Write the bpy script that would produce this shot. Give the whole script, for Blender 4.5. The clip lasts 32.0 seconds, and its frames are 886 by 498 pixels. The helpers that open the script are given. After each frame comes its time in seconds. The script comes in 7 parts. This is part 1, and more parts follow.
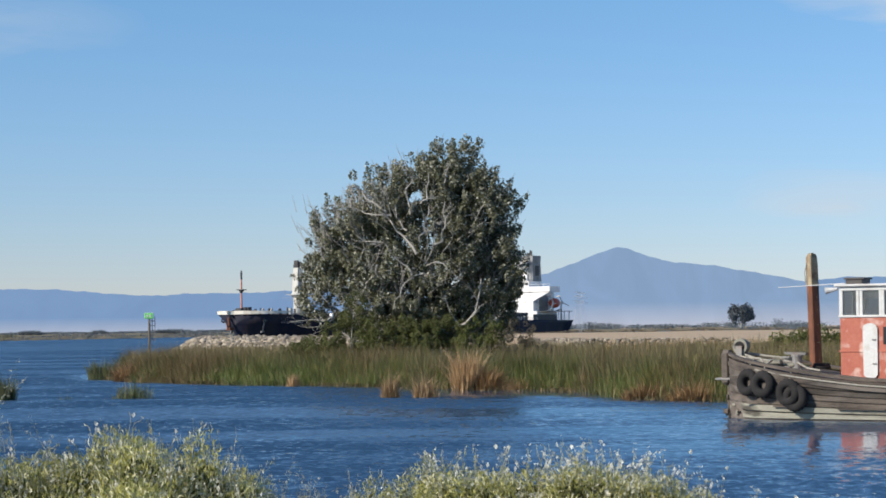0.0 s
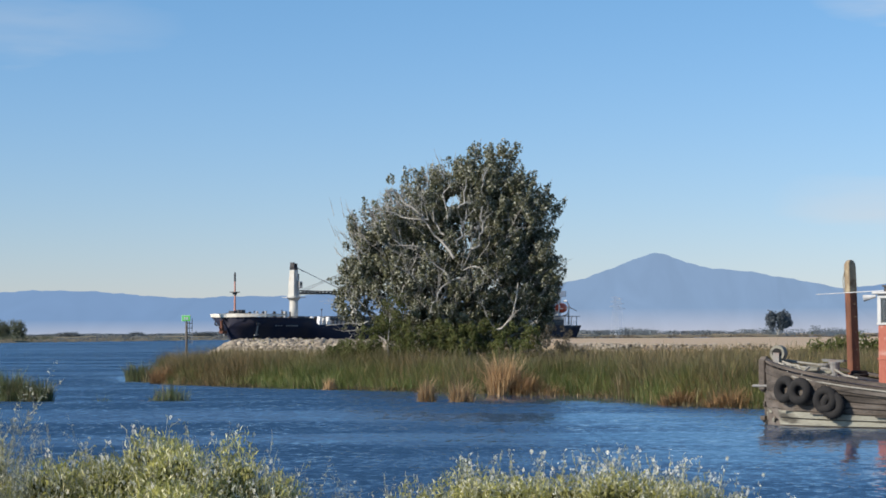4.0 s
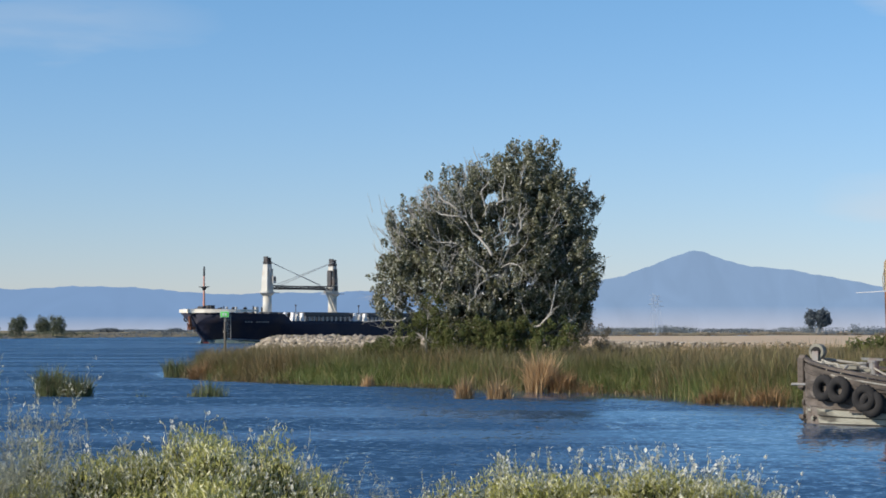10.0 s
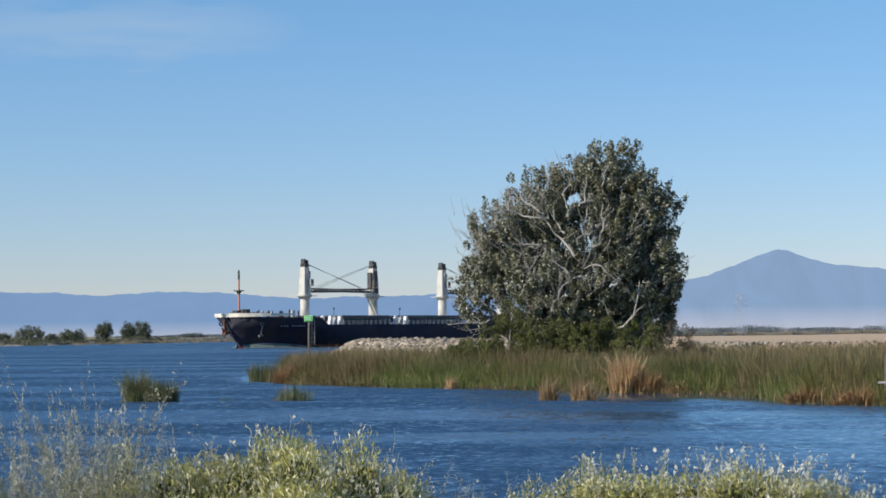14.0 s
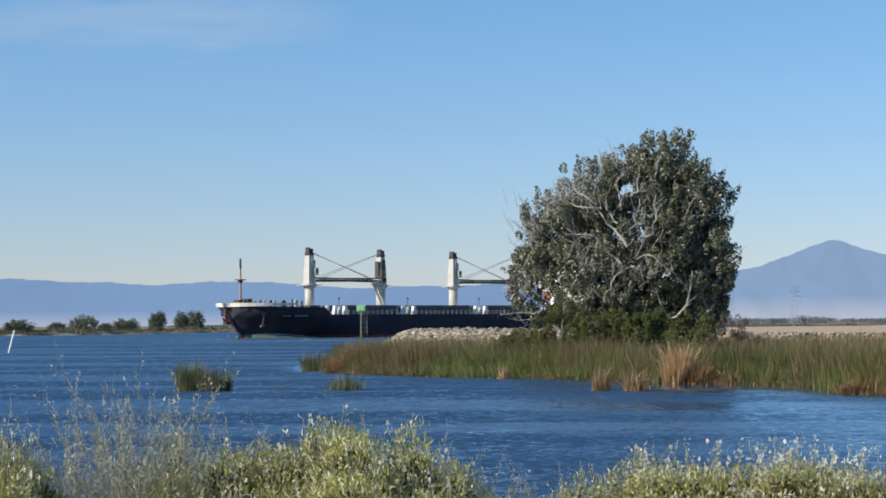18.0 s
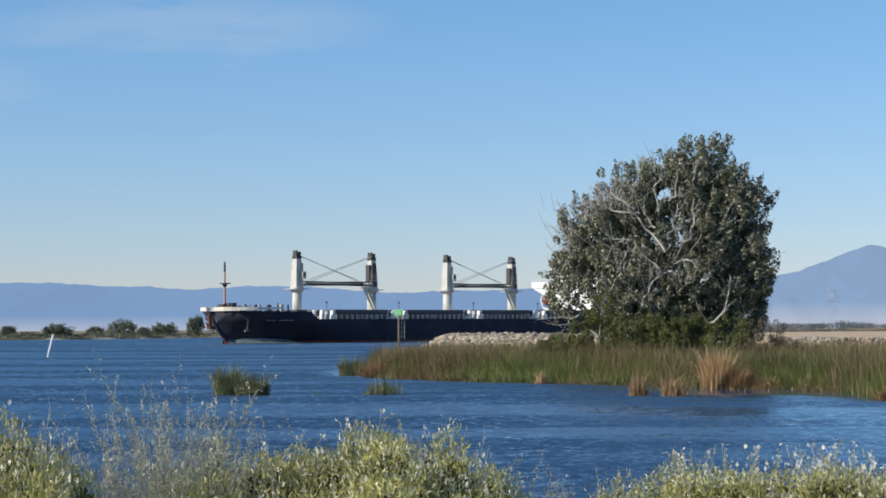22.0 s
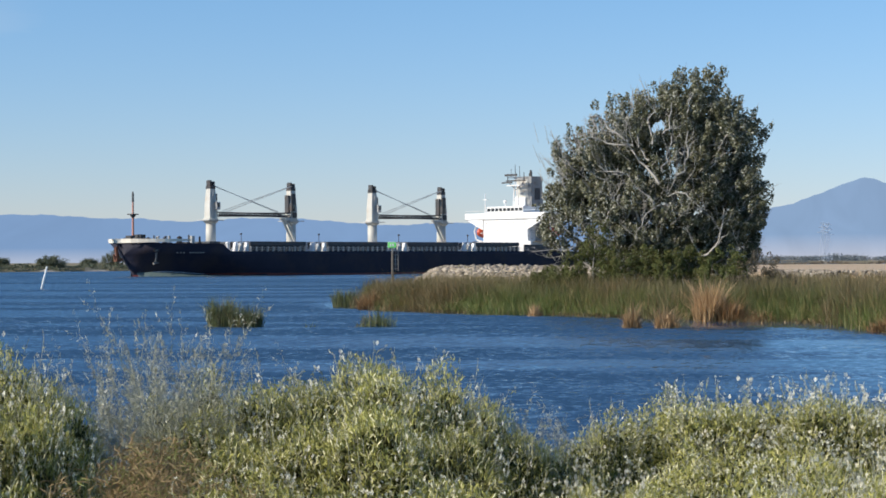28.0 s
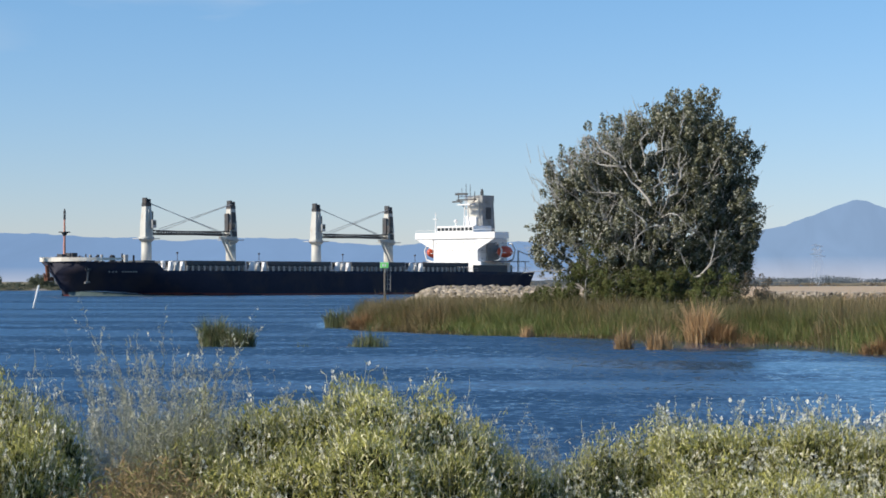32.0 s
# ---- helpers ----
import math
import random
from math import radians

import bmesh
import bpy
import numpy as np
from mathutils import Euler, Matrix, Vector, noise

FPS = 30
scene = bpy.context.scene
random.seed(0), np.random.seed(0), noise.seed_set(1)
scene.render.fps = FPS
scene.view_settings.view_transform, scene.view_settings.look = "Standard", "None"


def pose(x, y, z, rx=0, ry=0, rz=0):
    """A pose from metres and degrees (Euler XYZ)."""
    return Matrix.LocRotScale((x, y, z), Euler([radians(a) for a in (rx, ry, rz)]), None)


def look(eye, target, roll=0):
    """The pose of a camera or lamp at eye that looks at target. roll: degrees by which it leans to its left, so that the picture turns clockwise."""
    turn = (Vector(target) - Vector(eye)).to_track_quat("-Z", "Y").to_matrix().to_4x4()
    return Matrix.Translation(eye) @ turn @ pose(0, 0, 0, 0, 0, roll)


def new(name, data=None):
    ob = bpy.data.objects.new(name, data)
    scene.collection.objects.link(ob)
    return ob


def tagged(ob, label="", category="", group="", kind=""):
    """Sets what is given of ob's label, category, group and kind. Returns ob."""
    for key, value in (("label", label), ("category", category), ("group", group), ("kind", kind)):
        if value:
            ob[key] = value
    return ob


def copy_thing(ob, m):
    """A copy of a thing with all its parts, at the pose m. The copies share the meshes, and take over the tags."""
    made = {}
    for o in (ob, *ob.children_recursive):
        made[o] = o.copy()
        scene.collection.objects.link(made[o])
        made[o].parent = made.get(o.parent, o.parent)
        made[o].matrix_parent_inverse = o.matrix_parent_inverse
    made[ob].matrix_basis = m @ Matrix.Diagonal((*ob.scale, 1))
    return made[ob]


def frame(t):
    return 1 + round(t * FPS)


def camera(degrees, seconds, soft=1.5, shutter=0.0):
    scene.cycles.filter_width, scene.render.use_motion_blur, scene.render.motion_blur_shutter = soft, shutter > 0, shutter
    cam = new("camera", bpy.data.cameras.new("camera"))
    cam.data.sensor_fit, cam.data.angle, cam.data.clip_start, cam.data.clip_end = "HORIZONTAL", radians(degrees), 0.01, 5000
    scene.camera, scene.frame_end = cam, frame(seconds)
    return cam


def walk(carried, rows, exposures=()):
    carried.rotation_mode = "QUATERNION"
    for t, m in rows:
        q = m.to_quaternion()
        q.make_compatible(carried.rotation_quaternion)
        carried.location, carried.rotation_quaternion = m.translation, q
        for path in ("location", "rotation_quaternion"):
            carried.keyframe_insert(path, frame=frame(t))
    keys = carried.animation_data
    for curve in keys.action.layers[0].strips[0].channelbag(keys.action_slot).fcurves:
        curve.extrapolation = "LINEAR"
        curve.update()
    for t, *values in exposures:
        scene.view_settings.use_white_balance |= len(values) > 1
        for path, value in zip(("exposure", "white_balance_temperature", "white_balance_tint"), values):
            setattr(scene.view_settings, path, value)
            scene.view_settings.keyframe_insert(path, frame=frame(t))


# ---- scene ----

# ================= camera: stands on the bank and pans slowly =================
EYE = Vector((0.0, 0.0, 3.6))
cam = camera(24.0, 32.0, soft=1.7)


def aim(yaw, pitch, roll):
    """Camera pose from yaw (to the left), pitch (up) and roll, in degrees."""
    a, b = radians(yaw), radians(pitch)
    return look(EYE, EYE + Vector((-math.sin(a) * math.cos(b), math.cos(a) * math.cos(b), math.sin(b))), roll)


walk(cam, [(t, aim(y, p, r)) for t, y, p, r in (
    (0, 0, 2.189, -0.6), (0.5, 0.225, 2.253, -0.541), (1, 0.419, 2.283, -0.512), (1.5, 0.535, 2.324, -0.38),
    (2, 0.508, 2.372, -0.345), (2.5, 0.653, 2.371, -0.334), (3, 0.785, 2.365, -0.276), (3.5, 0.928, 2.339, -0.206),
    (5.5, 1.138, 2.3, -0.201), (6, 1.237, 2.344, -0.216), (6.5, 1.463, 2.422, -0.217), (7, 1.537, 2.488, -0.143),
    (7.5, 1.595, 2.486, -0.146), (8, 1.584, 2.455, -0.106), (8.5, 1.723, 2.376, -0.082), (9, 1.846, 2.3, -0.002),
    (9.5, 1.931, 2.243, 0.001), (10, 2.073, 2.236, 0.035), (10.5, 2.383, 2.241, -0.092), (11, 2.666, 2.192, -0.081),
    (11.5, 2.923, 2.189, -0.13), (12, 3.398, 2.232, -0.199), (12.5, 3.907, 2.263, -0.426), (13, 4.155, 2.293, -0.462),
    (13.5, 4.229, 2.306, -0.548), (14, 4.341, 2.307, -0.539), (14.5, 4.572, 2.272, -0.54), (16.5, 5.043, 2.067, -0.323),
    (17, 5.184, 2.049, -0.348), (17.5, 5.493, 2.009, -0.415), (18, 5.783, 2.045, -0.421), (18.5, 6.11, 2.104, -0.333),
    (19, 6.299, 2.147, -0.289), (19.5, 6.349, 2.167, -0.25), (20, 6.349, 2.182, -0.175), (20.5, 6.322, 2.188, -0.23),
    (21, 6.488, 2.168, -0.246), (21.5, 6.66, 2.123, -0.261), (22, 6.814, 2.179, -0.335), (22.5, 6.964, 2.273, -0.292),
    (23, 7.098, 2.399, -0.266), (23.5, 7.222, 2.52, -0.385), (24, 7.458, 2.584, -0.583), (24.5, 7.49, 2.638, -0.799),
    (26.5, 7.142, 1.506, -0.486), (27, 6.946, 0.488, -0.419), (27.5, 6.793, 0.311, -0.374), (28, 6.65, 0.318, -0.283),
    (28.5, 6.507, 0.362, -0.025), (29, 6.42, 0.428, 0.074), (29.5, 6.329, 0.495, 0.072), (30, 6.246, 0.554, 0.198),
    (30.5, 6.236, 0.602, 0.155), (31, 6.236, 0.698, 0.143), (31.5, 6.359, 0.779, 0.206), (32, 6.439, 0.879, -0.041))],
     exposures=((0, 0.03), (24.5, 0.06), (27, 0.11), (32, 0.11)))

# ================= light =================
SUN_TO = Vector((-0.86, -0.42, 0.55)).normalized()
world = bpy.data.worlds.new("sky")
scene.world = world
world.use_nodes = True
wn, wl = world.node_tree.nodes, world.node_tree.links
wbg = wn["Background"]
sky = wn.new("ShaderNodeTexSky")
sky.sky_type, sky.sun_disc = "NISHITA", False
sky.sun_elevation = math.asin(SUN_TO.z)
sky.sun_rotation = math.atan2(SUN_TO.x, SUN_TO.y)
sky.air_density, sky.dust_density, sky.ozone_density, sky.altitude = 1.0, 0.05, 4.0, 0
# thin streaks of high cloud: azimuth to the left and elevation in degrees, warped by noise, fade each long wisp out at its edges
wco = wn.new("ShaderNodeTexCoord")
wdir = wn.new("ShaderNodeSeparateXYZ")
wl.new(wco.outputs["Generated"], wdir.inputs[0])


def wmath(op, a, b=None, clamp=False):
    m = wn.new("ShaderNodeMath")
    m.operation, m.use_clamp = op, clamp
    for i, v in enumerate((a, b)):
        if isinstance(v, (int, float)):
            m.inputs[i].default_value = v
        elif v is not None:
            wl.new(v, m.inputs[i])
    return m.outputs[0]


waz = wmath("MULTIPLY", wmath("ARCTAN2", wmath("MULTIPLY", wdir.outputs["X"], -1.0), wdir.outputs["Y"]), 57.296)
wel = wmath("MULTIPLY", wmath("ARCSINE", wdir.outputs["Z"]), 57.296)
wmap = wn.new("ShaderNodeMapping")
wmap.inputs["Scale"].default_value = (5.0, 5.0, 26.0)
wmap.inputs["Rotation"].default_value = (0.0, 0.12, 0.0)
wnoise = wn.new("ShaderNodeTexNoise")
wnoise.inputs["Scale"].default_value, wnoise.inputs["Detail"].default_value = 2.4, 7.0
wl.new(wco.outputs["Generated"], wmap.inputs["Vector"])
wl.new(wmap.outputs["Vector"], wnoise.inputs["Vector"])
wfib = wmath("SUBTRACT", wnoise.outputs["Fac"], 0.5)
wsum = None
for az0, el0, half_az, half_el, tilt, amount in ((-12.6, 8.5, 3.6, 0.85, 0.12, 0.75), (-11.3, 3.4, 3.4, 0.85, 0.05, 0.50), (14.0, 8.25, 6.0, 1.0, -0.05, 0.26), (24.0, 6.6, 7.0, 0.8, -0.03, 0.22), (40.0, 12.0, 16.0, 1.8, 0.05, 0.3),
                                                 (-34.0, 10.0, 14.0, 1.6, -0.05, 0.3), (3.0, 17.0, 16.0, 1.8, 0.04, 0.3), (170.0, 14.0, 40.0, 3.0, 0.02, 0.3)):
    du = wmath("DIVIDE", wmath("SUBTRACT", waz, az0), half_az)
    dv = wmath("DIVIDE", wmath("SUBTRACT", wmath("SUBTRACT", wel, el0), wmath("MULTIPLY", wmath("SUBTRACT", waz, az0), tilt)), half_el)
    dv = wmath("ADD", dv, wmath("MULTIPLY", wfib, 2.2))
    fall = wmath("SUBTRACT", 1.0, wmath("ADD", wmath("MULTIPLY", du, du), wmath("MULTIPLY", dv, dv)), True)
    fall = wmath("MULTIPLY", fall, wmath("ADD", wmath("MULTIPLY", wfib, 2.4), 0.75, True))
    fall = wmath("MULTIPLY", fall, amount)
    wsum = fall if wsum is None else wmath("ADD", wsum, fall)
wmix = wn.new("ShaderNodeMixRGB")
wmix.inputs["Color2"].default_value = (5.9, 6.3, 6.8, 1)
wl.new(wsum, wmix.inputs["Fac"])
wtint = wn.new("ShaderNodeMixRGB")
wtint.blend_type = "MULTIPLY"
wtint.inputs["Fac"].default_value = 1.0
wsep = wn.new("ShaderNodeSeparateXYZ")
wl.new(wco.outputs["Generated"], wsep.inputs[0])
whigh = wn.new("ShaderNodeMapRange")
whigh.inputs["From Min"].default_value, whigh.inputs["From Max"].default_value = 0.0, 0.20
wl.new(wsep.outputs["Z"], whigh.inputs["Value"])
wgrad = wn.new("ShaderNodeMixRGB")
wgrad.inputs["Color1"].default_value, wgrad.inputs["Color2"].default_value = (0.875, 0.89, 1.175, 1), (0.785, 1.06, 1.215, 1)
wl.new(whigh.outputs["Result"], wgrad.inputs["Fac"])
wl.new(wgrad.outputs["Color"], wtint.inputs["Color2"])
wl.new(sky.outputs["Color"], wtint.inputs["Color1"])
wl.new(wtint.outputs["Color"], wmix.inputs["Color1"])
wl.new(wmix.outputs["Color"], wbg.inputs["Color"])
wbg.inputs["Strength"].default_value = 0.105
sun = new("sun", bpy.data.lights.new("sun", "SUN"))
sun.data.energy, sun.data.angle, sun.data.color = 5.0, radians(0.6), (1.0, 0.92, 0.80)
sun.matrix_world = look(SUN_TO * 50, (0, 0, 0))


# ================= materials =================
def nodes_of(name):
    m = bpy.data.materials.new(name)
    m.use_nodes = True
    n, k = m.node_tree.nodes, m.node_tree.links
    return m, n, k, n["Principled BSDF"]


def surface(name, a, b, scale=4.0, fine=40.0, rough=0.7, metal=0.0, bump=0.3, dist=0.02, stain=None, stain_scale=1.2, stain_amount=0.5,
            stretch=(1, 1, 1), per_object=0.0, per_island=0.0, spec=0.5):
    """Painted, stony or earthy surface: two colours mixed by coarse and fine noise, stains of a third, relief."""
    m, n, k, p = nodes_of(name)
    co = n.new("ShaderNodeTexCoord")
    mp = n.new("ShaderNodeMapping")
    mp.inputs["Scale"].default_value = stretch
    k.new(co.outputs["Object"], mp.inputs["Vector"])
    tex = []
    for s, d in ((scale, 4.0), (fine, 3.0), (stain_scale, 6.0)):
        t = n.new("ShaderNodeTexNoise")
        t.inputs["Scale"].default_value, t.inputs["Detail"].default_value = s, d
        k.new(mp.outputs["Vector"], t.inputs["Vector"])
        tex.append(t)
    mean = n.new("ShaderNodeMix")
    mean.data_type = "FLOAT"
    mean.inputs[0].default_value = 0.4
    k.new(tex[0].outputs["Fac"], mean.inputs[2])
    k.new(tex[1].outputs["Fac"], mean.inputs[3])
    ramp = n.new("ShaderNodeMapRange")
    ramp.inputs["From Min"].default_value, ramp.inputs["From Max"].default_value = 0.32, 0.68
    k.new(mean.outputs[0], ramp.inputs["Value"])
    mix = n.new("ShaderNodeMixRGB")
    mix.inputs["Color1"].default_value, mix.inputs["Color2"].default_value = (*a, 1), (*b, 1)
    k.new(ramp.outputs["Result"], mix.inputs["Fac"])
    out = mix.outputs["Color"]
    if stain:
        sr = n.new("ShaderNodeMapRange")
        sr.inputs["From Min"].default_value, sr.inputs["From Max"].default_value = 0.52, 0.66
        sr.inputs["To Max"].default_value = stain_amount
        k.new(tex[2].outputs["Fac"], sr.inputs["Value"])
        sm = n.new("ShaderNodeMixRGB")
        sm.inputs["Color2"].default_value = (*stain, 1)
        k.new(sr.outputs["Result"], sm.inputs["Fac"])
        k.new(out, sm.inputs["Color1"])
        out = sm.outputs["Color"]
    if per_object or per_island:
        hv = n.new("ShaderNodeHueSaturation")
        vr = n.new("ShaderNodeMapRange")
        amount = per_object or per_island
        vr.inputs["To Min"].default_value, vr.inputs["To Max"].default_value = 1 - amount, 1 + amount
        if per_object:
            k.new(n.new("ShaderNodeObjectInfo").outputs["Random"], vr.inputs["Value"])
        else:
            k.new(n.new("ShaderNodeNewGeometry").outputs["Random Per Island"], vr.inputs["Value"])
        k.new(vr.outputs["Result"], hv.inputs["Value"])
        k.new(out, hv.inputs["Color"])
        out = hv.outputs["Color"]
    k.new(out, p.inputs["Base Color"])
    p.inputs["Roughness"].default_value, p.inputs["Metallic"].default_value = rough, metal
    p.inputs["Specular IOR Level"].default_value = spec
    if bump:
        bp = n.new("ShaderNodeBump")
        bp.inputs["Strength"].default_value, bp.inputs["Distance"].default_value = bump, dist
        k.new(mean.outputs[0], bp.inputs["Height"])
        k.new(bp.outputs["Normal"], p.inputs["Normal"])
    return m


def leafy(name, a, b, dry=None, dry_amount=0.15, through_light=0.35, gloss=0.55, patch=0.25, tip=None):
    """Thin leaves and blades: colour varies from blade to blade and in patches, light passes through."""
    m, n, k, p = nodes_of(name)
    geo = n.new("ShaderNodeNewGeometry")
    oi = n.new("ShaderNodeObjectInfo")
    co = n.new("ShaderNodeTexCoord")
    t = n.new("ShaderNodeTexNoise")
    t.inputs["Scale"].default_value, t.inputs["Detail"].default_value = patch, 3.0
    k.new(co.outputs["Object"], t.inputs["Vector"])
    add = n.new("ShaderNodeMath")
    add.operation = "MULTIPLY_ADD"
    add.inputs[1].default_value = 0.5
    k.new(geo.outputs["Random Per Island"], add.inputs[0])
    pr = n.new("ShaderNodeMapRange")
    pr.inputs["From Min"].default_value, pr.inputs["From Max"].default_value = 0.3, 0.7
    pr.inputs["To Max"].default_value = 0.5
    k.new(t.outputs["Fac"], pr.inputs["Value"])
    k.new(pr.outputs["Result"], add.inputs[2])
    mix = n.new("ShaderNodeMixRGB")
    mix.inputs["Color1"].default_value, mix.inputs["Color2"].default_value = (*a, 1), (*b, 1)
    k.new(add.outputs[0], mix.inputs["Fac"])
    out = mix.outputs["Color"]
    if dry:
        w = n.new("ShaderNodeTexWhiteNoise")
        w.noise_dimensions = "1D"
        k.new(geo.outputs["Random Per Island"], w.inputs["W"])
        gt = n.new("ShaderNodeMath")
        gt.operation = "LESS_THAN"
        gt.inputs[1].default_value = dry_amount
        k.new(w.outputs["Value"], gt.inputs[0])
        dm = n.new("ShaderNodeMixRGB")
        dm.inputs["Color2"].default_value = (*dry, 1)
        k.new(gt.outputs[0], dm.inputs["Fac"])
        k.new(out, dm.inputs["Color1"])
        out = dm.outputs["Color"]
    if tip:
        sp = n.new("ShaderNodeSeparateXYZ")
        k.new(geo.outputs["Position"], sp.inputs[0])
        wob = n.new("ShaderNodeMath")
        wob.operation = "MULTIPLY_ADD"
        wob.inputs[1].default_value = 0.9
        k.new(geo.outputs["Random Per Island"], wob.inputs[0])
        k.new(sp.outputs["Z"], wob.inputs[2])
        tm = n.new("ShaderNodeMapRange")
        tm.inputs["From Min"].default_value, tm.inputs["From Max"].default_value = 1.6, 2.6
        tm.inputs["To Max"].default_value = 0.85
        k.new(wob.outputs[0], tm.inputs["Value"])
        tx = n.new("ShaderNodeMixRGB")
        tx.inputs["Color2"].default_value = (*tip, 1)
        k.new(tm.outputs["Result"], tx.inputs["Fac"])
        k.new(out, tx.inputs["Color1"])
        out = tx.outputs["Color"]
    hv = n.new("ShaderNodeHueSaturation")
    vr = n.new("ShaderNodeMapRange")
    vr.inputs["To Min"].default_value, vr.inputs["To Max"].default_value = 0.85, 1.15
    k.new(oi.outputs["Random"], vr.inputs["Value"])
    k.new(vr.outputs["Result"], hv.inputs["Value"])
    k.new(out, hv.inputs["Color"])
    out = hv.outputs["Color"]
    k.new(out, p.inputs["Base Color"])
    p.inputs["Roughness"].default_value = gloss
    tr = n.new("ShaderNodeBsdfTranslucent")
    k.new(out, tr.inputs["Color"])
    ms = n.new("ShaderNodeMixShader")
    ms.inputs["Fac"].default_value = through_light
    k.new(p.outputs["BSDF"], ms.inputs[1])
    k.new(tr.outputs["BSDF"], ms.inputs[2])
    k.new(ms.outputs["Shader"], n["Material Output"].inputs["Surface"])
    return m


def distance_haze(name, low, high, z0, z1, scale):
    """Far hills as a plain glowing backdrop: the haze of miles of air is painted in, paler towards the foot, with faint
    slopes from noise.
    """
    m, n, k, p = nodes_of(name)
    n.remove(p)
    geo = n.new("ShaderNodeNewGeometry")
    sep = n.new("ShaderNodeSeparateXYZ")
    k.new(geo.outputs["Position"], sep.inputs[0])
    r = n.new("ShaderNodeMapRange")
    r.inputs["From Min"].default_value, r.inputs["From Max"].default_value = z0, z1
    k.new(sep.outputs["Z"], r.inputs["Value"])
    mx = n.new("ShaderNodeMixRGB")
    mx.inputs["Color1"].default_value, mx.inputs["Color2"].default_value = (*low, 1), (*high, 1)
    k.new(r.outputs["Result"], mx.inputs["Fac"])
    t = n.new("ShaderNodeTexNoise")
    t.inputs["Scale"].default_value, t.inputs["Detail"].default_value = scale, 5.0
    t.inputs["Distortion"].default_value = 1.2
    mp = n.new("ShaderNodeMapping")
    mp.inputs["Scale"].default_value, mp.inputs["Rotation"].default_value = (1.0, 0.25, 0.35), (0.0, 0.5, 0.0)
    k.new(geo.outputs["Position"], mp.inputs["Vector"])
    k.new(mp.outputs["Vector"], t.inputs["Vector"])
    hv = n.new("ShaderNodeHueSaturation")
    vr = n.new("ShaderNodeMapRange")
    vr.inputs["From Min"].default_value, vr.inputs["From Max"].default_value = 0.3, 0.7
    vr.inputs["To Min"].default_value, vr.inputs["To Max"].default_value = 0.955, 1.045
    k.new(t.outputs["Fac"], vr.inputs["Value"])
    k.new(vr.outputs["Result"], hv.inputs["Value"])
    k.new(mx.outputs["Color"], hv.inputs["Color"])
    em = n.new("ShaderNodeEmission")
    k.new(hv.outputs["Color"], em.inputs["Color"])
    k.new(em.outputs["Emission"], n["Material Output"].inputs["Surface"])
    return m


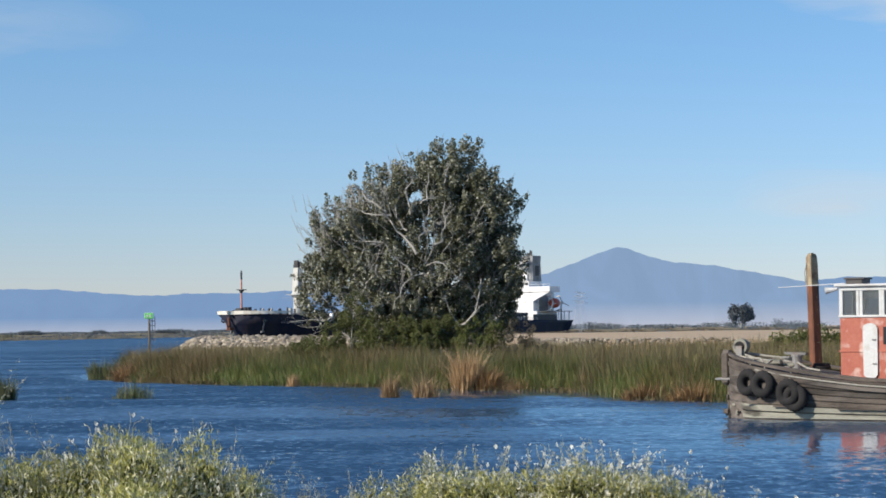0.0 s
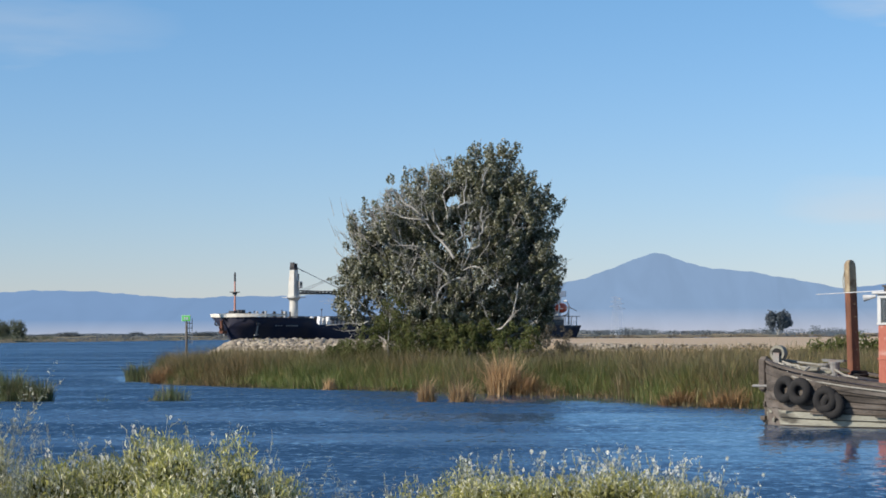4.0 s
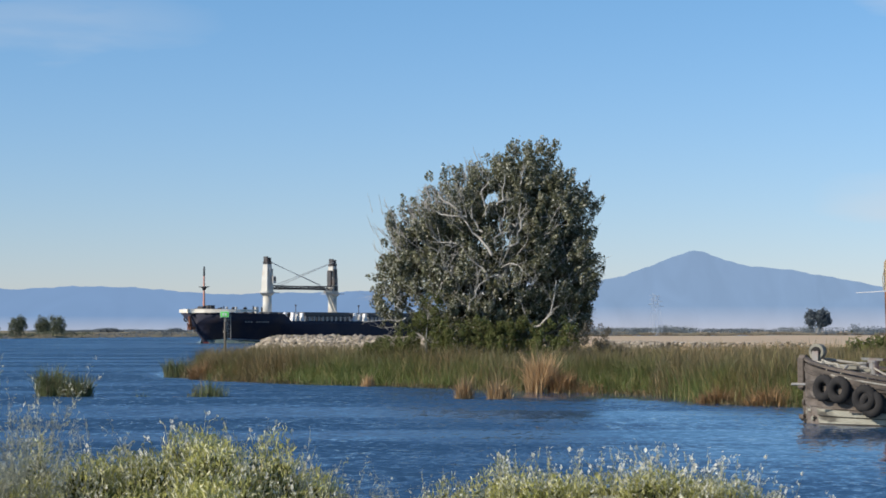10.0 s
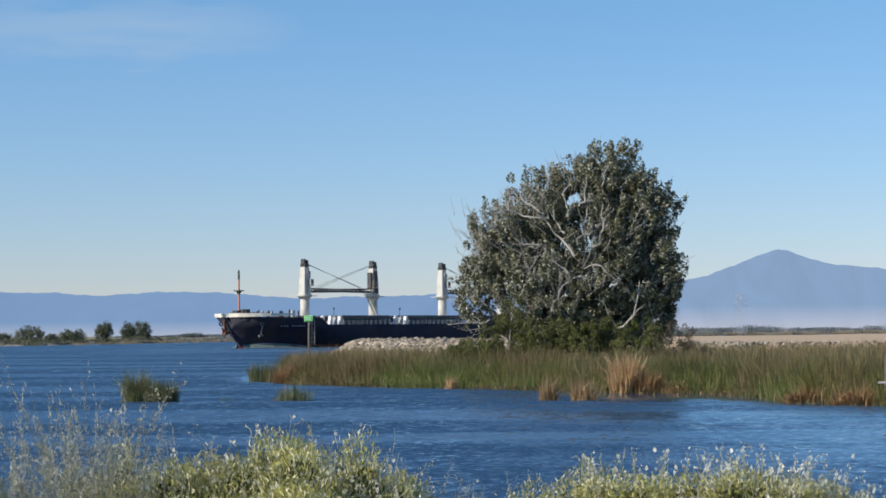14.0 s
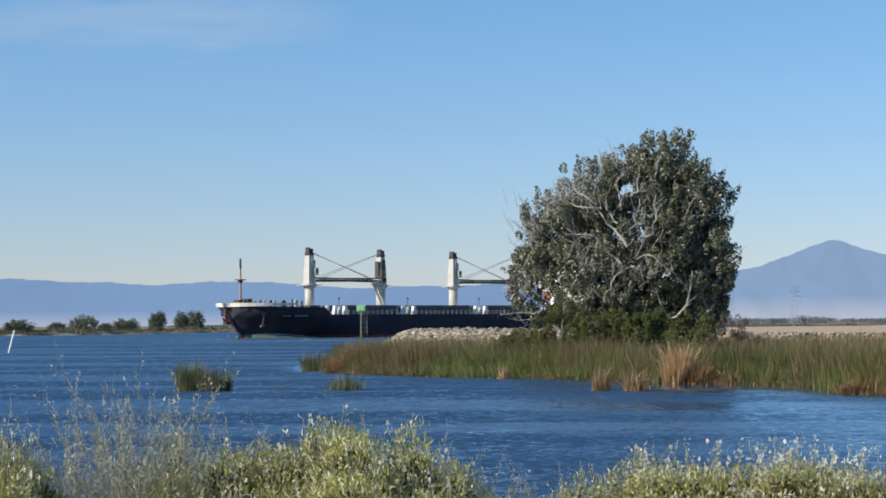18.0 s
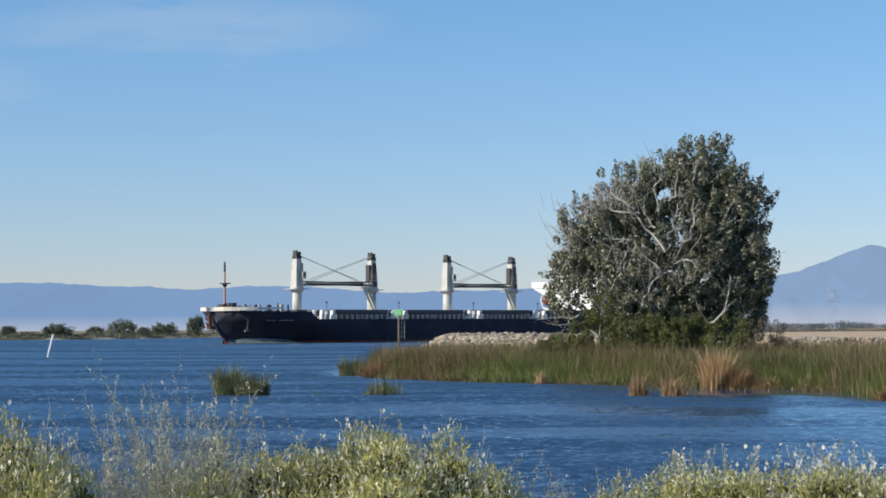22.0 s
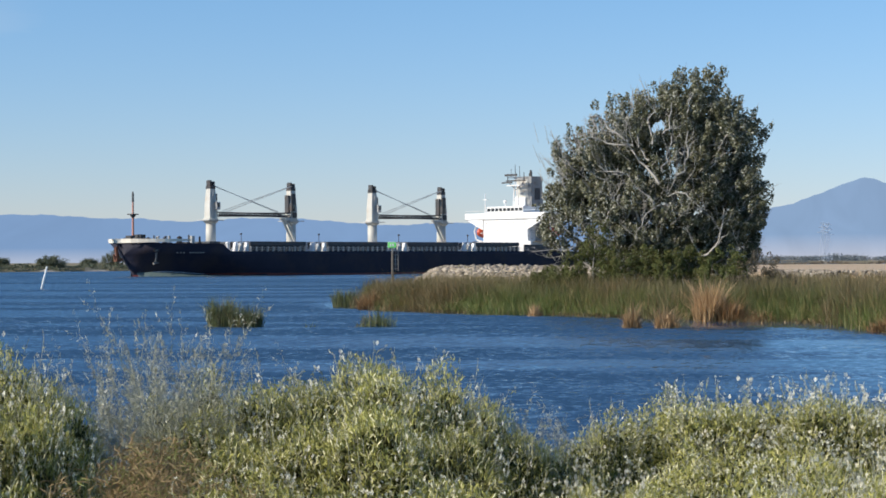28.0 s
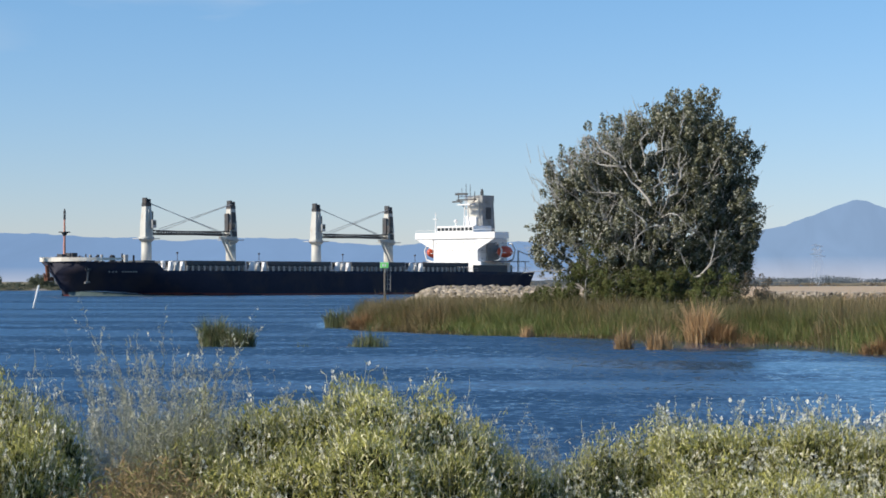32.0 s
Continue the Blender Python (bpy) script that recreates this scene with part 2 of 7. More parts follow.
def water_material():
    """Wind-rippled water: the slopes of two sizes of waves tilt the normal, less in calmer streaks."""
    m, n, k, p = nodes_of("river_water")
    p.inputs["Base Color"].default_value = (0.029, 0.071, 0.135, 1)
    p.inputs["Roughness"].default_value, p.inputs["IOR"].default_value = 0.06, 1.33
    co = n.new("ShaderNodeTexCoord")
    total = None
    for sc, st, det, amount in ((7.0, (1.0, 0.8, 1), 2.0, 0.65), (2.8, (1.0, 0.7, 1), 2.0, 0.75), (0.8, (1.0, 0.6, 1), 2.0, 0.28)):
        mp = n.new("ShaderNodeMapping")
        mp.inputs["Scale"].default_value = st
        mp.inputs["Rotation"].default_value = (0, 0, 0.3)
        k.new(co.outputs["Object"], mp.inputs["Vector"])
        t = n.new("ShaderNodeTexNoise")
        t.inputs["Scale"].default_value, t.inputs["Detail"].default_value = sc, det
        k.new(mp.outputs["Vector"], t.inputs["Vector"])
        sub = n.new("ShaderNodeVectorMath")
        sub.operation = "SUBTRACT"
        sub.inputs[1].default_value = (0.5, 0.5, 0.5)
        k.new(t.outputs["Color"], sub.inputs[0])
        mul = n.new("ShaderNodeVectorMath")
        mul.operation = "MULTIPLY"
        mul.inputs[1].default_value = (amount, amount, 0)
        k.new(sub.outputs[0], mul.inputs[0])
        if total is None:
            total = mul.outputs[0]
        else:
            add = n.new("ShaderNodeVectorMath")
            k.new(total, add.inputs[0])
            k.new(mul.outputs[0], add.inputs[1])
            total = add.outputs[0]
    # gusts: long dark cat's-paws and smoother lanes between them
    lanes = None
    for sx_, scale_, share in ((0.24, 0.060, 0.82), (0.34, 0.15, 0.18)):
        mp = n.new("ShaderNodeMapping")
        mp.inputs["Scale"].default_value, mp.inputs["Rotation"].default_value = (sx_, 1.0, 1), (0, 0, -0.06)
        k.new(co.outputs["Object"], mp.inputs["Vector"])
        g = n.new("ShaderNodeTexNoise")
        g.inputs["Scale"].default_value, g.inputs["Detail"].default_value = scale_, 3.0
        k.new(mp.outputs["Vector"], g.inputs["Vector"])
        w = n.new("ShaderNodeMath")
        w.operation = "MULTIPLY_ADD"
        w.inputs[1].default_value = share
        k.new(g.outputs["Fac"], w.inputs[0])
        if lanes is None:
            w.inputs[2].default_value = 0.0
        else:
            k.new(lanes, w.inputs[2])
        lanes = w.outputs[0]
    gust = n.new("ShaderNodeMapRange")
    gust.interpolation_type = "SMOOTHSTEP"
    gust.inputs["From Min"].default_value, gust.inputs["From Max"].default_value = 0.43, 0.57
    gust.inputs["To Min"].default_value, gust.inputs["To Max"].default_value = 0.24, 1.15
    k.new(lanes, gust.inputs["Value"])
    sc = n.new("ShaderNodeVectorMath")
    sc.operation = "SCALE"
    k.new(total, sc.inputs[0])
    k.new(gust.outputs["Result"], sc.inputs["Scale"])
    # wind waves are steeper on their lee side, which looks to the south bank, the more so in gusts
    lean = n.new("ShaderNodeMapRange")
    lean.inputs["From Min"].default_value, lean.inputs["From Max"].default_value = 0.3, 1.15
    lean.inputs["To Min"].default_value, lean.inputs["To Max"].default_value = 0.11, 0.25
    k.new(gust.outputs["Result"], lean.inputs["Value"])
    tip = n.new("ShaderNodeVectorMath")
    tip.operation = "SCALE"
    tip.inputs[0].default_value = (0.12, -1.0, 0)
    k.new(lean.outputs["Result"], tip.inputs["Scale"])
    waves = n.new("ShaderNodeVectorMath")
    k.new(sc.outputs[0], waves.inputs[0])
    k.new(tip.outputs[0], waves.inputs[1])
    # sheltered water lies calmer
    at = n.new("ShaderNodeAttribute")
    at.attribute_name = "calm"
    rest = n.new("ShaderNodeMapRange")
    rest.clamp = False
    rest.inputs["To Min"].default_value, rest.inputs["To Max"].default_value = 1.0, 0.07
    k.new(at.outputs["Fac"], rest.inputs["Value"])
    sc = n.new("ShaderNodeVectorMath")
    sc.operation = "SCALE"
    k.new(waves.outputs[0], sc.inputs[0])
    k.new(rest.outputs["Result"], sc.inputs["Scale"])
    geo = n.new("ShaderNodeNewGeometry")
    add = n.new("ShaderNodeVectorMath")
    k.new(geo.outputs["Normal"], add.inputs[0])
    k.new(sc.outputs[0], add.inputs[1])
    nm = n.new("ShaderNodeVectorMath")
    nm.operation = "NORMALIZE"
    k.new(add.outputs[0], nm.inputs[0])
    k.new(nm.outputs[0], p.inputs["Normal"])
    return m


WATER = water_material()
GROUND = surface("bank_earth", (0.16, 0.13, 0.07), (0.27, 0.21, 0.11), 0.15, 2.0, 0.95, bump=0.4, dist=0.1, stain=(0.10, 0.11, 0.04), stain_scale=0.03)
ROCK = surface("riprap_stone", (0.21, 0.172, 0.125), (0.41, 0.35, 0.272), 0.8, 6.0, 0.9, bump=0.6, dist=0.1, per_island=0.5)
FIELD = leafy("dry_field_grass", (0.53, 0.355, 0.185), (0.64, 0.465, 0.27), through_light=0.1, patch=0.02)
TULE = leafy("green_tule", (0.076, 0.116, 0.031), (0.185, 0.220, 0.064), dry=(0.32, 0.25, 0.12), dry_amount=0.13, patch=0.8, tip=(0.135, 0.105, 0.047))
TULE_DULL = leafy("dull_drowned_tule", (0.10, 0.125, 0.055), (0.20, 0.215, 0.095), dry=(0.26, 0.21, 0.12), dry_amount=0.15, patch=0.4)
TULE_RUST = leafy("rusty_tule", (0.115, 0.105, 0.042), (0.22, 0.165, 0.075), dry=(0.36, 0.25, 0.12), dry_amount=0.2, patch=0.8)
TULE_YOUNG = leafy("young_tule", (0.115, 0.165, 0.038), (0.25, 0.28, 0.075), dry=(0.36, 0.28, 0.13), dry_amount=0.12, through_light=0.3, patch=0.4)
TULE_GOLD = leafy("yellowing_tule", (0.22, 0.20, 0.06), (0.34, 0.29, 0.11), through_light=0.3, patch=0.3)
RUST_STRAW = leafy("rusty_straw", (0.22, 0.12, 0.05), (0.42, 0.27, 0.13), through_light=0.2, patch=0.4)
STRAW = leafy("dead_reed_straw", (0.34, 0.21, 0.10), (0.52, 0.36, 0.19), through_light=0.25, patch=0.3)
LEAF = leafy("cottonwood_leaf", (0.054, 0.061, 0.026), (0.225, 0.220, 0.122), dry=(0.43, 0.42, 0.335), dry_amount=0.18, through_light=0.25, gloss=0.45, patch=0.35)
BUSH_LEAF = leafy("shrub_leaf", (0.066, 0.090, 0.022), (0.185, 0.196, 0.055), dry=(0.17, 0.14, 0.06), dry_amount=0.12, gloss=0.75, patch=0.5)
GREY_BUSH_LEAF = leafy("grey_shrub_twig", (0.09, 0.08, 0.055), (0.17, 0.14, 0.095), dry=(0.25, 0.19, 0.12), dry_amount=0.2, patch=0.5)
# pale bluish leaves: distance haze is painted into the base colour
HAZE_TINTED_LEAF = leafy("haze_tinted_foliage", (0.11, 0.135, 0.15), (0.17, 0.195, 0.21), through_light=0.2, patch=0.01)
FIELD_BRUSH = leafy("dull_field_brush", (0.10, 0.085, 0.06), (0.17, 0.14, 0.10), through_light=0.1, patch=0.05)
FAR_LEAF = leafy("far_tree_leaf", (0.085, 0.10, 0.062), (0.15, 0.165, 0.095), through_light=0.2, patch=0.1)
BARK = surface("pale_bark", (0.29, 0.265, 0.23), (0.52, 0.49, 0.44), 2.0, 18.0, 0.9, bump=0.6, dist=0.03, stretch=(1, 1, 0.3))
WEED_STEM = leafy("weed_stem", (0.115, 0.130, 0.020), (0.68, 0.63, 0.19), dry=(0.78, 0.73, 0.45), dry_amount=0.20, gloss=0.8, through_light=0.12, patch=2.0)
WEED_LEAF = leafy("weed_leaf", (0.036, 0.040, 0.007), (0.10, 0.098, 0.021), dry=(0.30, 0.26, 0.13), dry_amount=0.08, through_light=0.15, gloss=0.85, patch=2.0)
WEED_PALE = leafy("pale_weed_twig", (0.27, 0.275, 0.19), (0.47, 0.46, 0.36), through_light=0.15, patch=2.0)
PETAL = leafy("white_petal", (0.88, 0.83, 0.66), (0.92, 0.88, 0.74), through_light=0.3, patch=3.0)
DRY_GRASS = leafy("dry_grass", (0.17, 0.115, 0.05), (0.43, 0.31, 0.16), dry=(0.22, 0.24, 0.07), dry_amount=0.2, gloss=0.85, through_light=0.2, patch=2.0)
HULL = surface("ship_hull_navy_paint", (0.015, 0.016, 0.030), (0.026, 0.026, 0.044), 0.15, 1.5, 0.62, spec=0.2, bump=0.1, dist=0.05, stain=(0.06, 0.042, 0.036), stain_scale=0.12, stain_amount=0.5)
BOOT = surface("red_antifouling", (0.16, 0.03, 0.025), (0.24, 0.06, 0.045), 0.3, 3.0, 0.7, bump=0.1)
SHIP_WHITE = surface("ship_white_paint", (0.80, 0.79, 0.76), (0.86, 0.85, 0.83), 0.2, 3.0, 0.5, bump=0.05, stain=(0.62, 0.52, 0.42), stain_scale=0.35, stain_amount=0.25)
CRANE_CREAM = surface("crane_cream_paint", (0.50, 0.48, 0.42), (0.60, 0.58, 0.52), 0.3, 3.0, 0.5, bump=0.05, stain=(0.42, 0.30, 0.20), stain_scale=0.4, stain_amount=0.35)
BULWARK_CREAM = surface("bulwark_cream_paint", (0.78, 0.72, 0.60), (0.86, 0.80, 0.68), 0.3, 3.0, 0.5, bump=0.05, stain=(0.5, 0.36, 0.24), stain_scale=0.5, stain_amount=0.25)
WAKE = surface("churned_green_water", (0.07, 0.11, 0.11), (0.16, 0.20, 0.19), 0.6, 4.0, 0.25, bump=0.4, dist=0.2)
DARK_STEEL = surface("dark_deck_steel", (0.035, 0.037, 0.042), (0.065, 0.062, 0.06), 0.5, 4.0, 0.6, bump=0.1, stain=(0.10, 0.06, 0.04), stain_scale=0.4, stain_amount=0.4)
HATCH_GREEN = surface("hatch_cover_paint", (0.045, 0.049, 0.056), (0.072, 0.076, 0.082), 0.4, 3.0, 0.6, bump=0.1, stain=(0.12, 0.08, 0.05), stain_scale=0.5, stain_amount=0.3)
MAST_RED = surface("mast_salmon_paint", (0.50, 0.20, 0.14), (0.60, 0.28, 0.20), 1.0, 8.0, 0.6, bump=0.05)
BOAT_ORANGE = surface("lifeboat_orange", (0.50, 0.07, 0.03), (0.60, 0.11, 0.045), 1.0, 8.0, 0.4, bump=0.03)
FUNNEL_GREY = surface("funnel_grey_paint", (0.42, 0.42, 0.40), (0.52, 0.51, 0.48), 0.4, 4.0, 0.5, bump=0.05, stain=(0.30, 0.25, 0.2), stain_scale=0.5, stain_amount=0.4)
FUNNEL_PAINT = surface("funnel_dull_grey_paint", (0.20, 0.205, 0.205), (0.31, 0.31, 0.30), 0.4, 4.0, 0.6, bump=0.05, stain=(0.14, 0.12, 0.11), stain_scale=0.5, stain_amount=0.5)
GLASS_DARK = surface("dark_window_glass", (0.02, 0.025, 0.03), (0.03, 0.035, 0.04), 1.0, 4.0, 0.08, bump=0.0)
OLD_WOOD = surface("weathered_hull_plank", (0.030, 0.024, 0.019), (0.175, 0.140, 0.112), 2.4, 26.0, 0.85, bump=0.7, dist=0.02, stain=(0.24, 0.21, 0.18), stain_scale=1.6, stain_amount=0.45, stretch=(0.25, 1, 1.6), per_object=0.25)
PALE_WOOD = surface("bleached_rub_plank", (0.22, 0.205, 0.16), (0.42, 0.40, 0.32), 1.5, 22.0, 0.85, bump=0.6, dist=0.02, stain=(0.06, 0.052, 0.04), stain_scale=1.5, stain_amount=0.95, stretch=(0.3, 1, 1.5), per_object=0.3)
RUBBER = surface("old_tyre_rubber", (0.010, 0.009, 0.009), (0.030, 0.027, 0.025), 3.0, 30.0, 0.95, bump=0.4)
TUG_RED = surface("faded_red_paint", (0.41, 0.105, 0.065), (0.51, 0.175, 0.115), 1.6, 14.0, 0.75, bump=0.25, dist=0.01, stain=(0.72, 0.55, 0.47), stain_scale=1.7, stain_amount=0.8, per_object=0.06)
TUG_WHITE = surface("chalky_white_paint", (0.56, 0.55, 0.52), (0.72, 0.71, 0.68), 2.0, 18.0, 0.7, bump=0.25, dist=0.01, stain=(0.42, 0.36, 0.30), stain_scale=2.5, stain_amount=0.4)
RUST = surface("rusted_steel_pile", (0.12, 0.05, 0.03), (0.27, 0.105, 0.055), 2.0, 16.0, 0.9, bump=0.6, dist=0.02, stain=(0.045, 0.028, 0.024), stain_scale=2.2, stain_amount=0.85, stretch=(1, 1, 0.22))
PILE_TOP = surface("bleached_pile_head", (0.20, 0.13, 0.075), (0.46, 0.37, 0.24), 3.0, 20.0, 0.9, bump=0.5, stain=(0.16, 0.09, 0.05), stain_scale=2.2, stain_amount=0.8)
ROPE = surface("grey_rope", (0.25, 0.23, 0.19), (0.42, 0.39, 0.33), 8.0, 60.0, 0.95, bump=0.5)
STEEL_GREY = surface("weathered_grey_steel", (0.22, 0.21, 0.20), (0.34, 0.33, 0.31), 2.0, 16.0, 0.6, metal=0.2, bump=0.3, stain=(0.20, 0.10, 0.06), stain_scale=2.0, stain_amount=0.6)
PYLON_STEEL = surface("galvanised_lattice", (0.66, 0.69, 0.73), (0.76, 0.78, 0.80), 0.5, 4.0, 0.6, bump=0.0)
SIGN_GREEN = surface("daymark_green", (0.20, 0.84, 0.18), (0.26, 0.90, 0.24), 2.0, 12.0, 0.5, bump=0.05)
POLE_WHITE = surface("white_pole_paint", (0.78, 0.78, 0.76), (0.86, 0.86, 0.84), 2.0, 14.0, 0.6, bump=0.1)
PILE_WOOD = surface("grey_timber_pile", (0.10, 0.085, 0.07), (0.19, 0.165, 0.14), 2.0, 16.0, 0.9, bump=0.5, stretch=(1, 1, 0.3))
FOAM = surface("bow_wave_foam", (0.55, 0.60, 0.64), (0.78, 0.80, 0.82), 0.5, 3.0, 0.6, bump=0.4, dist=0.2)
BARE_EARTH = surface("pale_bank_soil", (0.25, 0.22, 0.18), (0.34, 0.30, 0.25), 0.1, 1.0, 0.95, bump=0.3, dist=0.2)
# the far-air haze over the hills is put into these emission colours
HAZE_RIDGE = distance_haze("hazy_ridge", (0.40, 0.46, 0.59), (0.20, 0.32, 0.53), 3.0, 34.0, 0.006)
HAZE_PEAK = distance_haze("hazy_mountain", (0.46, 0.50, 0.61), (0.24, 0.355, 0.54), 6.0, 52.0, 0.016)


# ================= mesh helpers =================
class Shape:
    """Collects vertices and faces of one mesh."""

    def __init__(self):
        self.v, self.f = [], []

    def add(self, verts, faces):
        o = len(self.v)
        self.v += [tuple(p) for p in verts]
        self.f += [tuple(i + o for i in q) for q in faces]
        return self

    def box(self, x0, x1, y0, y1, z0, z1, c=0.0):
        """Box, with its edges chamfered by c."""
        if c <= 0:
            return self.add([(x, y, z) for z in (z0, z1) for y in (y0, y1) for x in (x0, x1)],
                            [(0, 2, 3, 1), (4, 5, 7, 6), (0, 1, 5, 4), (2, 6, 7, 3), (0, 4, 6, 2), (1, 3, 7, 5)])
        bm = bmesh.new()
        bmesh.ops.create_cube(bm, size=1.0, matrix=Matrix.Translation(((x0 + x1) / 2, (y0 + y1) / 2, (z0 + z1) / 2)) @ Matrix.Diagonal((x1 - x0, y1 - y0, z1 - z0, 1)))
        bmesh.ops.bevel(bm, geom=bm.edges[:], offset=c, segments=1, affect="EDGES")
        bm.verts.ensure_lookup_table()
        self.add([v.co[:] for v in bm.verts], [[v.index for v in f.verts] for f in bm.faces])
        bm.free()
        return self

    def tube(self, p0, p1, r0, r1=None, n=8, caps=True):
        p0, p1 = Vector(p0), Vector(p1)
        r1 = r0 if r1 is None else r1
        d = (p1 - p0)
        q = d.to_track_quat("Z", "Y") if d.length > 1e-6 else Euler((0, 0, 0)).to_quaternion()
        a, b = q @ Vector((1, 0, 0)), q @ Vector((0, 1, 0))
        ring = [a * math.cos(2 * math.pi * i / n) + b * math.sin(2 * math.pi * i / n) for i in range(n)]
        fs = [(i, (i + 1) % n, n + (i + 1) % n, n + i) for i in range(n)]
        if caps:
            fs += [tuple(range(n - 1, -1, -1)), tuple(range(n, 2 * n))]
        return self.add([p0 + w * r0 for w in ring] + [p1 + w * r1 for w in ring], fs)

    def path(self, pts, r, n=6):
        for p, q in zip(pts, pts[1:]):
            self.tube(p, q, r, r, n)
        return self

    def loft(self, sections, closed=False, caps=True):
        """Skin over sections, each a list of points of one length."""
        m = len(sections[0])
        fs = []
        for i in range(len(sections) - 1):
            for j in range(m if closed else m - 1):
                a, b = i * m + j, i * m + (j + 1) % m
                fs.append((a, b, b + m, a + m))
        if caps:
            fs += [tuple(range(m - 1, -1, -1)), tuple(range((len(sections) - 1) * m, len(sections) * m))]
        return self.add([p for s in sections for p in s], fs)

    def prism(self, outline, axis, a, b):
        """Extrude a flat outline of (u, w) along an axis (0, 1, 2) from a to b."""
        def at(u, w, e):
            return ((e, u, w), (u, e, w), (u, w, e))[axis]
        m = len(outline)
        return self.add([at(u, w, a) for u, w in outline] + [at(u, w, b) for u, w in outline],
                        [tuple(range(m - 1, -1, -1)), tuple(range(m, 2 * m))] + [(i, (i + 1) % m, m + (i + 1) % m, m + i) for i in range(m)])

    def torus(self, c, axis, R, r, n=22, k=9, squash=1.0):
        q = Vector(axis).to_track_quat("Z", "Y")
        c = Vector(c)
        vs = []
        for i in range(n):
            a = 2 * math.pi * i / n
            for j in range(k):
                b = 2 * math.pi * j / k
                rr = R + r * math.cos(b)
                vs.append(c + q @ Vector((rr * math.cos(a), rr * math.sin(a), r * squash * math.sin(b))))
        return self.add(vs, [(i * k + j, ((i + 1) % n) * k + j, ((i + 1) % n) * k + (j + 1) % k, i * k + (j + 1) % k) for i in range(n) for j in range(k)])

    def ball(self, c, rx, ry, rz, n=12, k=7):
        vs = [(c[0], c[1], c[2] - rz)]
        for i in range(1, k):
            b = -math.pi / 2 + math.pi * i / k
            for j in range(n):
                a = 2 * math.pi * j / n
                vs.append((c[0] + rx * math.cos(b) * math.cos(a), c[1] + ry * math.cos(b) * math.sin(a), c[2] + rz * math.sin(b)))
        vs.append((c[0], c[1], c[2] + rz))
        fs = [(0, 1 + (j + 1) % n, 1 + j) for j in range(n)]
        for i in range(k - 2):
            for j in range(n):
                a, b = 1 + i * n + j, 1 + i * n + (j + 1) % n
                fs.append((a, b, b + n, a + n))
        top, base = len(vs) - 1, 1 + (k - 2) * n
        return self.add(vs, fs + [(base + j, base + (j + 1) % n, top) for j in range(n)])

    def mesh(self, name, material, smooth=False):
        me = bpy.data.meshes.new(name)
        me.from_pydata(self.v, [], self.f)
        me.materials.append(material)
        bm = bmesh.new()
        bm.from_mesh(me)
        bmesh.ops.recalc_face_normals(bm, faces=bm.faces[:])
        bm.to_mesh(me)
        bm.free()
        if smooth:
            me.polygons.foreach_set("use_smooth", [True] * len(me.polygons))
        return me


def np_mesh(name, verts, faces_by_size, material, smooth=False):
    """Mesh from numpy arrays: vertices (n, 3) and a list of index arrays (m, corners)."""
    me = bpy.data.meshes.new(name)
    me.vertices.add(len(verts))
    me.vertices.foreach_set("co", np.asarray(verts, dtype=np.float32).ravel())
    loops = np.concatenate([f.ravel() for f in faces_by_size]).astype(np.int32)
    totals = np.concatenate([np.full(len(f), f.shape[1]) for f in faces_by_size]).astype(np.int32)
    starts = np.concatenate([[0], np.cumsum(totals)[:-1]]).astype(np.int32)
    me.loops.add(len(loops))
    me.loops.foreach_set("vertex_index", loops)
    me.polygons.add(len(totals))
    me.polygons.foreach_set("loop_start", starts)
    me.polygons.foreach_set("loop_total", totals)
    me.update(calc_edges=True)
    me.validate()
    me.materials.append(material)
    if smooth:
        me.polygons.foreach_set("use_smooth", np.ones(len(totals), dtype=bool))
    return me


def part(name, shape, material, parent, label="", smooth=False):
    """One mesh object under a thing or a part."""
    me = shape if isinstance(shape, bpy.types.Mesh) else shape.mesh(name, material, smooth)
    ob = new(name, me)
    ob.parent = parent
    if label:
        ob["label"] = label
    return ob


def thing(name, label, category, m=None, group="", kind="", data=None):
    ob = tagged(new(name, data), label, category, group, kind)
    if m is not None:
        ob.matrix_basis = m
    return ob


def unit(v):
    return v / np.linalg.norm(v, axis=1)[:, None]


def blades(rng, base, height, width, lean, az=None, curl=0.25):
    """Arrays of upright blades: five vertices each, a quad and a triangle. lean: sideways run of the tip, as part of the height."""
    n = len(base)
    az = rng.uniform(0, 2 * np.pi, n) if az is None else az
    face = rng.uniform(0, np.pi, n)
    side = np.stack([np.cos(face), np.sin(face), np.zeros(n)], 1) * (width / 2)[:, None]
    out = np.stack([np.cos(az), np.sin(az), np.zeros(n)], 1) * (height * lean)[:, None]
    up = np.zeros((n, 3))
    up[:, 2] = height
    droop = 1 - 0.5 * np.minimum(lean, 1.2) ** 2
    mid = base + out * (0.5 - curl) + up * 0.55
    tip = base + out + up * np.maximum(droop, 0.25)[:, None]
    v = np.stack([base - side, base + side, mid + side * 0.85, mid - side * 0.85, tip], 1).reshape(-1, 3)
    i = np.arange(n)[:, None] * 5
    return v, [i + np.array([0, 1, 2, 3]), i + np.array([3, 2, 4])]


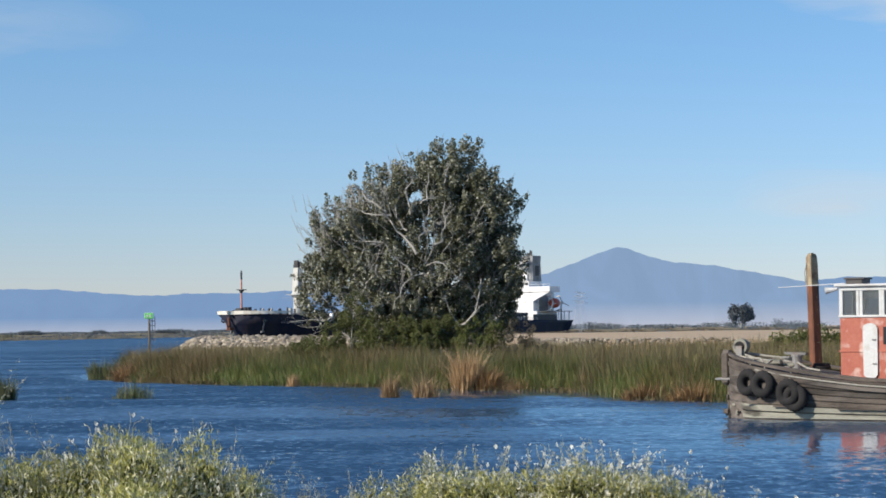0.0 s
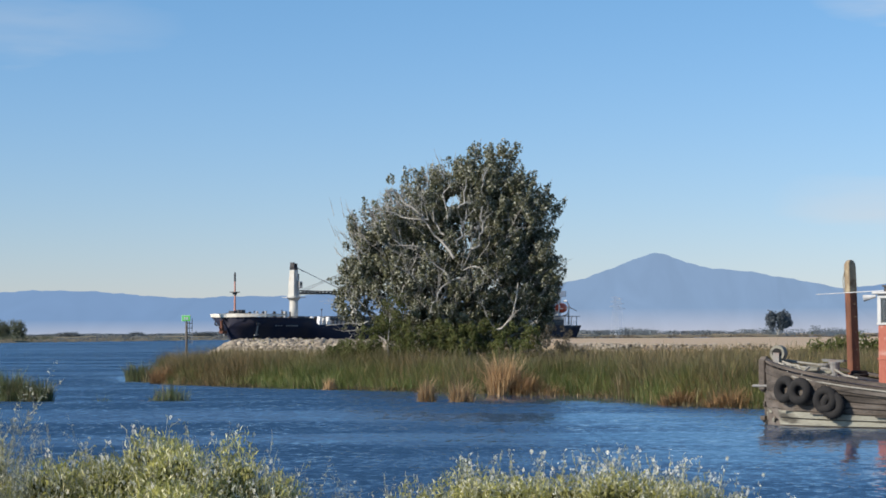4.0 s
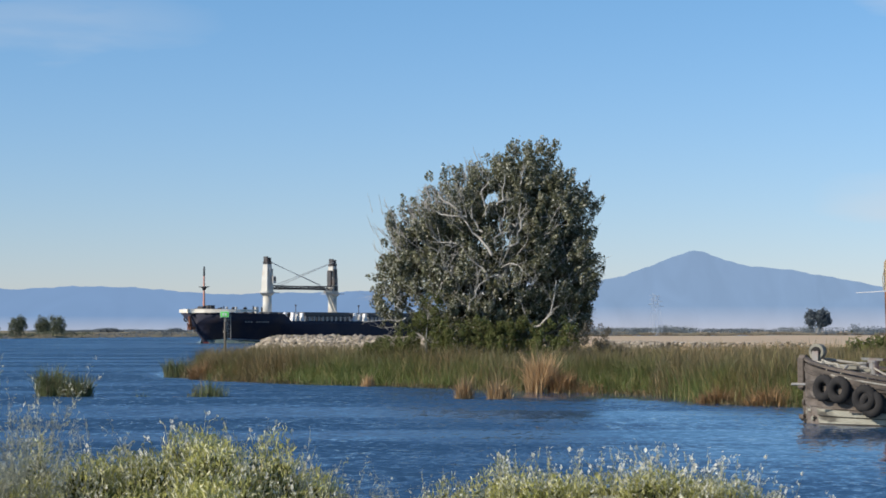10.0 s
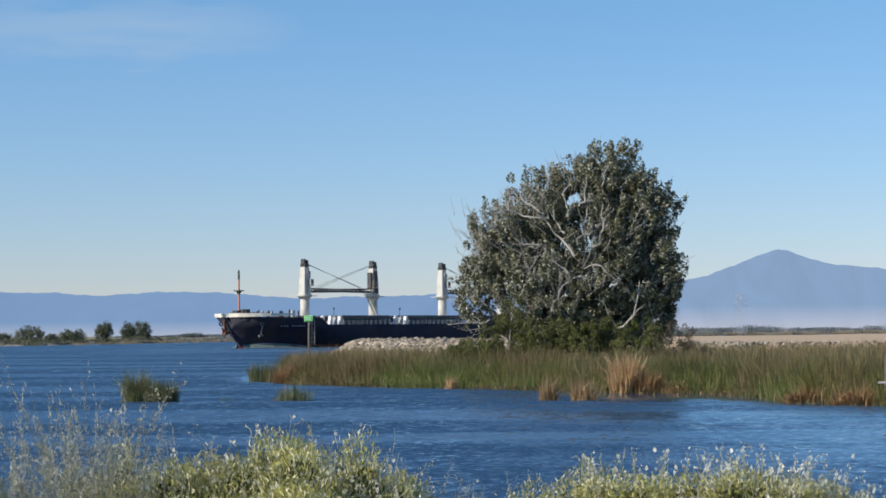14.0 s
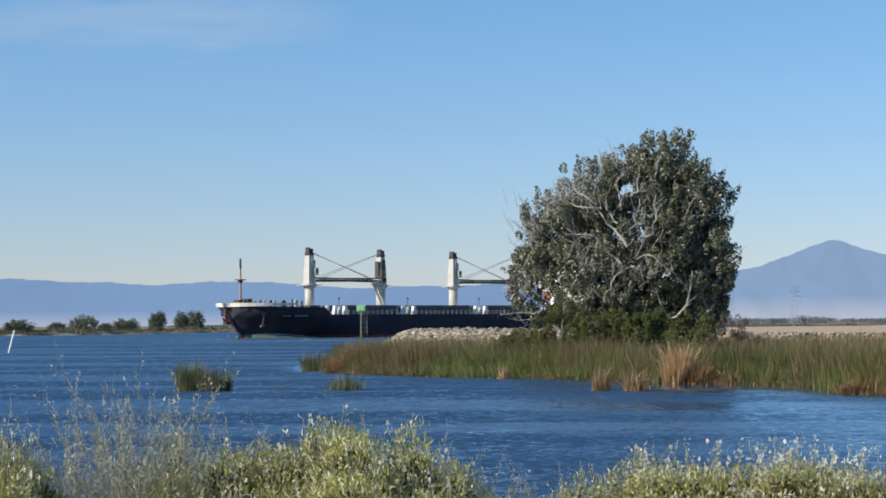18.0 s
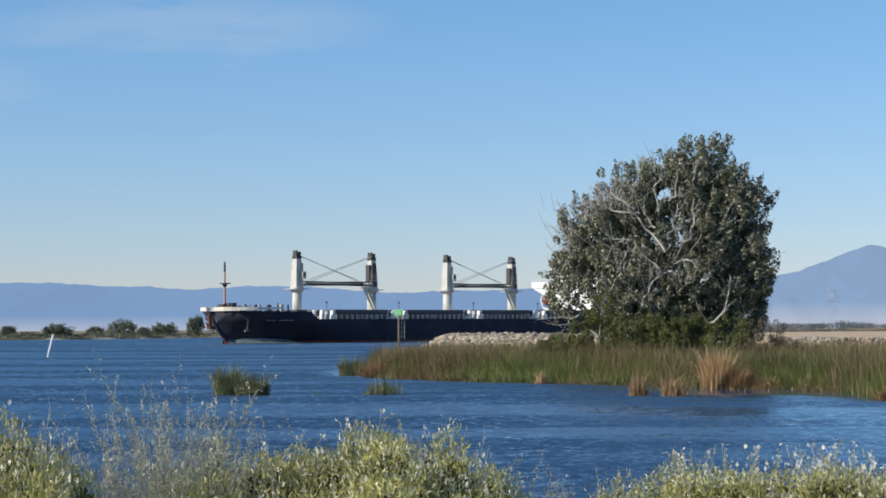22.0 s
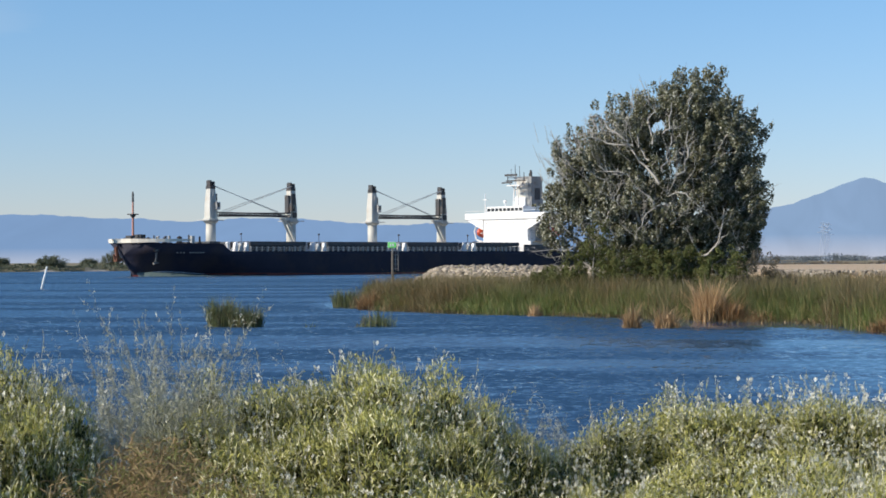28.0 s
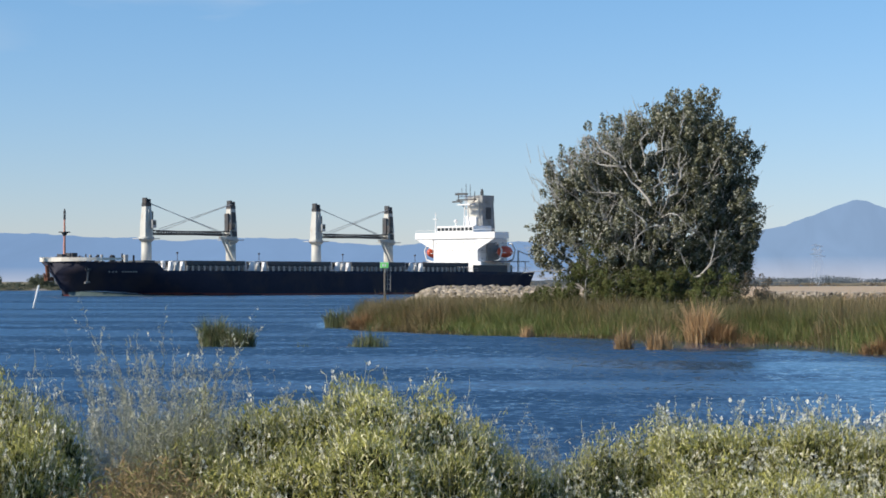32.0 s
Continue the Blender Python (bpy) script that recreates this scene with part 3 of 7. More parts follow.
def leaves(rng, centre, size, droop=0.4, broad=0.30, out=None):
    """Arrays of small four-cornered leaves at the given places, turned at random, hanging a little."""
    n = len(centre)
    d = rng.normal(size=(n, 3))
    d[:, 2] -= droop
    d /= np.linalg.norm(d, axis=1)[:, None]
    e = np.cross(d, rng.normal(size=(n, 3)) * (1.0 if out is None else 0.45) + (0 if out is None else out))
    e /= np.linalg.norm(e, axis=1)[:, None]
    d *= size[:, None]
    e *= (size * broad)[:, None]
    v = np.stack([centre - d * 0.5, centre + e, centre + d * 0.5, centre - e], 1).reshape(-1, 3)
    return v, [np.arange(n)[:, None] * 4 + np.array([0, 1, 2, 3])]


# ================= the plan of land and water =================
SHORE_X = [-24.6, -21.8, -18, -13.8, -9.9, -6.8, -3.8, -1.6, 0.1, 2.1, 5.5, 8.1, 9.0, 11.1, 13.2, 20, 60, 300, 2000]
SHORE_Y = [157.5, 150, 145.5, 140, 136.5, 134, 131.5, 126.5, 124.5, 123, 121.5, 117, 106.5, 103.5, 100.5, 95, 88, 70, -400]
LEVEE_X = [-44, -20, 0, 30, 80, 300, 2000]
LEVEE_Y = [332, 318, 300, 286, 278, 262, 100]
FAR_X = [-5000, -600, -330, -254, -225, -205, -160, 0, 400, 5000]
FAR_Y = [-800, 560, 700, 769, 830, 1000, 1250, 1420, 2000, 6000]


def smooth(a, b, x):
    t = np.clip((x - a) / (b - a), 0, 1)
    return t * t * (3 - 2 * t)


def island(x, y):
    """How far inside the island a place lies, in metres (negative outside)."""
    front = y - np.interp(x, SHORE_X, SHORE_Y)
    left = x - np.interp(y, [100, 157, 332, 420], [-24.5, -24.8, -40.5, -36])
    channel = (x + 118) * 0.78 - (y - 459) * 0.62
    return np.minimum(np.minimum(front, left), channel)


def ripple(x, y, s):
    return np.sin(x * 1.7 / s + 1.3 * np.sin(y * 1.1 / s)) * np.sin(y * 1.3 / s + 0.7 * np.sin(x * 0.9 / s))


def land(x, y):
    """Height of the ground."""
    x, y = np.asarray(x, float), np.asarray(y, float)
    h = np.full(np.broadcast(x, y).shape, -1.3)
    near = 1.95 * smooth(22, 11, y + 0.8 * ripple(x, y, 3.0)) + 0.08 * ripple(x, y, 1.7)
    h = np.where(y < 22, -1.3 + (near + 1.3) * smooth(24, 20, y), h)
    d = island(x, y)
    lev = y - np.interp(x, LEVEE_X, LEVEE_Y)
    crest = 0.42 * smooth(30, -10, x) * np.exp(-((lev - 8) / 7.0) ** 2)
    isl = -1.3 + 1.45 * smooth(-1.5, 1.0, d) + (1.75 + 0.12 * ripple(x, y, 40)) * smooth(-7, 1, lev) + crest
    isl = isl + 0.5 * np.exp(-((x + 2) ** 2 + (y - 146) ** 2) / 120.0) * smooth(0, 4, d)
    h = np.maximum(h, np.where(d > -3, isl, -1.3))
    far = y - np.interp(x, FAR_X, FAR_Y)
    h = np.maximum(h, -1.3 + 2.9 * smooth(-14, 22, far) + 0.5 * smooth(40, 400, far) * (1 + ripple(x, y, 90)))
    return np.where(y < -5, np.maximum(h, 2.2 * smooth(-5, -60, y)), h)


def build_ground():
    az = np.concatenate([np.linspace(-180, -46, 40), np.linspace(-44, 32, 191), np.linspace(34, 178, 44)])
    a = np.radians(az)
    r = 2.0 * (4900 / 2.0) ** np.linspace(0, 1, 300)
    A, R = np.meshgrid(a, r, indexing="ij")
    X, Y = R * np.sin(A), R * np.cos(A)
    Zg = land(X, Y)
    na, nr = A.shape
    v = np.stack([X, Y, Zg], 2).reshape(-1, 3)
    i, j = np.meshgrid(np.arange(na), np.arange(nr - 1), indexing="ij")
    i2 = (i + 1) % na
    q = np.stack([i2 * nr + j, i2 * nr + j + 1, i * nr + j + 1, i * nr + j], 2).reshape(-1, 4)
    v = np.vstack([v, [[0, 0, float(land(0, 0))]]])
    k = np.arange(na)
    tri = np.stack([np.full(na, len(v) - 1), ((k + 1) % na) * nr, k * nr], 1)
    me = np_mesh("ground", v, [q, tri], GROUND, smooth=True)
    me.materials.append(FIELD)
    me.materials.append(BARE_EARTH)
    c = v[q].mean(1)
    lev = c[:, 1] - np.interp(c[:, 0], LEVEE_X, LEVEE_Y)
    slot = np.zeros(len(q) + na, dtype=np.int32)
    slot[:len(q)][(island(c[:, 0], c[:, 1]) > 0) & (lev > -2)] = 1
    far = c[:, 1] - np.interp(c[:, 0], FAR_X, FAR_Y)
    slot[:len(q)][(far > 260) & (c[:, 0] > -0.03 * c[:, 1])] = 1
    slot[:len(q)][(far > -14) & (far < 2) & (c[:, 0] < -215)] = 2
    me.polygons.foreach_set("material_index", slot)
    thing("ground", "grassy earth banks, levee and wide dry fields beyond the river", "ground", kind="structure", data=me)


build_ground()


def build_water():
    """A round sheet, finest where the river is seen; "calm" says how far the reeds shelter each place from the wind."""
    a = np.radians(np.concatenate([np.linspace(-180, -42, 60), np.linspace(-40, 24, 257), np.linspace(26, 178, 60)]))
    r = np.concatenate([[8.0], 8.0 * (4900 / 8.0) ** np.linspace(0.01, 1, 300)])
    A, R = np.meshgrid(a, r, indexing="ij")
    X, Y = R * np.sin(A), R * np.cos(A)
    na, nr = A.shape
    i, j = np.meshgrid(np.arange(na), np.arange(nr - 1), indexing="ij")
    i2 = (i + 1) % na
    q = np.stack([i2 * nr + j, i2 * nr + j + 1, i * nr + j + 1, i * nr + j], 2).reshape(-1, 4)
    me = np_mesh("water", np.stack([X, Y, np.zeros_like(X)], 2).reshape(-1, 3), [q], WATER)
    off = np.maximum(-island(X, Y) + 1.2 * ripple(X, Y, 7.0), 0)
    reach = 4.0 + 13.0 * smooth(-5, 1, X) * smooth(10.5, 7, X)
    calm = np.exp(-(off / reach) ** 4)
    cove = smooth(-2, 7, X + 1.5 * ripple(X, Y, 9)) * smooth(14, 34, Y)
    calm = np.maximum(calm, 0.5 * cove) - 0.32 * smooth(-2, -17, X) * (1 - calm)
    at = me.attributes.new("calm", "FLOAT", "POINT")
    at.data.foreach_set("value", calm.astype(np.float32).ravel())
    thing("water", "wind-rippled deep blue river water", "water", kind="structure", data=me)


build_water()


# ================= far hills =================
def backdrop_range(name, label, material, crest, near, far):
    """Hills as a sloping sheet: crest gives (degrees to the left, rise in radians x 1000)."""
    az = np.arange(crest[0][0], crest[-1][0], -0.12)
    rise = np.interp(-az, [-c[0] for c in crest], [c[1] for c in crest]) / 1000
    rise = rise + 0.00016 * (np.sin(az * 7.3) + 0.7 * np.sin(az * 16.1 + 1) + 0.5 * np.sin(az * 33.7))
    a = np.radians(az)
    rows = []
    for k in range(9):
        s = k / 8
        rad = near + (far - near) * s
        z = -6 + (3.6 + 6 + far * rise) * (s ** 0.9)
        rows.append(np.stack([-rad * np.sin(a), rad * np.cos(a), z], 1))
    rows.append(np.stack([-(far + 60) * np.sin(a), (far + 60) * np.cos(a), np.full(len(a), -6.0)], 1))
    v = np.concatenate(rows)
    n = len(a)
    i, j = np.meshgrid(np.arange(len(rows) - 1), np.arange(n - 1), indexing="ij")
    q = np.stack([i * n + j, i * n + j + 1, (i + 1) * n + j + 1, (i + 1) * n + j], 2).reshape(-1, 4)
    ob = thing(name, label, "mountains", kind="structure", data=np_mesh(name, v, [q], material, smooth=True))
    ob.visible_shadow = False


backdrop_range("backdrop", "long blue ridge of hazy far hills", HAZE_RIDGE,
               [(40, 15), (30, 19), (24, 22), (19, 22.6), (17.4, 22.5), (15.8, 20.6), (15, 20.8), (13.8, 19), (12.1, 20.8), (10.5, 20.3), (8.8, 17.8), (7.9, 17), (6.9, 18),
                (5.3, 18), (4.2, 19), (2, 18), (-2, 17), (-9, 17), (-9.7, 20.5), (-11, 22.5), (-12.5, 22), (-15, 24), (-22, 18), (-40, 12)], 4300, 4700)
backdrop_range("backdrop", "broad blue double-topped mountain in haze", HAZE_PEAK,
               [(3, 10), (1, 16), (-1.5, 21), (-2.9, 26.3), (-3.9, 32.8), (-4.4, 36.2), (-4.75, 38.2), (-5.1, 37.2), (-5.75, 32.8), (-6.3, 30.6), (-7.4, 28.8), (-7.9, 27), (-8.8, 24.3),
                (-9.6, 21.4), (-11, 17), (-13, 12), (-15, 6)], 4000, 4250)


# ================= rock levee =================
def build_rocks():
    rng = np.random.default_rng(11)
    me_v, me_f = [], []
    base = bmesh.new()
    bmesh.ops.create_icosphere(base, subdivisions=1, radius=1.0)
    bv = np.array([v.co[:] for v in base.verts])
    bf = np.array([[v.index for v in f.verts] for f in base.faces])
    base.free()
    count = 0
    for k in range(13000):
        u = rng.uniform(-44, 6) if k < 11400 else 4 + rng.exponential(13.0)
        yl = np.interp(u, LEVEE_X, LEVEE_Y)
        y = yl + (rng.uniform(-9, 9) if u < 6 else rng.uniform(-3.2, 1.4))
        x = u
        if island(x, y) < -2.5:
            continue
        z = float(land(x, y))
        if z < 0.0 or (u > 6 and ripple(u, 0.5 * u, 4.0) + rng.normal(0, 0.3) < 0.1):
            continue
        s = rng.uniform(0.13, 0.42) * (1.5 if rng.uniform() < 0.15 else 1) if u < 6 else rng.uniform(0.12, 0.3)
        p = np.sign(bv) * np.abs(bv) ** 0.75 * (1 + rng.uniform(-0.4, 0.3, (len(bv), 1))) * np.array([s * rng.uniform(0.8, 1.4), s * rng.uniform(0.7, 1.2), s * rng.uniform(0.5, 0.9)])
        a = rng.uniform(0, 6.28)
        p = p @ np.array([[math.cos(a), -math.sin(a), 0], [math.sin(a), math.cos(a), 0], [0, 0, 1]])
        me_v.append(p + np.array([x, y, z + s * 0.15]))
        me_f.append(bf + count * len(bv))
        count += 1
    thing("rock_levee", "pale angular riprap stones piled along the levee", "rocks", kind="stuff",
          data=np_mesh("rock_levee", np.concatenate(me_v), [np.concatenate(me_f)], ROCK))


build_rocks()


# ================= reeds =================
def reed_object(name, label, rng, x, y, height, width, lean, material, kind="stuff", category="reeds", group="", az=None):
    z = np.maximum(land(x, y), -0.35) - 0.05
    v, f = blades(rng, np.stack([x, y, z], 1), height, width, lean, az)
    return thing(name, label, category, kind=kind, group=group, data=np_mesh(name, v, f, material))


def build_reeds():
    rng = np.random.default_rng(5)
    # the main bed: tussocks, each with its own height, lean and hue, thick at the water's edge
    tn, per = 3900, 42
    tx = np.concatenate([rng.uniform(-24.8, 26, int(tn * 0.87)), rng.uniform(26, 60, tn - int(tn * 0.87))])
    td = rng.exponential(5.0, tn) - 0.5
    ty = np.interp(tx, SHORE_X, SHORE_Y) + td + 0.6 * ripple(tx, tx * 0.3, 2.1)
    keep = (td < 34) & (island(tx, ty) > -1.2)
    tx, ty, td = tx[keep], ty[keep], td[keep]
    tn = len(tx)
    patch = ripple(tx, ty, 3.1) + 0.6 * ripple(tx + 9, ty, 1.2)
    th = (2.12 + 0.3 * smooth(2, 9, tx) + 0.2 * patch + rng.normal(0, 0.30, tn)) * (0.55 + 0.45 * smooth(-0.8, 3.0, td + 0.5 * patch))
    rust = (ripple(tx + 3, ty + 1, 4.2) + rng.normal(0, 0.5, tn) + 0.75 * smooth(-12, -18, tx) + 0.45 * smooth(1.5, 9.0, td) + 0.22 * smooth(2, 7, tx)) > 0.55
    gold = (~rust) & (rng.uniform(size=tn) < 0.05 + 0.10 * smooth(6, 12, tx))
    taz, tlean, wide = rng.uniform(0, 2 * np.pi, tn), np.abs(rng.normal(0.12, 0.16, tn)), rng.uniform(0.18, 0.5, tn)
    kind_of = np.where(rust, 1, np.where(gold, 2, 0))
    for code, lb, mt in ((0, "dense green tule reeds along the island's water edge", TULE), (1, "rusty brown tussocks of tule reeds", TULE_RUST), (2, "yellowing tussocks of tule reeds", TULE_GOLD)):
        k = np.repeat(np.nonzero(kind_of == code)[0], per)
        m = len(k)
        x, y = tx[k] + rng.normal(0, 1, m) * wide[k], ty[k] + rng.normal(0, 1, m) * wide[k]
        tall = np.clip(th[k] * np.where(rng.uniform(size=m) < 0.35, rng.uniform(0.3, 0.75, m), rng.uniform(0.7, 1.1, m)), 0.3, 3.2)
        az = np.where(rng.uniform(size=m) < 0.6, taz[k] + rng.normal(0, 0.5, m), rng.uniform(0, 2 * np.pi, m))
        lean = np.minimum(tlean[k] + rng.exponential(0.17, m) + np.where(rng.uniform(size=m) < 0.16, rng.uniform(0.3, 1.0, m), 0), 1.25)
        reed_object("reed_bed", lb, rng, x, y, tall, rng.uniform(0.014, 0.042, m), lean, mt, az=az)
    # meadow of low reeds behind, up to the levee
    n = 34000
    x, y = rng.uniform(-45, 75, n), rng.uniform(110, 285, n)
    keep = (island(x, y) > 1) & (y < np.interp(x, LEVEE_X, LEVEE_Y) - 3)
    x, y = x[keep], y[keep]
    m = len(x)
    reed_object("marsh_grass", "rough green and brown marsh grass behind the reeds", rng, x, y, np.clip(1.75 + 0.35 * ripple(x, y, 9) + rng.normal(0, 0.2, m), 0.5, 2.2),
                rng.uniform(0.04, 0.08, m), np.abs(rng.normal(0.2, 0.2, m)), TULE_RUST)
    # dry grass between the stones of the levee
    n = 5200
    x, y = rng.uniform(-41, 8, n), rng.uniform(290, 335, n)
    lev = y - np.interp(x, LEVEE_X, LEVEE_Y)
    keep = (np.abs(lev + 1) < 7) & (land(x, y) > 0.1) & ((ripple(x, y * 2, 2.3) + rng.normal(0, 0.35, n)) > 0.25)
    x, y = x[keep], y[keep]
    m = len(x)
    reed_object("levee_grass", "dry olive grass tufts between the levee's stones", rng, x, y, rng.uniform(0.35, 0.9, m), rng.uniform(0.08, 0.16, m), np.abs(rng.normal(0.4, 0.3, m)), TULE_GOLD, category="grass")
    # bent straw at the foot of the reeds
    n = 10000
    x = np.concatenate([rng.uniform(2.5, 24, 7000), rng.uniform(-24, 4, 3000)])
    y = np.interp(x, SHORE_X, SHORE_Y) + rng.normal(-0.3, 0.5, n)
    keep = (ripple(x * 1.3, x * 0.5, 1.9) + rng.normal(0, 0.4, n)) > 0.15
    x, y = x[keep], y[keep]
    m = len(x)
    reed_object("straw_fringe", "bent dead straw at the foot of the reeds", rng, x, y, rng.uniform(0.35, 1.1, m), rng.uniform(0.02, 0.045, m), np.abs(rng.normal(0.7, 0.4, m)), STRAW)
    # bright young shoots along the foot, in patches, and a low mat of drifted stalks
    n = 12000
    x = rng.uniform(-24, 26, n)
    y = np.interp(x, SHORE_X, SHORE_Y) + np.abs(rng.normal(0, 0.9, n)) - 0.5 + 0.7 * ripple(x, x * 0.3, 2.1)
    keep = (ripple(x * 0.9 + 4, x * 0.7, 2.6) + rng.normal(0, 0.3, n)) > 0.1
    x, y = x[keep], y[keep]
    m = len(x)
    reed_object("young_reeds", "bright green young reed shoots at the waterline", rng, x, y, rng.uniform(0.5, 1.35, m), rng.uniform(0.02, 0.05, m), np.minimum(rng.exponential(0.35, m), 1.2), TULE_YOUNG)
    n = 7000
    x = rng.uniform(-20, 24, n)
    y = np.interp(x, SHORE_X, SHORE_Y) - 0.3 - np.abs(rng.normal(0, 0.6 + 1.3 * smooth(-1, 3, x) * smooth(15, 9, x), n)) + 0.7 * ripple(x, x * 0.3, 2.1)
    keep = (ripple(x * 0.6 + 11, x * 0.4, 2.2) + rng.normal(0, 0.35, n)) > 0.0
    x, y = x[keep], y[keep]
    m = len(x)
    v, f = blades(rng, np.stack([x, y, np.full(m, 0.005)], 1), rng.uniform(0.12, 0.38, m), rng.uniform(0.03, 0.07, m), rng.uniform(0.5, 1.2, m))
    thing("drifted_reed_mat", "low olive mat of drifted stalks on the water", "reeds", kind="stuff", data=np_mesh("drifted_reed_mat", v, f, TULE_RUST))


build_reeds()


def reed_clump(label, x, y, rx, ry, count, h0, h1, lean, material, seed):
    rng = np.random.default_rng(seed)
    a, r = rng.uniform(0, 2 * np.pi, count), np.sqrt(rng.uniform(0, 1, count))
    px, py = x + rx * r * np.cos(a), y + ry * r * np.sin(a)
    h = rng.uniform(h0, h1, count) * (1 - 0.3 * r) * (0.78 + 0.3 * (np.sin(a * 2.0 + seed) * r + rng.normal(0, 0.35, count)).clip(-0.8, 0.8))
    z = np.maximum(land(px, py), -0.25) - 0.05
    v, f = blades(rng, np.stack([px - x, py - y, z], 1), h, rng.uniform(0.03, 0.06, count), np.abs(rng.normal(lean, 0.26, count)),
                  az=np.where(rng.uniform(size=count) < 0.3, a, rng.uniform(0, 6.28, count)))
    thing("reed_clump", label, "reeds", m=pose(x, y, 0), group="reed clumps", data=np_mesh("reed_clump", v, f, material))


reed_clump("tall tan dead reeds leaning out of the bed", 1.25, 121.8, 0.75, 0.8, 1500, 1.4, 4.0, 0.22, STRAW, 21)
reed_clump("tan dead reeds leaning from the tall straw", 2.5, 121.6, 1.0, 0.7, 1100, 0.7, 3.0, 0.55, RUST_STRAW, 36)
reed_clump("tan dead reeds bent over at the bank", 4.0, 121.0, 1.3, 0.6, 700, 0.7, 1.7, 0.6, STRAW, 22)
reed_clump("small tan reed tuft standing in the water", -9.7, 134.0, 0.42, 0.35, 240, 0.9, 1.75, 0.16, STRAW, 23)
reed_clump("straw-coloured reed tuft standing in the water", -2.85, 110.3, 0.5, 0.35, 240, 1.1, 2.5, 0.2, STRAW, 24)
reed_clump("straw-coloured reed tuft splayed in the water", -1.0, 109.9, 0.65, 0.35, 260, 0.8, 2.4, 0.3, STRAW, 25)
reed_clump("tan bent straw at the bank beside the tugboat", 10.2, 103.6, 1.3, 0.7, 1500, 0.6, 1.9, 0.55, RUST_STRAW, 31)
reed_clump("rusty bent straw along the bank beside the tugboat", 12.3, 100.7, 1.5, 0.7, 1700, 0.6, 1.9, 0.55, RUST_STRAW, 37)
reed_clump("pale straw flattened at the water's edge", 5.6, 120.6, 2.4, 0.5, 620, 0.4, 0.9, 0.9, STRAW, 32)
reed_clump("yellow-green reeds above the straw bank", 11.9, 105.4, 1.9, 1.0, 900, 1.7, 2.7, 0.3, TULE_GOLD, 33)
reed_clump("dull green reed islet in open water", -25.5, 113.0, 0.75, 0.6, 800, 1.7, 3.0, 0.2, TULE_DULL, 26)
reed_clump("lower dull green part of the reed islet", -24.1, 112.6, 0.95, 0.6, 800, 1.2, 2.4, 0.22, TULE_DULL, 34)
reed_clump("small dark reed islet beyond the island's tip", -26.3, 160.5, 1.05, 0.7, 720, 1.6, 2.7, 0.15, TULE_DULL, 27)
reed_clump("rusty dead reeds at the island's tip", -23.2, 152.2, 0.85, 0.5, 1100, 1.0, 2.6, 0.45, RUST_STRAW, 28)
reed_clump("thin half-drowned reeds off the island", -16.8, 112.8, 1.1, 0.5, 230, 0.9, 2.2, 0.35, TULE_DULL, 29)
reed_clump("low drowned reed stalks beside thin reeds", -18.2, 112.0, 0.9, 0.3, 90, 0.2, 0.6, 0.8, STRAW, 35)
reed_clump("a few thin reeds in open water", -20.4, 112.5, 0.5, 0.3, 26, 0.5, 1.1, 0.2, TULE_DULL, 30)


# ================= trees and bushes =================
def crown_mesh(name, rng, blobs, clumps, per, spread, size, material, noise_cut=0.0, droop=0.4):
    """Leaves in clumps inside a union of ellipsoids (centre, radii), with gaps."""
    vol = np.array([b[1][0] * b[1][1] * b[1][2] for b in blobs])
    pick = rng.choice(len(blobs), clumps, p=vol / vol.sum())
    c = np.array([b[0] for b in blobs])[pick]
    r = np.array([b[1] for b in blobs])[pick]
    d = rng.normal(size=(clumps, 3))
    d /= np.linalg.norm(d, axis=1)[:, None]
    lump = np.array([noise.noise(Vector(q) * 1.9 + Vector(b)) for q, b in zip(d, c)])
    p = c + d * r * (rng.uniform(0.12, 1, clumps) ** 0.45 * (0.97 + 0.26 * lump))[:, None]
    keep = np.ones(clumps, bool)
    if noise_cut:
        s = np.array([noise.noise(Vector(q) * 0.55) for q in p])
        keep &= s > noise_cut
    p = p[keep]
    n = len(p)
    # each clump is a small upright tuft with its leaves mostly at its skin
    q = rng.normal(size=(n * per, 3))
    q /= np.linalg.norm(q, axis=1)[:, None]
    skin = q * (rng.uniform(0.25, 1.0, n * per) ** 0.5)[:, None] * np.repeat(rng.uniform(0.7, 1.5, n), per)[:, None] * spread * 1.75
    skin[:, 2] *= 1.4
    tilt = np.repeat(rng.normal(0, 0.3, (n, 2)), per, axis=0)
    skin[:, :2] += skin[:, 2:] * tilt
    pts = np.repeat(p, per, axis=0) + skin
    v, f = leaves(rng, pts, rng.uniform(size * 0.6, size * 1.35, len(pts)), droop, out=q)
    return np_mesh(name, v, f, material)


def grow(shape, rng, p, d, length, r, depth, up=0.25, kids=3):
    """A limb of bent segments that forks."""
    p, d = Vector(p), Vector(d).normalized()
    steps = 4
    for s in range(steps):
        q = p + d * (length / steps)
        r2 = r * 0.86
        shape.tube(p, q, r, r2, 7 if r > 0.06 else 5, caps=False)
        p, r = q, r2
        d = (d + Vector(rng.normal(0, 0.16, 3)) + Vector((0, 0, up * 0.12))).normalized()
        if depth > 0 and s >= 1:
            for _ in range(1 if s < steps - 1 else kids - 1):
                side = (d + Vector(rng.normal(0, 0.55, 3)) + Vector((0, 0, up * 0.3))).normalized()
                grow(shape, rng, p, side, length * rng.uniform(0.5, 0.75), r * rng.uniform(0.5, 0.7), depth - 1, up, kids)


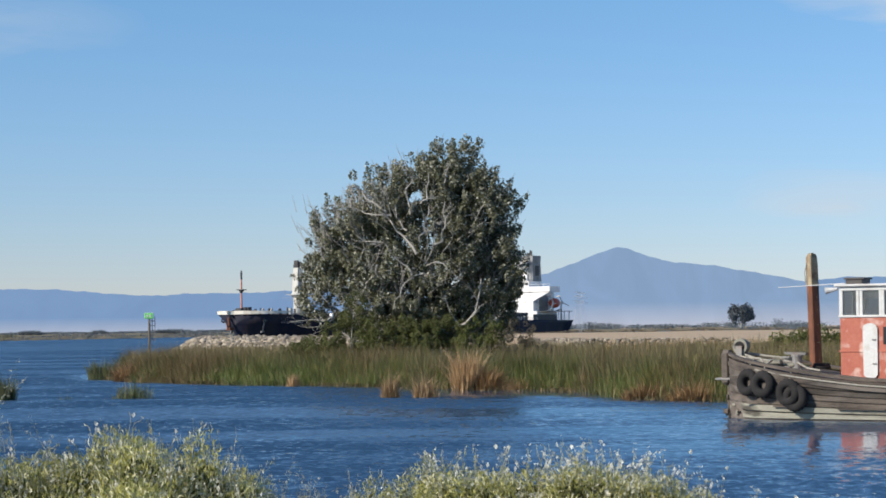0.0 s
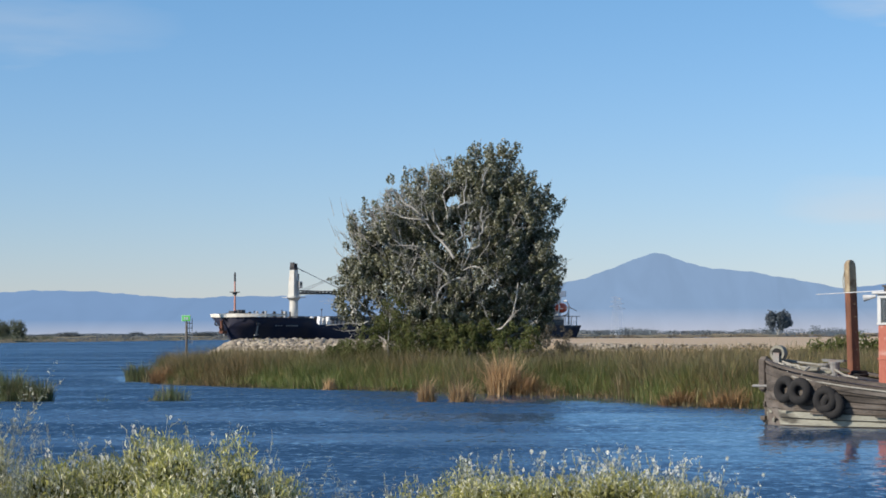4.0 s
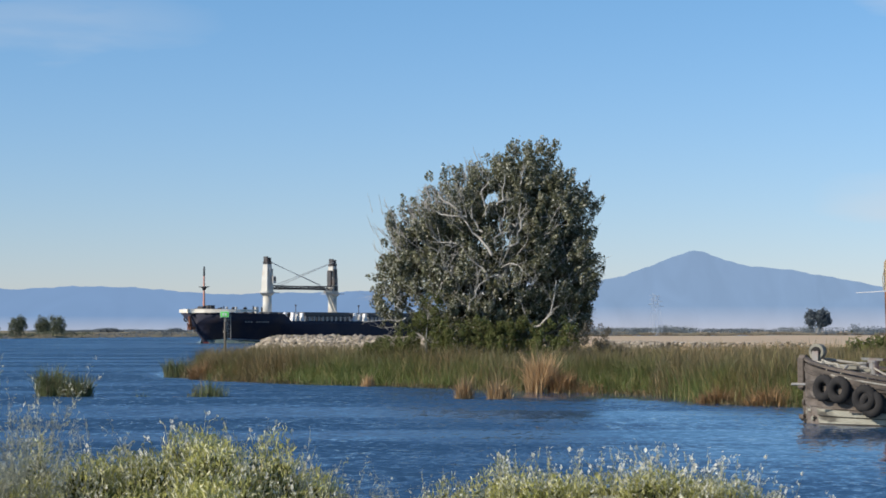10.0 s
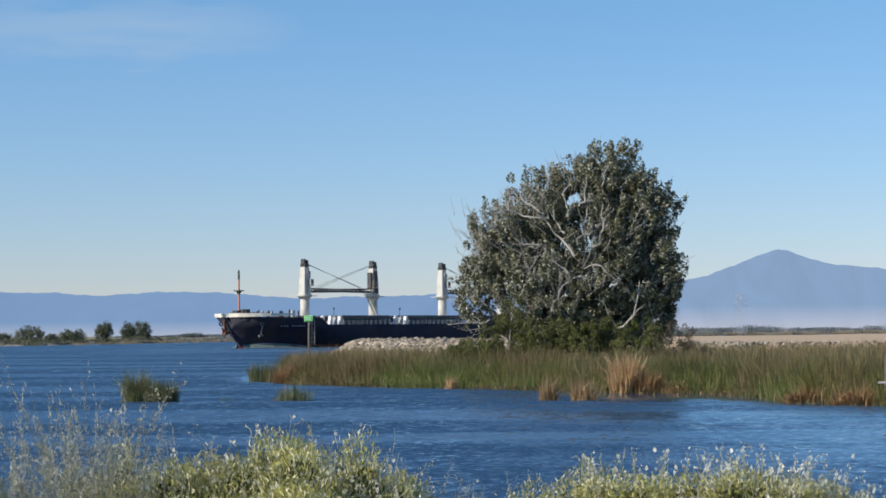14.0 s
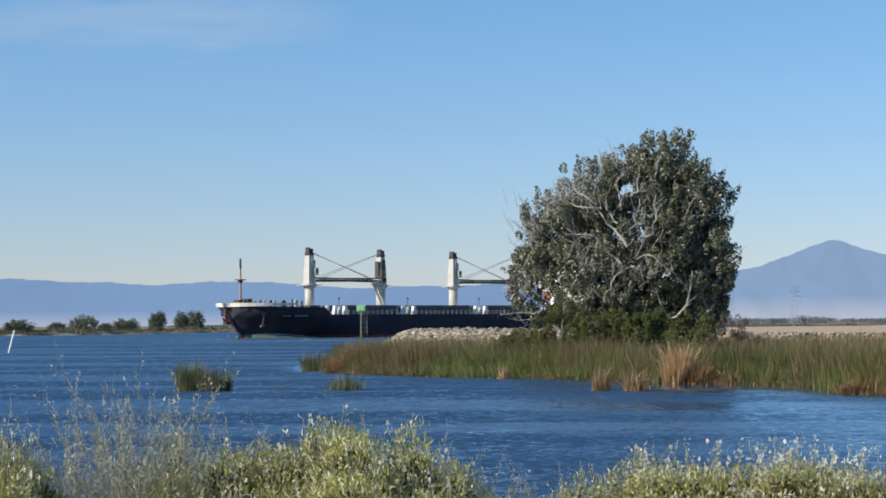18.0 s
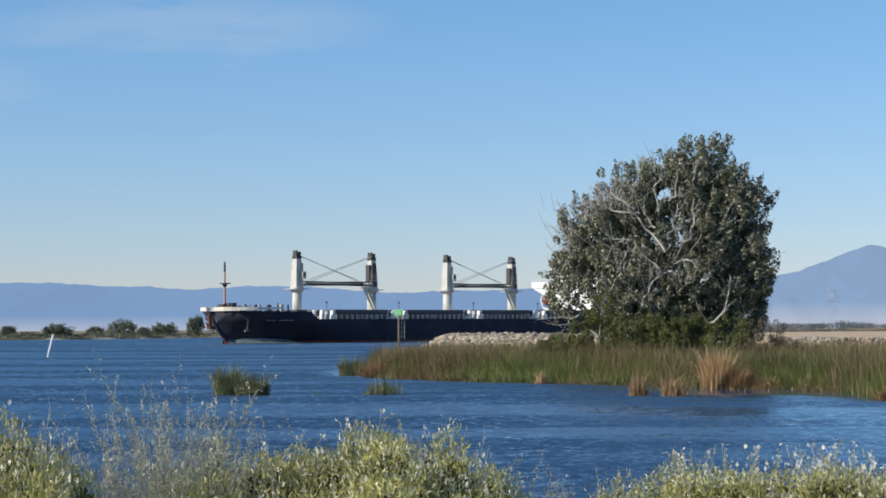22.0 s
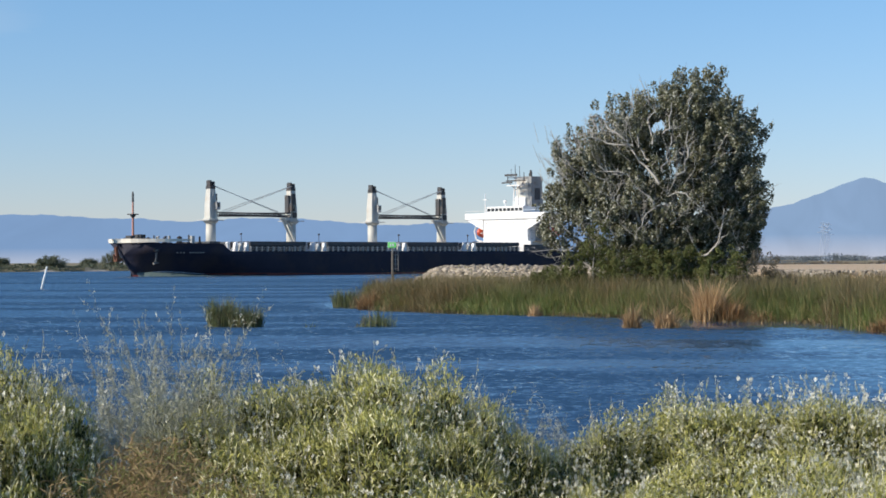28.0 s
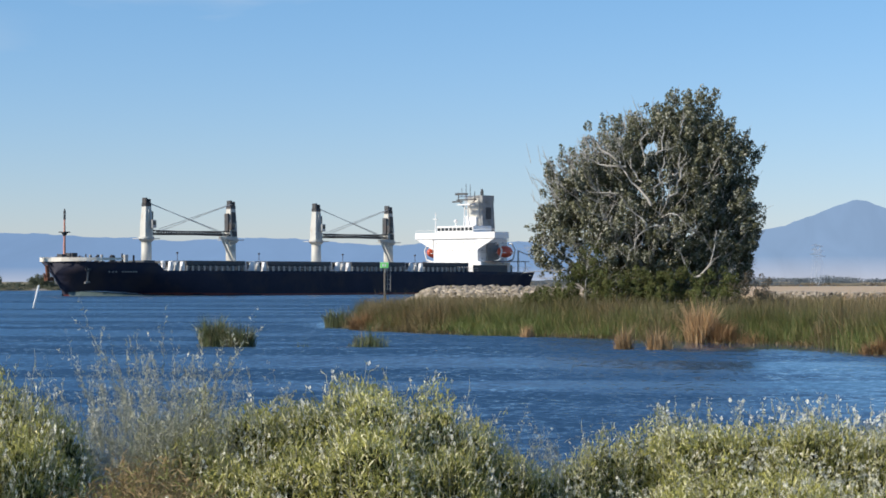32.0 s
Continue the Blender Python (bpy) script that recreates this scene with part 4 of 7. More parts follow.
def tufted_crown(name, rng, blobs, count, per, length, radius, size, material, gap=-0.2, gap_scale=0.75, holes=(), thin=None, up=0.8, inner=0.3):
    """Leaves in upright tufts over the skin of a union of ellipsoids (centre, radii), sparser within, with gaps between. Returns the mesh and the tufts' tips."""
    c, r = np.array([b[0] for b in blobs]), np.array([b[1] for b in blobs])
    area = r[:, 0] * r[:, 2] + r[:, 0] * r[:, 1] + r[:, 1] * r[:, 2]
    pick = rng.choice(len(blobs), count, p=area / area.sum())
    d = unit(rng.normal(size=(count, 3)))
    p = c[pick] + d * r[pick] * np.where(rng.uniform(size=count) < inner, rng.uniform(0.35, 0.9, count), rng.uniform(0.86, 1.04, count))[:, None]
    # skip what lies deep inside a neighbouring ellipsoid, and thin the crown by a lumpy noise
    q = (p[:, None] - c[None]) / r[None]
    deep = (1 - np.linalg.norm(q, axis=2)).max(1)
    lump = np.array([noise.noise(Vector(v) * gap_scale) for v in p])
    keep = (rng.uniform(size=count) < np.where(deep > 0.3, inner, 1.0)) & (lump > gap) & (p[:, 2] > 0.1)
    if thin is not None:
        keep &= thin(p, rng)
    p, d, lump = p[keep], d[keep], lump[keep]
    n = len(p)
    swell = np.array([noise.noise(Vector(v) * gap_scale * 0.55 + Vector((7, 3, 1))) for v in p])
    p = p + d * (lump * 0.4 + swell * 0.6 * min(1.0, length))[:, None]
    axis = unit(d * np.array([0.75, 0.75, 0.5]) + np.array([0, 0, up]) + rng.normal(0, 0.28, (n, 3)))
    ln, ra = length * rng.uniform(0.55, 1.3, n) * np.where(rng.uniform(size=n) < 0.14, 1.4, 1.0), radius * rng.uniform(0.7, 1.3, n)
    u = rng.uniform(0, 1, (n, per))
    side = rng.normal(size=(n, per, 3))
    side -= (side * axis[:, None]).sum(2, keepdims=True) * axis[:, None]
    side /= np.linalg.norm(side, axis=2, keepdims=True)
    fat = np.sin(np.pi * (0.12 + 0.80 * u)) ** 0.8 * rng.uniform(0.45, 1.05, (n, per))
    pts = p[:, None] + axis[:, None] * (ln[:, None] * (u - 0.35))[..., None] + side * (ra[:, None] * fat)[..., None]
    pts, out = pts.reshape(-1, 3), (side * 0.8 + axis[:, None] * 0.5 + d[:, None] * 0.4).reshape(-1, 3)
    for hx, hz, hr in holes:
        ok = np.hypot(pts[:, 0] - hx, pts[:, 2] - hz) > hr * rng.uniform(0.85, 1.25, len(pts))
        pts, out = pts[ok], out[ok]
    v, f = leaves(rng, pts, rng.uniform(size * 0.6, size * 1.35, len(pts)), -0.5, 0.32, out=out)
    return np_mesh(name, v, f, material), p + axis * (ln * 0.5)[:, None]


def main_tree():
    rng = np.random.default_rng(3)
    k = 1.08
    ob = thing("cottonwood_tree", "large grey-green cottonwood with bare pale limbs on the island", "tree", m=pose(-1.75 * k, 135.0 * k, 3.6 - 2.7 * k))
    ob.scale = (k, k, k)
    trunk, limbs = Shape(), Shape()
    for bx, by, dx, dz, ln, r in ((-0.7, 0.2, -0.55, 0.9, 5.2, 0.26), (0.1, -0.3, -0.1, 1.0, 6.2, 0.30), (0.7, 0.3, 0.35, 1.0, 6.0, 0.28), (1.3, 0.0, 0.7, 0.8, 4.6, 0.20), (-1.3, -0.2, -0.95, 0.6, 4.8, 0.18)):
        p, d = Vector((bx, by, -0.6)), Vector((dx * 0.5, rng.normal(0, 0.12), dz)).normalized()
        for s in range(4):
            q = p + d * (ln * 0.14)
            trunk.tube(p, q, r, r * 0.93, 9, caps=False)
            p, r = q, r * 0.93
            d = (d + Vector((dx * 0.12, rng.normal(0, 0.07), 0))).normalized()
        for _ in range(3):
            grow(limbs, rng, p, d + Vector((rng.normal(dx * 0.3, 0.35), rng.normal(0, 0.35), rng.uniform(0, 0.4))), ln * rng.uniform(0.55, 0.8), r * 0.6, 2, 0.4)
    # bare crooked limbs that reach forward out of the leaves
    for x0, z0, x1, z1, r in ((-1.8, 10.1, -4.3, 11.9, 0.085), (-1.5, 9.9, -4.0, 11.3, 0.06), (-1.2, 7.8, -3.8, 8.7, 0.07), (-2.5, 8.4, -3.5, 7.3, 0.045), (0.1, 7.4, -1.8, 10.0, 0.10), (-0.5, 8.9, -1.4, 10.8, 0.07), (0.3, 8.2, 0.9, 10.4, 0.07),
                             (1.2, 8.0, 1.8, 10.7, 0.09), (1.4, 9.4, 2.3, 9.5, 0.05), (0.4, 10.6, 0.9, 12.4, 0.07), (-0.3, 9.9, -0.4, 12.4, 0.06), (-0.2, 6.1, -1.9, 8.0, 0.09), (-0.3, 6.0, 1.1, 5.5, 0.06), (-0.1, 5.9, -1.3, 4.0, 0.06),
                             (-2.4, 6.8, -3.5, 5.0, 0.075), (2.7, 2.9, 4.1, 5.9, 0.085), (3.5, 4.6, 4.7, 5.3, 0.045), (2.7, 3.0, 1.8, 4.6, 0.05), (-5.4, 3.5, -8.2, 3.2, 0.035), (3.2, 9.8, 4.6, 10.9, 0.05), (1.9, 11.6, 2.3, 13.2, 0.05)):
        dip = 0.3 * abs(x0) - 0.12 * max(0.0, z0 - 9) ** 2 * -1
        p, e = Vector((x0, -3.9 + dip, z0)), Vector((x1, -4.5 + 0.33 * abs(x1) + 0.12 * max(0.0, z1 - 9) ** 1.6, z1))
        d = e - p
        bend = Vector(rng.normal(0, 0.10, 3)) * d.length
        prev = p
        for s in range(6):
            u = (s + 1) / 6
            q = p + d * u + bend * math.sin(math.pi * u) + Vector(rng.normal(0, 0.09, 3))
            limbs.tube(prev, q, r * 1.05, r * 0.9, 6, caps=False)
            r *= 0.86
            prev = q
            if s in (1, 3, 4):
                grow(limbs, rng, q, d.normalized() + Vector(rng.normal(0, 0.6, 3)), d.length * rng.uniform(0.18, 0.36), r * 0.6, 1, 0.3, 2)
    for _ in range(70):
        a, b = rng.uniform(-1.0, 0.9), rng.uniform(0.1, 1.0)
        p = Vector((a * 6.0, -3.9 + 2.6 * abs(a) + rng.uniform(-0.5, 0.5), 2.5 + b * 8.5 * (1 - 0.25 * abs(a))))
        d = Vector((a * 0.8 + rng.normal(0, 0.5), -0.25, 0.9 + rng.normal(0, 0.35))).normalized()
        grow(limbs, rng, p, d, rng.uniform(0.9, 2.0), rng.uniform(0.018, 0.036), 1, 0.3, 2)
    part("trunk", trunk, BARK, ob, "pale grey forked trunks", True)
    part("branchwork", limbs, BARK, ob, "bare pale grey limbs", True)
    blobs = [((2.55, 0, 11.6), (2.8, 3.0, 3.1)), ((0.3, 0, 11.75), (2.1, 2.6, 2.45)), ((0.6, 0.8, 3.0), (5.3, 2.6, 2.2)), ((4.25, 0, 9.4), (2.5, 3.2, 3.6)), ((5.1, 0.3, 6.6), (1.8, 2.8, 3.2)), ((4.3, 0.3, 4.2), (2.1, 2.4, 2.0)), ((-2.1, 0, 10.6), (2.4, 2.8, 2.5)),
             ((-4.3, 0, 8.8), (2.1, 2.8, 2.6)), ((-5.8, 0.1, 8.2), (1.4, 2.1, 2.2)), ((-6.0, 0, 5.4), (1.5, 2.0, 2.3)), ((-0.2, 0, 5.2), (5.6, 4.2, 3.8)), ((0.2, 0.3, 8.4), (4.8, 4.1, 4.1))]

    def thin(p, rng):
        """Leaves are sparse before the middle, where the dead limbs show, and on the wind-bitten west side."""
        front = (p[:, 1] < -0.8) & (((p[:, 0] + 0.6) / 3.0) ** 2 + ((p[:, 2] - 8.6) / 3.4) ** 2 < 1)
        west = p[:, 0] < -5.2
        shoulder = (p[:, 0] < 0.2) & (p[:, 2] - 0.62 * p[:, 0] > 12.2)
        chance = np.where(front, 0.55, np.where(shoulder, 0.5, np.where(west, 0.72, 1.0)))
        return rng.uniform(size=len(p)) < chance
    me, tips = tufted_crown("crown", rng, blobs, 5600, 84, 1.0, 0.28, 0.165, LEAF, gap=-0.22, inner=0.66, gap_scale=0.8, holes=((0.05, 11.3, 0.42), (0.25, 11.5, 0.3), (-0.2, 11.1, 0.3)), thin=thin)
    part("crown", me, LEAF, ob, "grey-green rustling leaves with gaps")
    twigs = Shape()
    for q in tips[::3]:
        q = Vector(q)
        twigs.tube(q - Vector((q.x * 0.05, q.y * 0.05, 0.5)), q + Vector((q.x * 0.04, q.y * 0.04, 0.22)) + Vector(rng.normal(0, 0.2, 3)), 0.022, 0.007, 4, caps=False)
    for _ in range(90):
        p = Vector((rng.uniform(-7.6, -4.2), rng.uniform(-2, 1), rng.uniform(4, 10.4)))
        twigs.tube(p, p + Vector((rng.normal(-0.25, 0.25), rng.normal(0, 0.2), rng.uniform(0.5, 1.3))), 0.02, 0.006, 4, caps=False)
    for _ in range(150):
        # pale dead twigs standing out of the thin western shoulder of the crown
        u = rng.uniform(0, 1)
        p = Vector((-6.3 + 5.9 * u + rng.normal(0, 0.4), rng.normal(-0.8, 1.2), 8.9 + 4.2 * u + rng.normal(-0.6, 0.6)))
        d = Vector((rng.normal(-0.35, 0.25), rng.normal(-0.1, 0.2), 1.0)).normalized()
        q = p + d * rng.uniform(0.4, 0.8)
        twigs.tube(p, q, 0.028, 0.02, 4, caps=False)
        for _k in range(2):
            twigs.tube(q, q + (d + Vector(rng.normal(0, 0.4, 3))).normalized() * rng.uniform(0.3, 0.7), 0.017, 0.007, 4, caps=False)
    tagged(part("twig_work", twigs, BARK, ob, "thin bare twigs"), kind="stuff")


main_tree()


def bush(label, x, y, blobs, clumps, per, spread, size, material, seed, name="bush", category="bush", group="", stem=0.06, z=None, tufted=False):
    rng = np.random.default_rng(seed)
    z = float(land(x, y)) if z is None else z
    ob = thing(name, label, category, m=pose(x, y, z), group=group)
    s = Shape()
    top = max(b[0][2] for b in blobs)
    for _ in range(5):
        b = blobs[rng.integers(len(blobs))][0]
        s.tube((rng.normal(0, 0.2), rng.normal(0, 0.2), -0.2), (b[0] * 0.8, b[1] * 0.8, b[2] + 0.2), stem, stem * 0.4, 5, caps=False)
    part("stem" if name == "bush" else "trunk", s, BARK, ob)
    if tufted:
        me, _ = tufted_crown("crown", rng, blobs, clumps, per, spread, size, 0.108, material, gap=-0.3, gap_scale=1.4, up=0.5)
    else:
        me = crown_mesh("crown", rng, blobs, clumps, per, spread, size, material, noise_cut=-0.4)
    part("foliage" if name == "bush" else "crown", me, material, ob)
    return ob


bush("dark green willow bush beside the cottonwood", -6.2, 141.0, [((0, 0, 2.3), (1.3, 1.1, 2.3)), ((0.15, 0, 4.3), (0.8, 0.7, 1.3)), ((-1.5, 0.4, 1.7), (1.2, 1.0, 1.5)), ((-2.8, 0.4, 1.2), (1.3, 0.9, 1.1))], 330, 80, 0.6, 0.24, BUSH_LEAF, 41, tufted=True)
bush("olive green shrub at the cottonwood's foot", -3.4, 140.2, [((0, 0, 1.9), (1.9, 1.2, 1.7)), ((1.6, 0, 1.9), (1.3, 1, 1.7)), ((-1.2, 0, 2.4), (1.0, 0.9, 1.3))], 330, 80, 0.6, 0.24, BUSH_LEAF, 42, tufted=True)
bush("dark green shrub under the crown", -0.2, 139.6, [((0, 0, 1.9), (1.9, 1.2, 1.8)), ((-0.9, 0, 2.4), (0.9, 0.9, 1.3))], 270, 80, 0.6, 0.24, BUSH_LEAF, 43, tufted=True)
bush("low brambly shrub at the reeds' edge", -9.2, 143.4, [((0, 0, 1.4), (1.5, 1.1, 1.3)), ((-1.3, 0, 0.9), (1.1, 0.9, 0.8))], 200, 70, 0.5, 0.22, BUSH_LEAF, 44, tufted=True)
bush("grey-brown half-dead shrub beside the cottonwood", 4.6, 137.5, [((0, 0, 1.9), (1.5, 1.1, 1.6)), ((1.3, 0, 1.4), (1.2, 0.9, 1.2))], 240, 60, 0.55, 0.24, GREY_BUSH_LEAF, 45, tufted=True)
bush("dull green shrub beneath the crown", 2.3, 138.8, [((0, 0, 2.0), (1.7, 1.1, 1.9))], 190, 80, 0.6, 0.24, BUSH_LEAF, 46, tufted=True)
bush("green shrub on the levee behind the tugboat", 46.0, 262.0, [((0, 0, 1.2), (5.5, 2.5, 1.4)), ((6, 0, 1.4), (4.0, 2.5, 1.6)), ((11, 0, 1.6), (4.5, 2.5, 1.7))], 260, 30, 0.4, 0.4, BUSH_LEAF, 47)

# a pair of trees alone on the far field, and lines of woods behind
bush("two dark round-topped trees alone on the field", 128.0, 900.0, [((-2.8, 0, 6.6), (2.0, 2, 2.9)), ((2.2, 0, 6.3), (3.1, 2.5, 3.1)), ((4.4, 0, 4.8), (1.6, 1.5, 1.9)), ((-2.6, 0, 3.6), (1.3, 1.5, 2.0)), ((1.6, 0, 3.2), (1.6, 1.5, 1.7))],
     230, 40, 0.5, 0.7, HAZE_TINTED_LEAF, 51, name="field_tree", category="tree", stem=0.45, z=2.9)


def far_woods():
    rng = np.random.default_rng(61)
    pts, sizes = [], []
    for k in range(420):
        a = radians(rng.uniform(-24, 13))
        r = rng.uniform(1700, 2300)
        x, y = r * -math.sin(a), r * math.cos(a)
        if math.degrees(a) > -1 and math.degrees(a) < 30 and y < np.interp(x, FAR_X, FAR_Y) + 30:
            continue
        hgt = rng.uniform(0.8, 2.6) * (1 + 0.9 * (rng.uniform() < 0.18)) * (1.3 if math.degrees(a) < -7 else 1.0 if a < 0 else 0.45)
        w = rng.uniform(4, 14)
        z = float(land(x, y))
        m = 230
        pts.append(np.stack([x + rng.normal(0, w * 0.6, m), y + rng.normal(0, 4, m), z + 0.3 + hgt * 1.5 * rng.uniform(0, 1, m) ** 1.3], 1))
        sizes.append(np.full(m, 1.25))
    v, f = leaves(rng, np.concatenate(pts), np.concatenate(sizes))
    thing("far_woods", "thin lines of hazy trees across the far fields", "trees", kind="stuff", data=np_mesh("far_woods", v, f, HAZE_TINTED_LEAF))


far_woods()

# bushes and small trees on the far shore: degrees to the left, distance, half width, height
for k, (a, r, w, h) in enumerate((q[0], q[1], q[2] * 1.2, q[3] * 1.08) for q in ((18.6, 830, 2.6, 3.4), (17.3, 840, 6.0, 4.6), (16.3, 870, 2.9, 3.0), (15.6, 880, 6.6, 6.2), (14.45, 920, 6.0, 5.0), (13.6, 930, 3.6, 9.0), (12.95, 985, 3.2, 8.6), (12.6, 1000, 4.6, 9.6), (19.6, 830, 4.5, 3.6),
                                 (15.0, 890, 2.5, 2.2), (11.2, 1380, 8.0, 2.2), (9.4, 1400, 5.0, 1.8), (7.6, 1420, 9.0, 2.0), (20.6, 830, 5.0, 4.4))):
    x, y = -r * math.sin(radians(a)), r * math.cos(radians(a))
    y = max(y, float(np.interp(x, FAR_X, FAR_Y)) + 12)
    # beyond 1200 m the foliage takes the leaf colour with haze in it
    bush("olive bush on the far river shore" if h < 7 else "small leafy tree on the far river shore", x, y,
         [((0, 0, h * 0.45), (w * 0.75, w * 0.6, h * 0.45)), ((-w * 0.45, 0, h * 0.3), (w * 0.5, w * 0.5, h * 0.33)), ((w * 0.4, 0, h * 0.38), (w * 0.55, w * 0.5, h * 0.42))],
         120, 70, 0.55, 0.42, HAZE_TINTED_LEAF if r > 1200 else FAR_LEAF, 70 + k, group="shore bushes", stem=0.15)


def shore_scrub():
    rng = np.random.default_rng(66)
    n = 24000
    x = rng.uniform(-420, -207, n)
    y = np.interp(x, FAR_X, FAR_Y) + rng.uniform(3, 34, n)
    lump = np.clip(0.5 + 0.6 * np.sin(x * 0.21 + 2 * np.sin(x * 0.05)) + 0.3 * np.sin(x * 0.7), 0.45, 1.5)
    v, f = leaves(rng, np.stack([x, y, land(x, y) + rng.uniform(0, 1.25, n) * lump], 1), rng.uniform(0.4, 0.9, n), 0.0)
    thing("shore_scrub", "low olive scrub along the far river shore", "scrub", kind="stuff", data=np_mesh("shore_scrub", v, f, FAR_LEAF))


shore_scrub()


def far_bank_scrub():
    """Hazy thickets along the far bank, and dark brush on the far edge of the dry field."""
    rng = np.random.default_rng(67)
    n = 16000
    x = rng.uniform(-207, 90, n)
    y = np.interp(x, FAR_X, FAR_Y) + rng.uniform(-8, 40, n)
    lump = np.clip(0.55 + 0.8 * np.sin(x * 0.13 + 2 * np.sin(x * 0.031)) + 0.4 * np.sin(x * 0.47), 0.25, 1.9)
    v, f = leaves(rng, np.stack([x, y, np.maximum(land(x, y), 0) + rng.uniform(0, 1.3, n) * lump], 1), rng.uniform(0.4, 1.0, n), 0.0)
    thing("far_bank_scrub", "hazy dark thickets along the far river bank", "scrub", kind="stuff", data=np_mesh("far_bank_scrub", v, f, HAZE_TINTED_LEAF))
    n = 9000
    x = rng.uniform(-30, 260, n)
    y = 459 + 1.258 * (x + 118) - rng.uniform(3, 9, n)
    lump = np.clip(0.7 + 0.5 * np.sin(x * 0.35 + 2 * np.sin(x * 0.09)), 0.3, 1.3)
    v, f = leaves(rng, np.stack([x, y, land(x, y) + rng.uniform(0, 0.75, n) * lump], 1), rng.uniform(0.3, 0.8, n), 0.0)
    thing("field_edge_brush", "low dark brush along the field's far edge", "scrub", kind="stuff", data=np_mesh("field_edge_brush", v, f, FIELD_BRUSH))


far_bank_scrub()


def pylon(x, y, h):
    ob = thing("pylon", "pale steel lattice power pylon far across the fields", "pylon", m=pose(x, y, float(land(x, y)), 0, 0, 25), group="pylons")
    legs = Shape()
    for a, b in ((-1, -1), (-1, 1), (1, -1), (1, 1)):
        legs.tube((a * 2.6, b * 2.6, -0.3), (a * 0.5, b * 0.5, h), 0.09, 0.06, 4)
    for i in range(7):
        z0, z1 = h * i / 7, h * (i + 1) / 7
        w0, w1 = 2.6 - 2.1 * i / 7, 2.6 - 2.1 * (i + 1) / 7
        for b in (-1, 1):
            legs.tube((-w0, b * w0, z0), (w1, b * w1, z1), 0.04, 0.04, 4).tube((w0, b * w0, z0), (-w1, b * w1, z1), 0.04, 0.04, 4)
    part("tower", legs, PYLON_STEEL, ob)
    for z, w in ((h * 0.74, 4.6), (h * 0.86, 3.8), (h * 0.97, 2.8)):
        part("crossarm", Shape().tube((-w, 0, z), (w, 0, z), 0.13, 0.13, 4).tube((-w, 0, z), (0, 0, z + 1.2), 0.09, 0.09, 4).tube((w, 0, z), (0, 0, z + 1.2), 0.09, 0.09, 4), PYLON_STEEL, ob)


pylon(100.0, 1500.0, 30.0)
pylon(104.5, 1620.0, 30.0)


# ================= river marks =================
def channel_marker():
    x, y = -28.1, 199.0
    ob = thing("channel_marker", "green square daymark on a dark timber pile in the river", "channel marker", m=pose(x, y, 0, 0, 0, 8))
    part("pile", Shape().tube((0, 0, -1.2), (0, 0, 4.75), 0.13, 0.11, 10), PILE_WOOD, ob, "dark timber pile")
    ld = part("ladder", Shape().box(0.24, 0.31, 0.0, 0.08, 2.7, 4.9).box(0.50, 0.57, 0.0, 0.08, 2.6, 5.1), STEEL_GREY, ob, "pale steel ladder bolted beside the pile")
    for z in (2.8, 3.25, 3.7, 4.15, 4.6):
        part("rung", Shape().box(0.08, 0.55, 0.02, 0.06, z, z + 0.06), STEEL_GREY, ld)
    bd = part("daymark", Shape().box(-0.43, 0.35, -0.26, -0.20, 4.86, 5.38, 0.012), SIGN_GREEN, ob, "bright green square board")
    part("border", Shape().box(-0.46, 0.38, -0.19, -0.17, 4.83, 5.41), SHIP_WHITE, bd)
    # a number that cannot be read, as plain bars
    part("number_bar", Shape().box(-0.25, -0.11, -0.275, -0.265, 4.98, 5.24), SHIP_WHITE, bd)
    part("number_bar", Shape().box(-0.01, 0.13, -0.275, -0.265, 4.98, 5.24), SHIP_WHITE, bd)
    part("bracket", Shape().box(-0.08, 0.08, -0.2, 0.02, 4.4, 5.2), STEEL_GREY, ob)


channel_marker()
pole = thing("leaning_pole", "white pole leaning out of the open river", "pole", m=pose(-87.0, 275.0, 0, 0, 14, 0))
part("shaft", Shape().tube((0, 0, -1.5), (0, 0, 3.15), 0.17, 0.13, 10), POLE_WHITE, pole, "white painted pole", True)


# ================= the bulk carrier =================
SHIP = dict(psi=38.44, speed=4.5454, x=-153.27, y=486.69, turn=0.0313)


def hull_half(s, z):
    """Half breadth of the hull s metres aft of the bow, z above the water."""
    B = 14.6
    lead = 6.2 - 0.62 * z if z < 10 else 0.0      # the raked stem
    flare = np.clip((z + 1) / 10.5, 0, 1)
    L = 40 - 20 * flare
    u = np.clip((s - lead) / L, 0, 1)
    h = B * (1 - (1 - u) ** (1.75 + 0.6 * flare)) ** (0.9 - 0.35 * flare)
    run = np.clip((s - 134) / 30, 0, 1)
    return h * (1 - (0.55 - 0.035 * z) * run ** 2)


def bow_fit(x):
    """The fore body is a little shorter than its drawn lines."""
    return x if x >= 25 else 2.4 + x * 0.904


def deck_height(s):
    if s < 25:
        return 8.1 + 0.5 * (1 - s / 25) ** 2
    return 6.2 if s > 27.5 else 8.1 - 1.9 * (s - 25) / 2.5


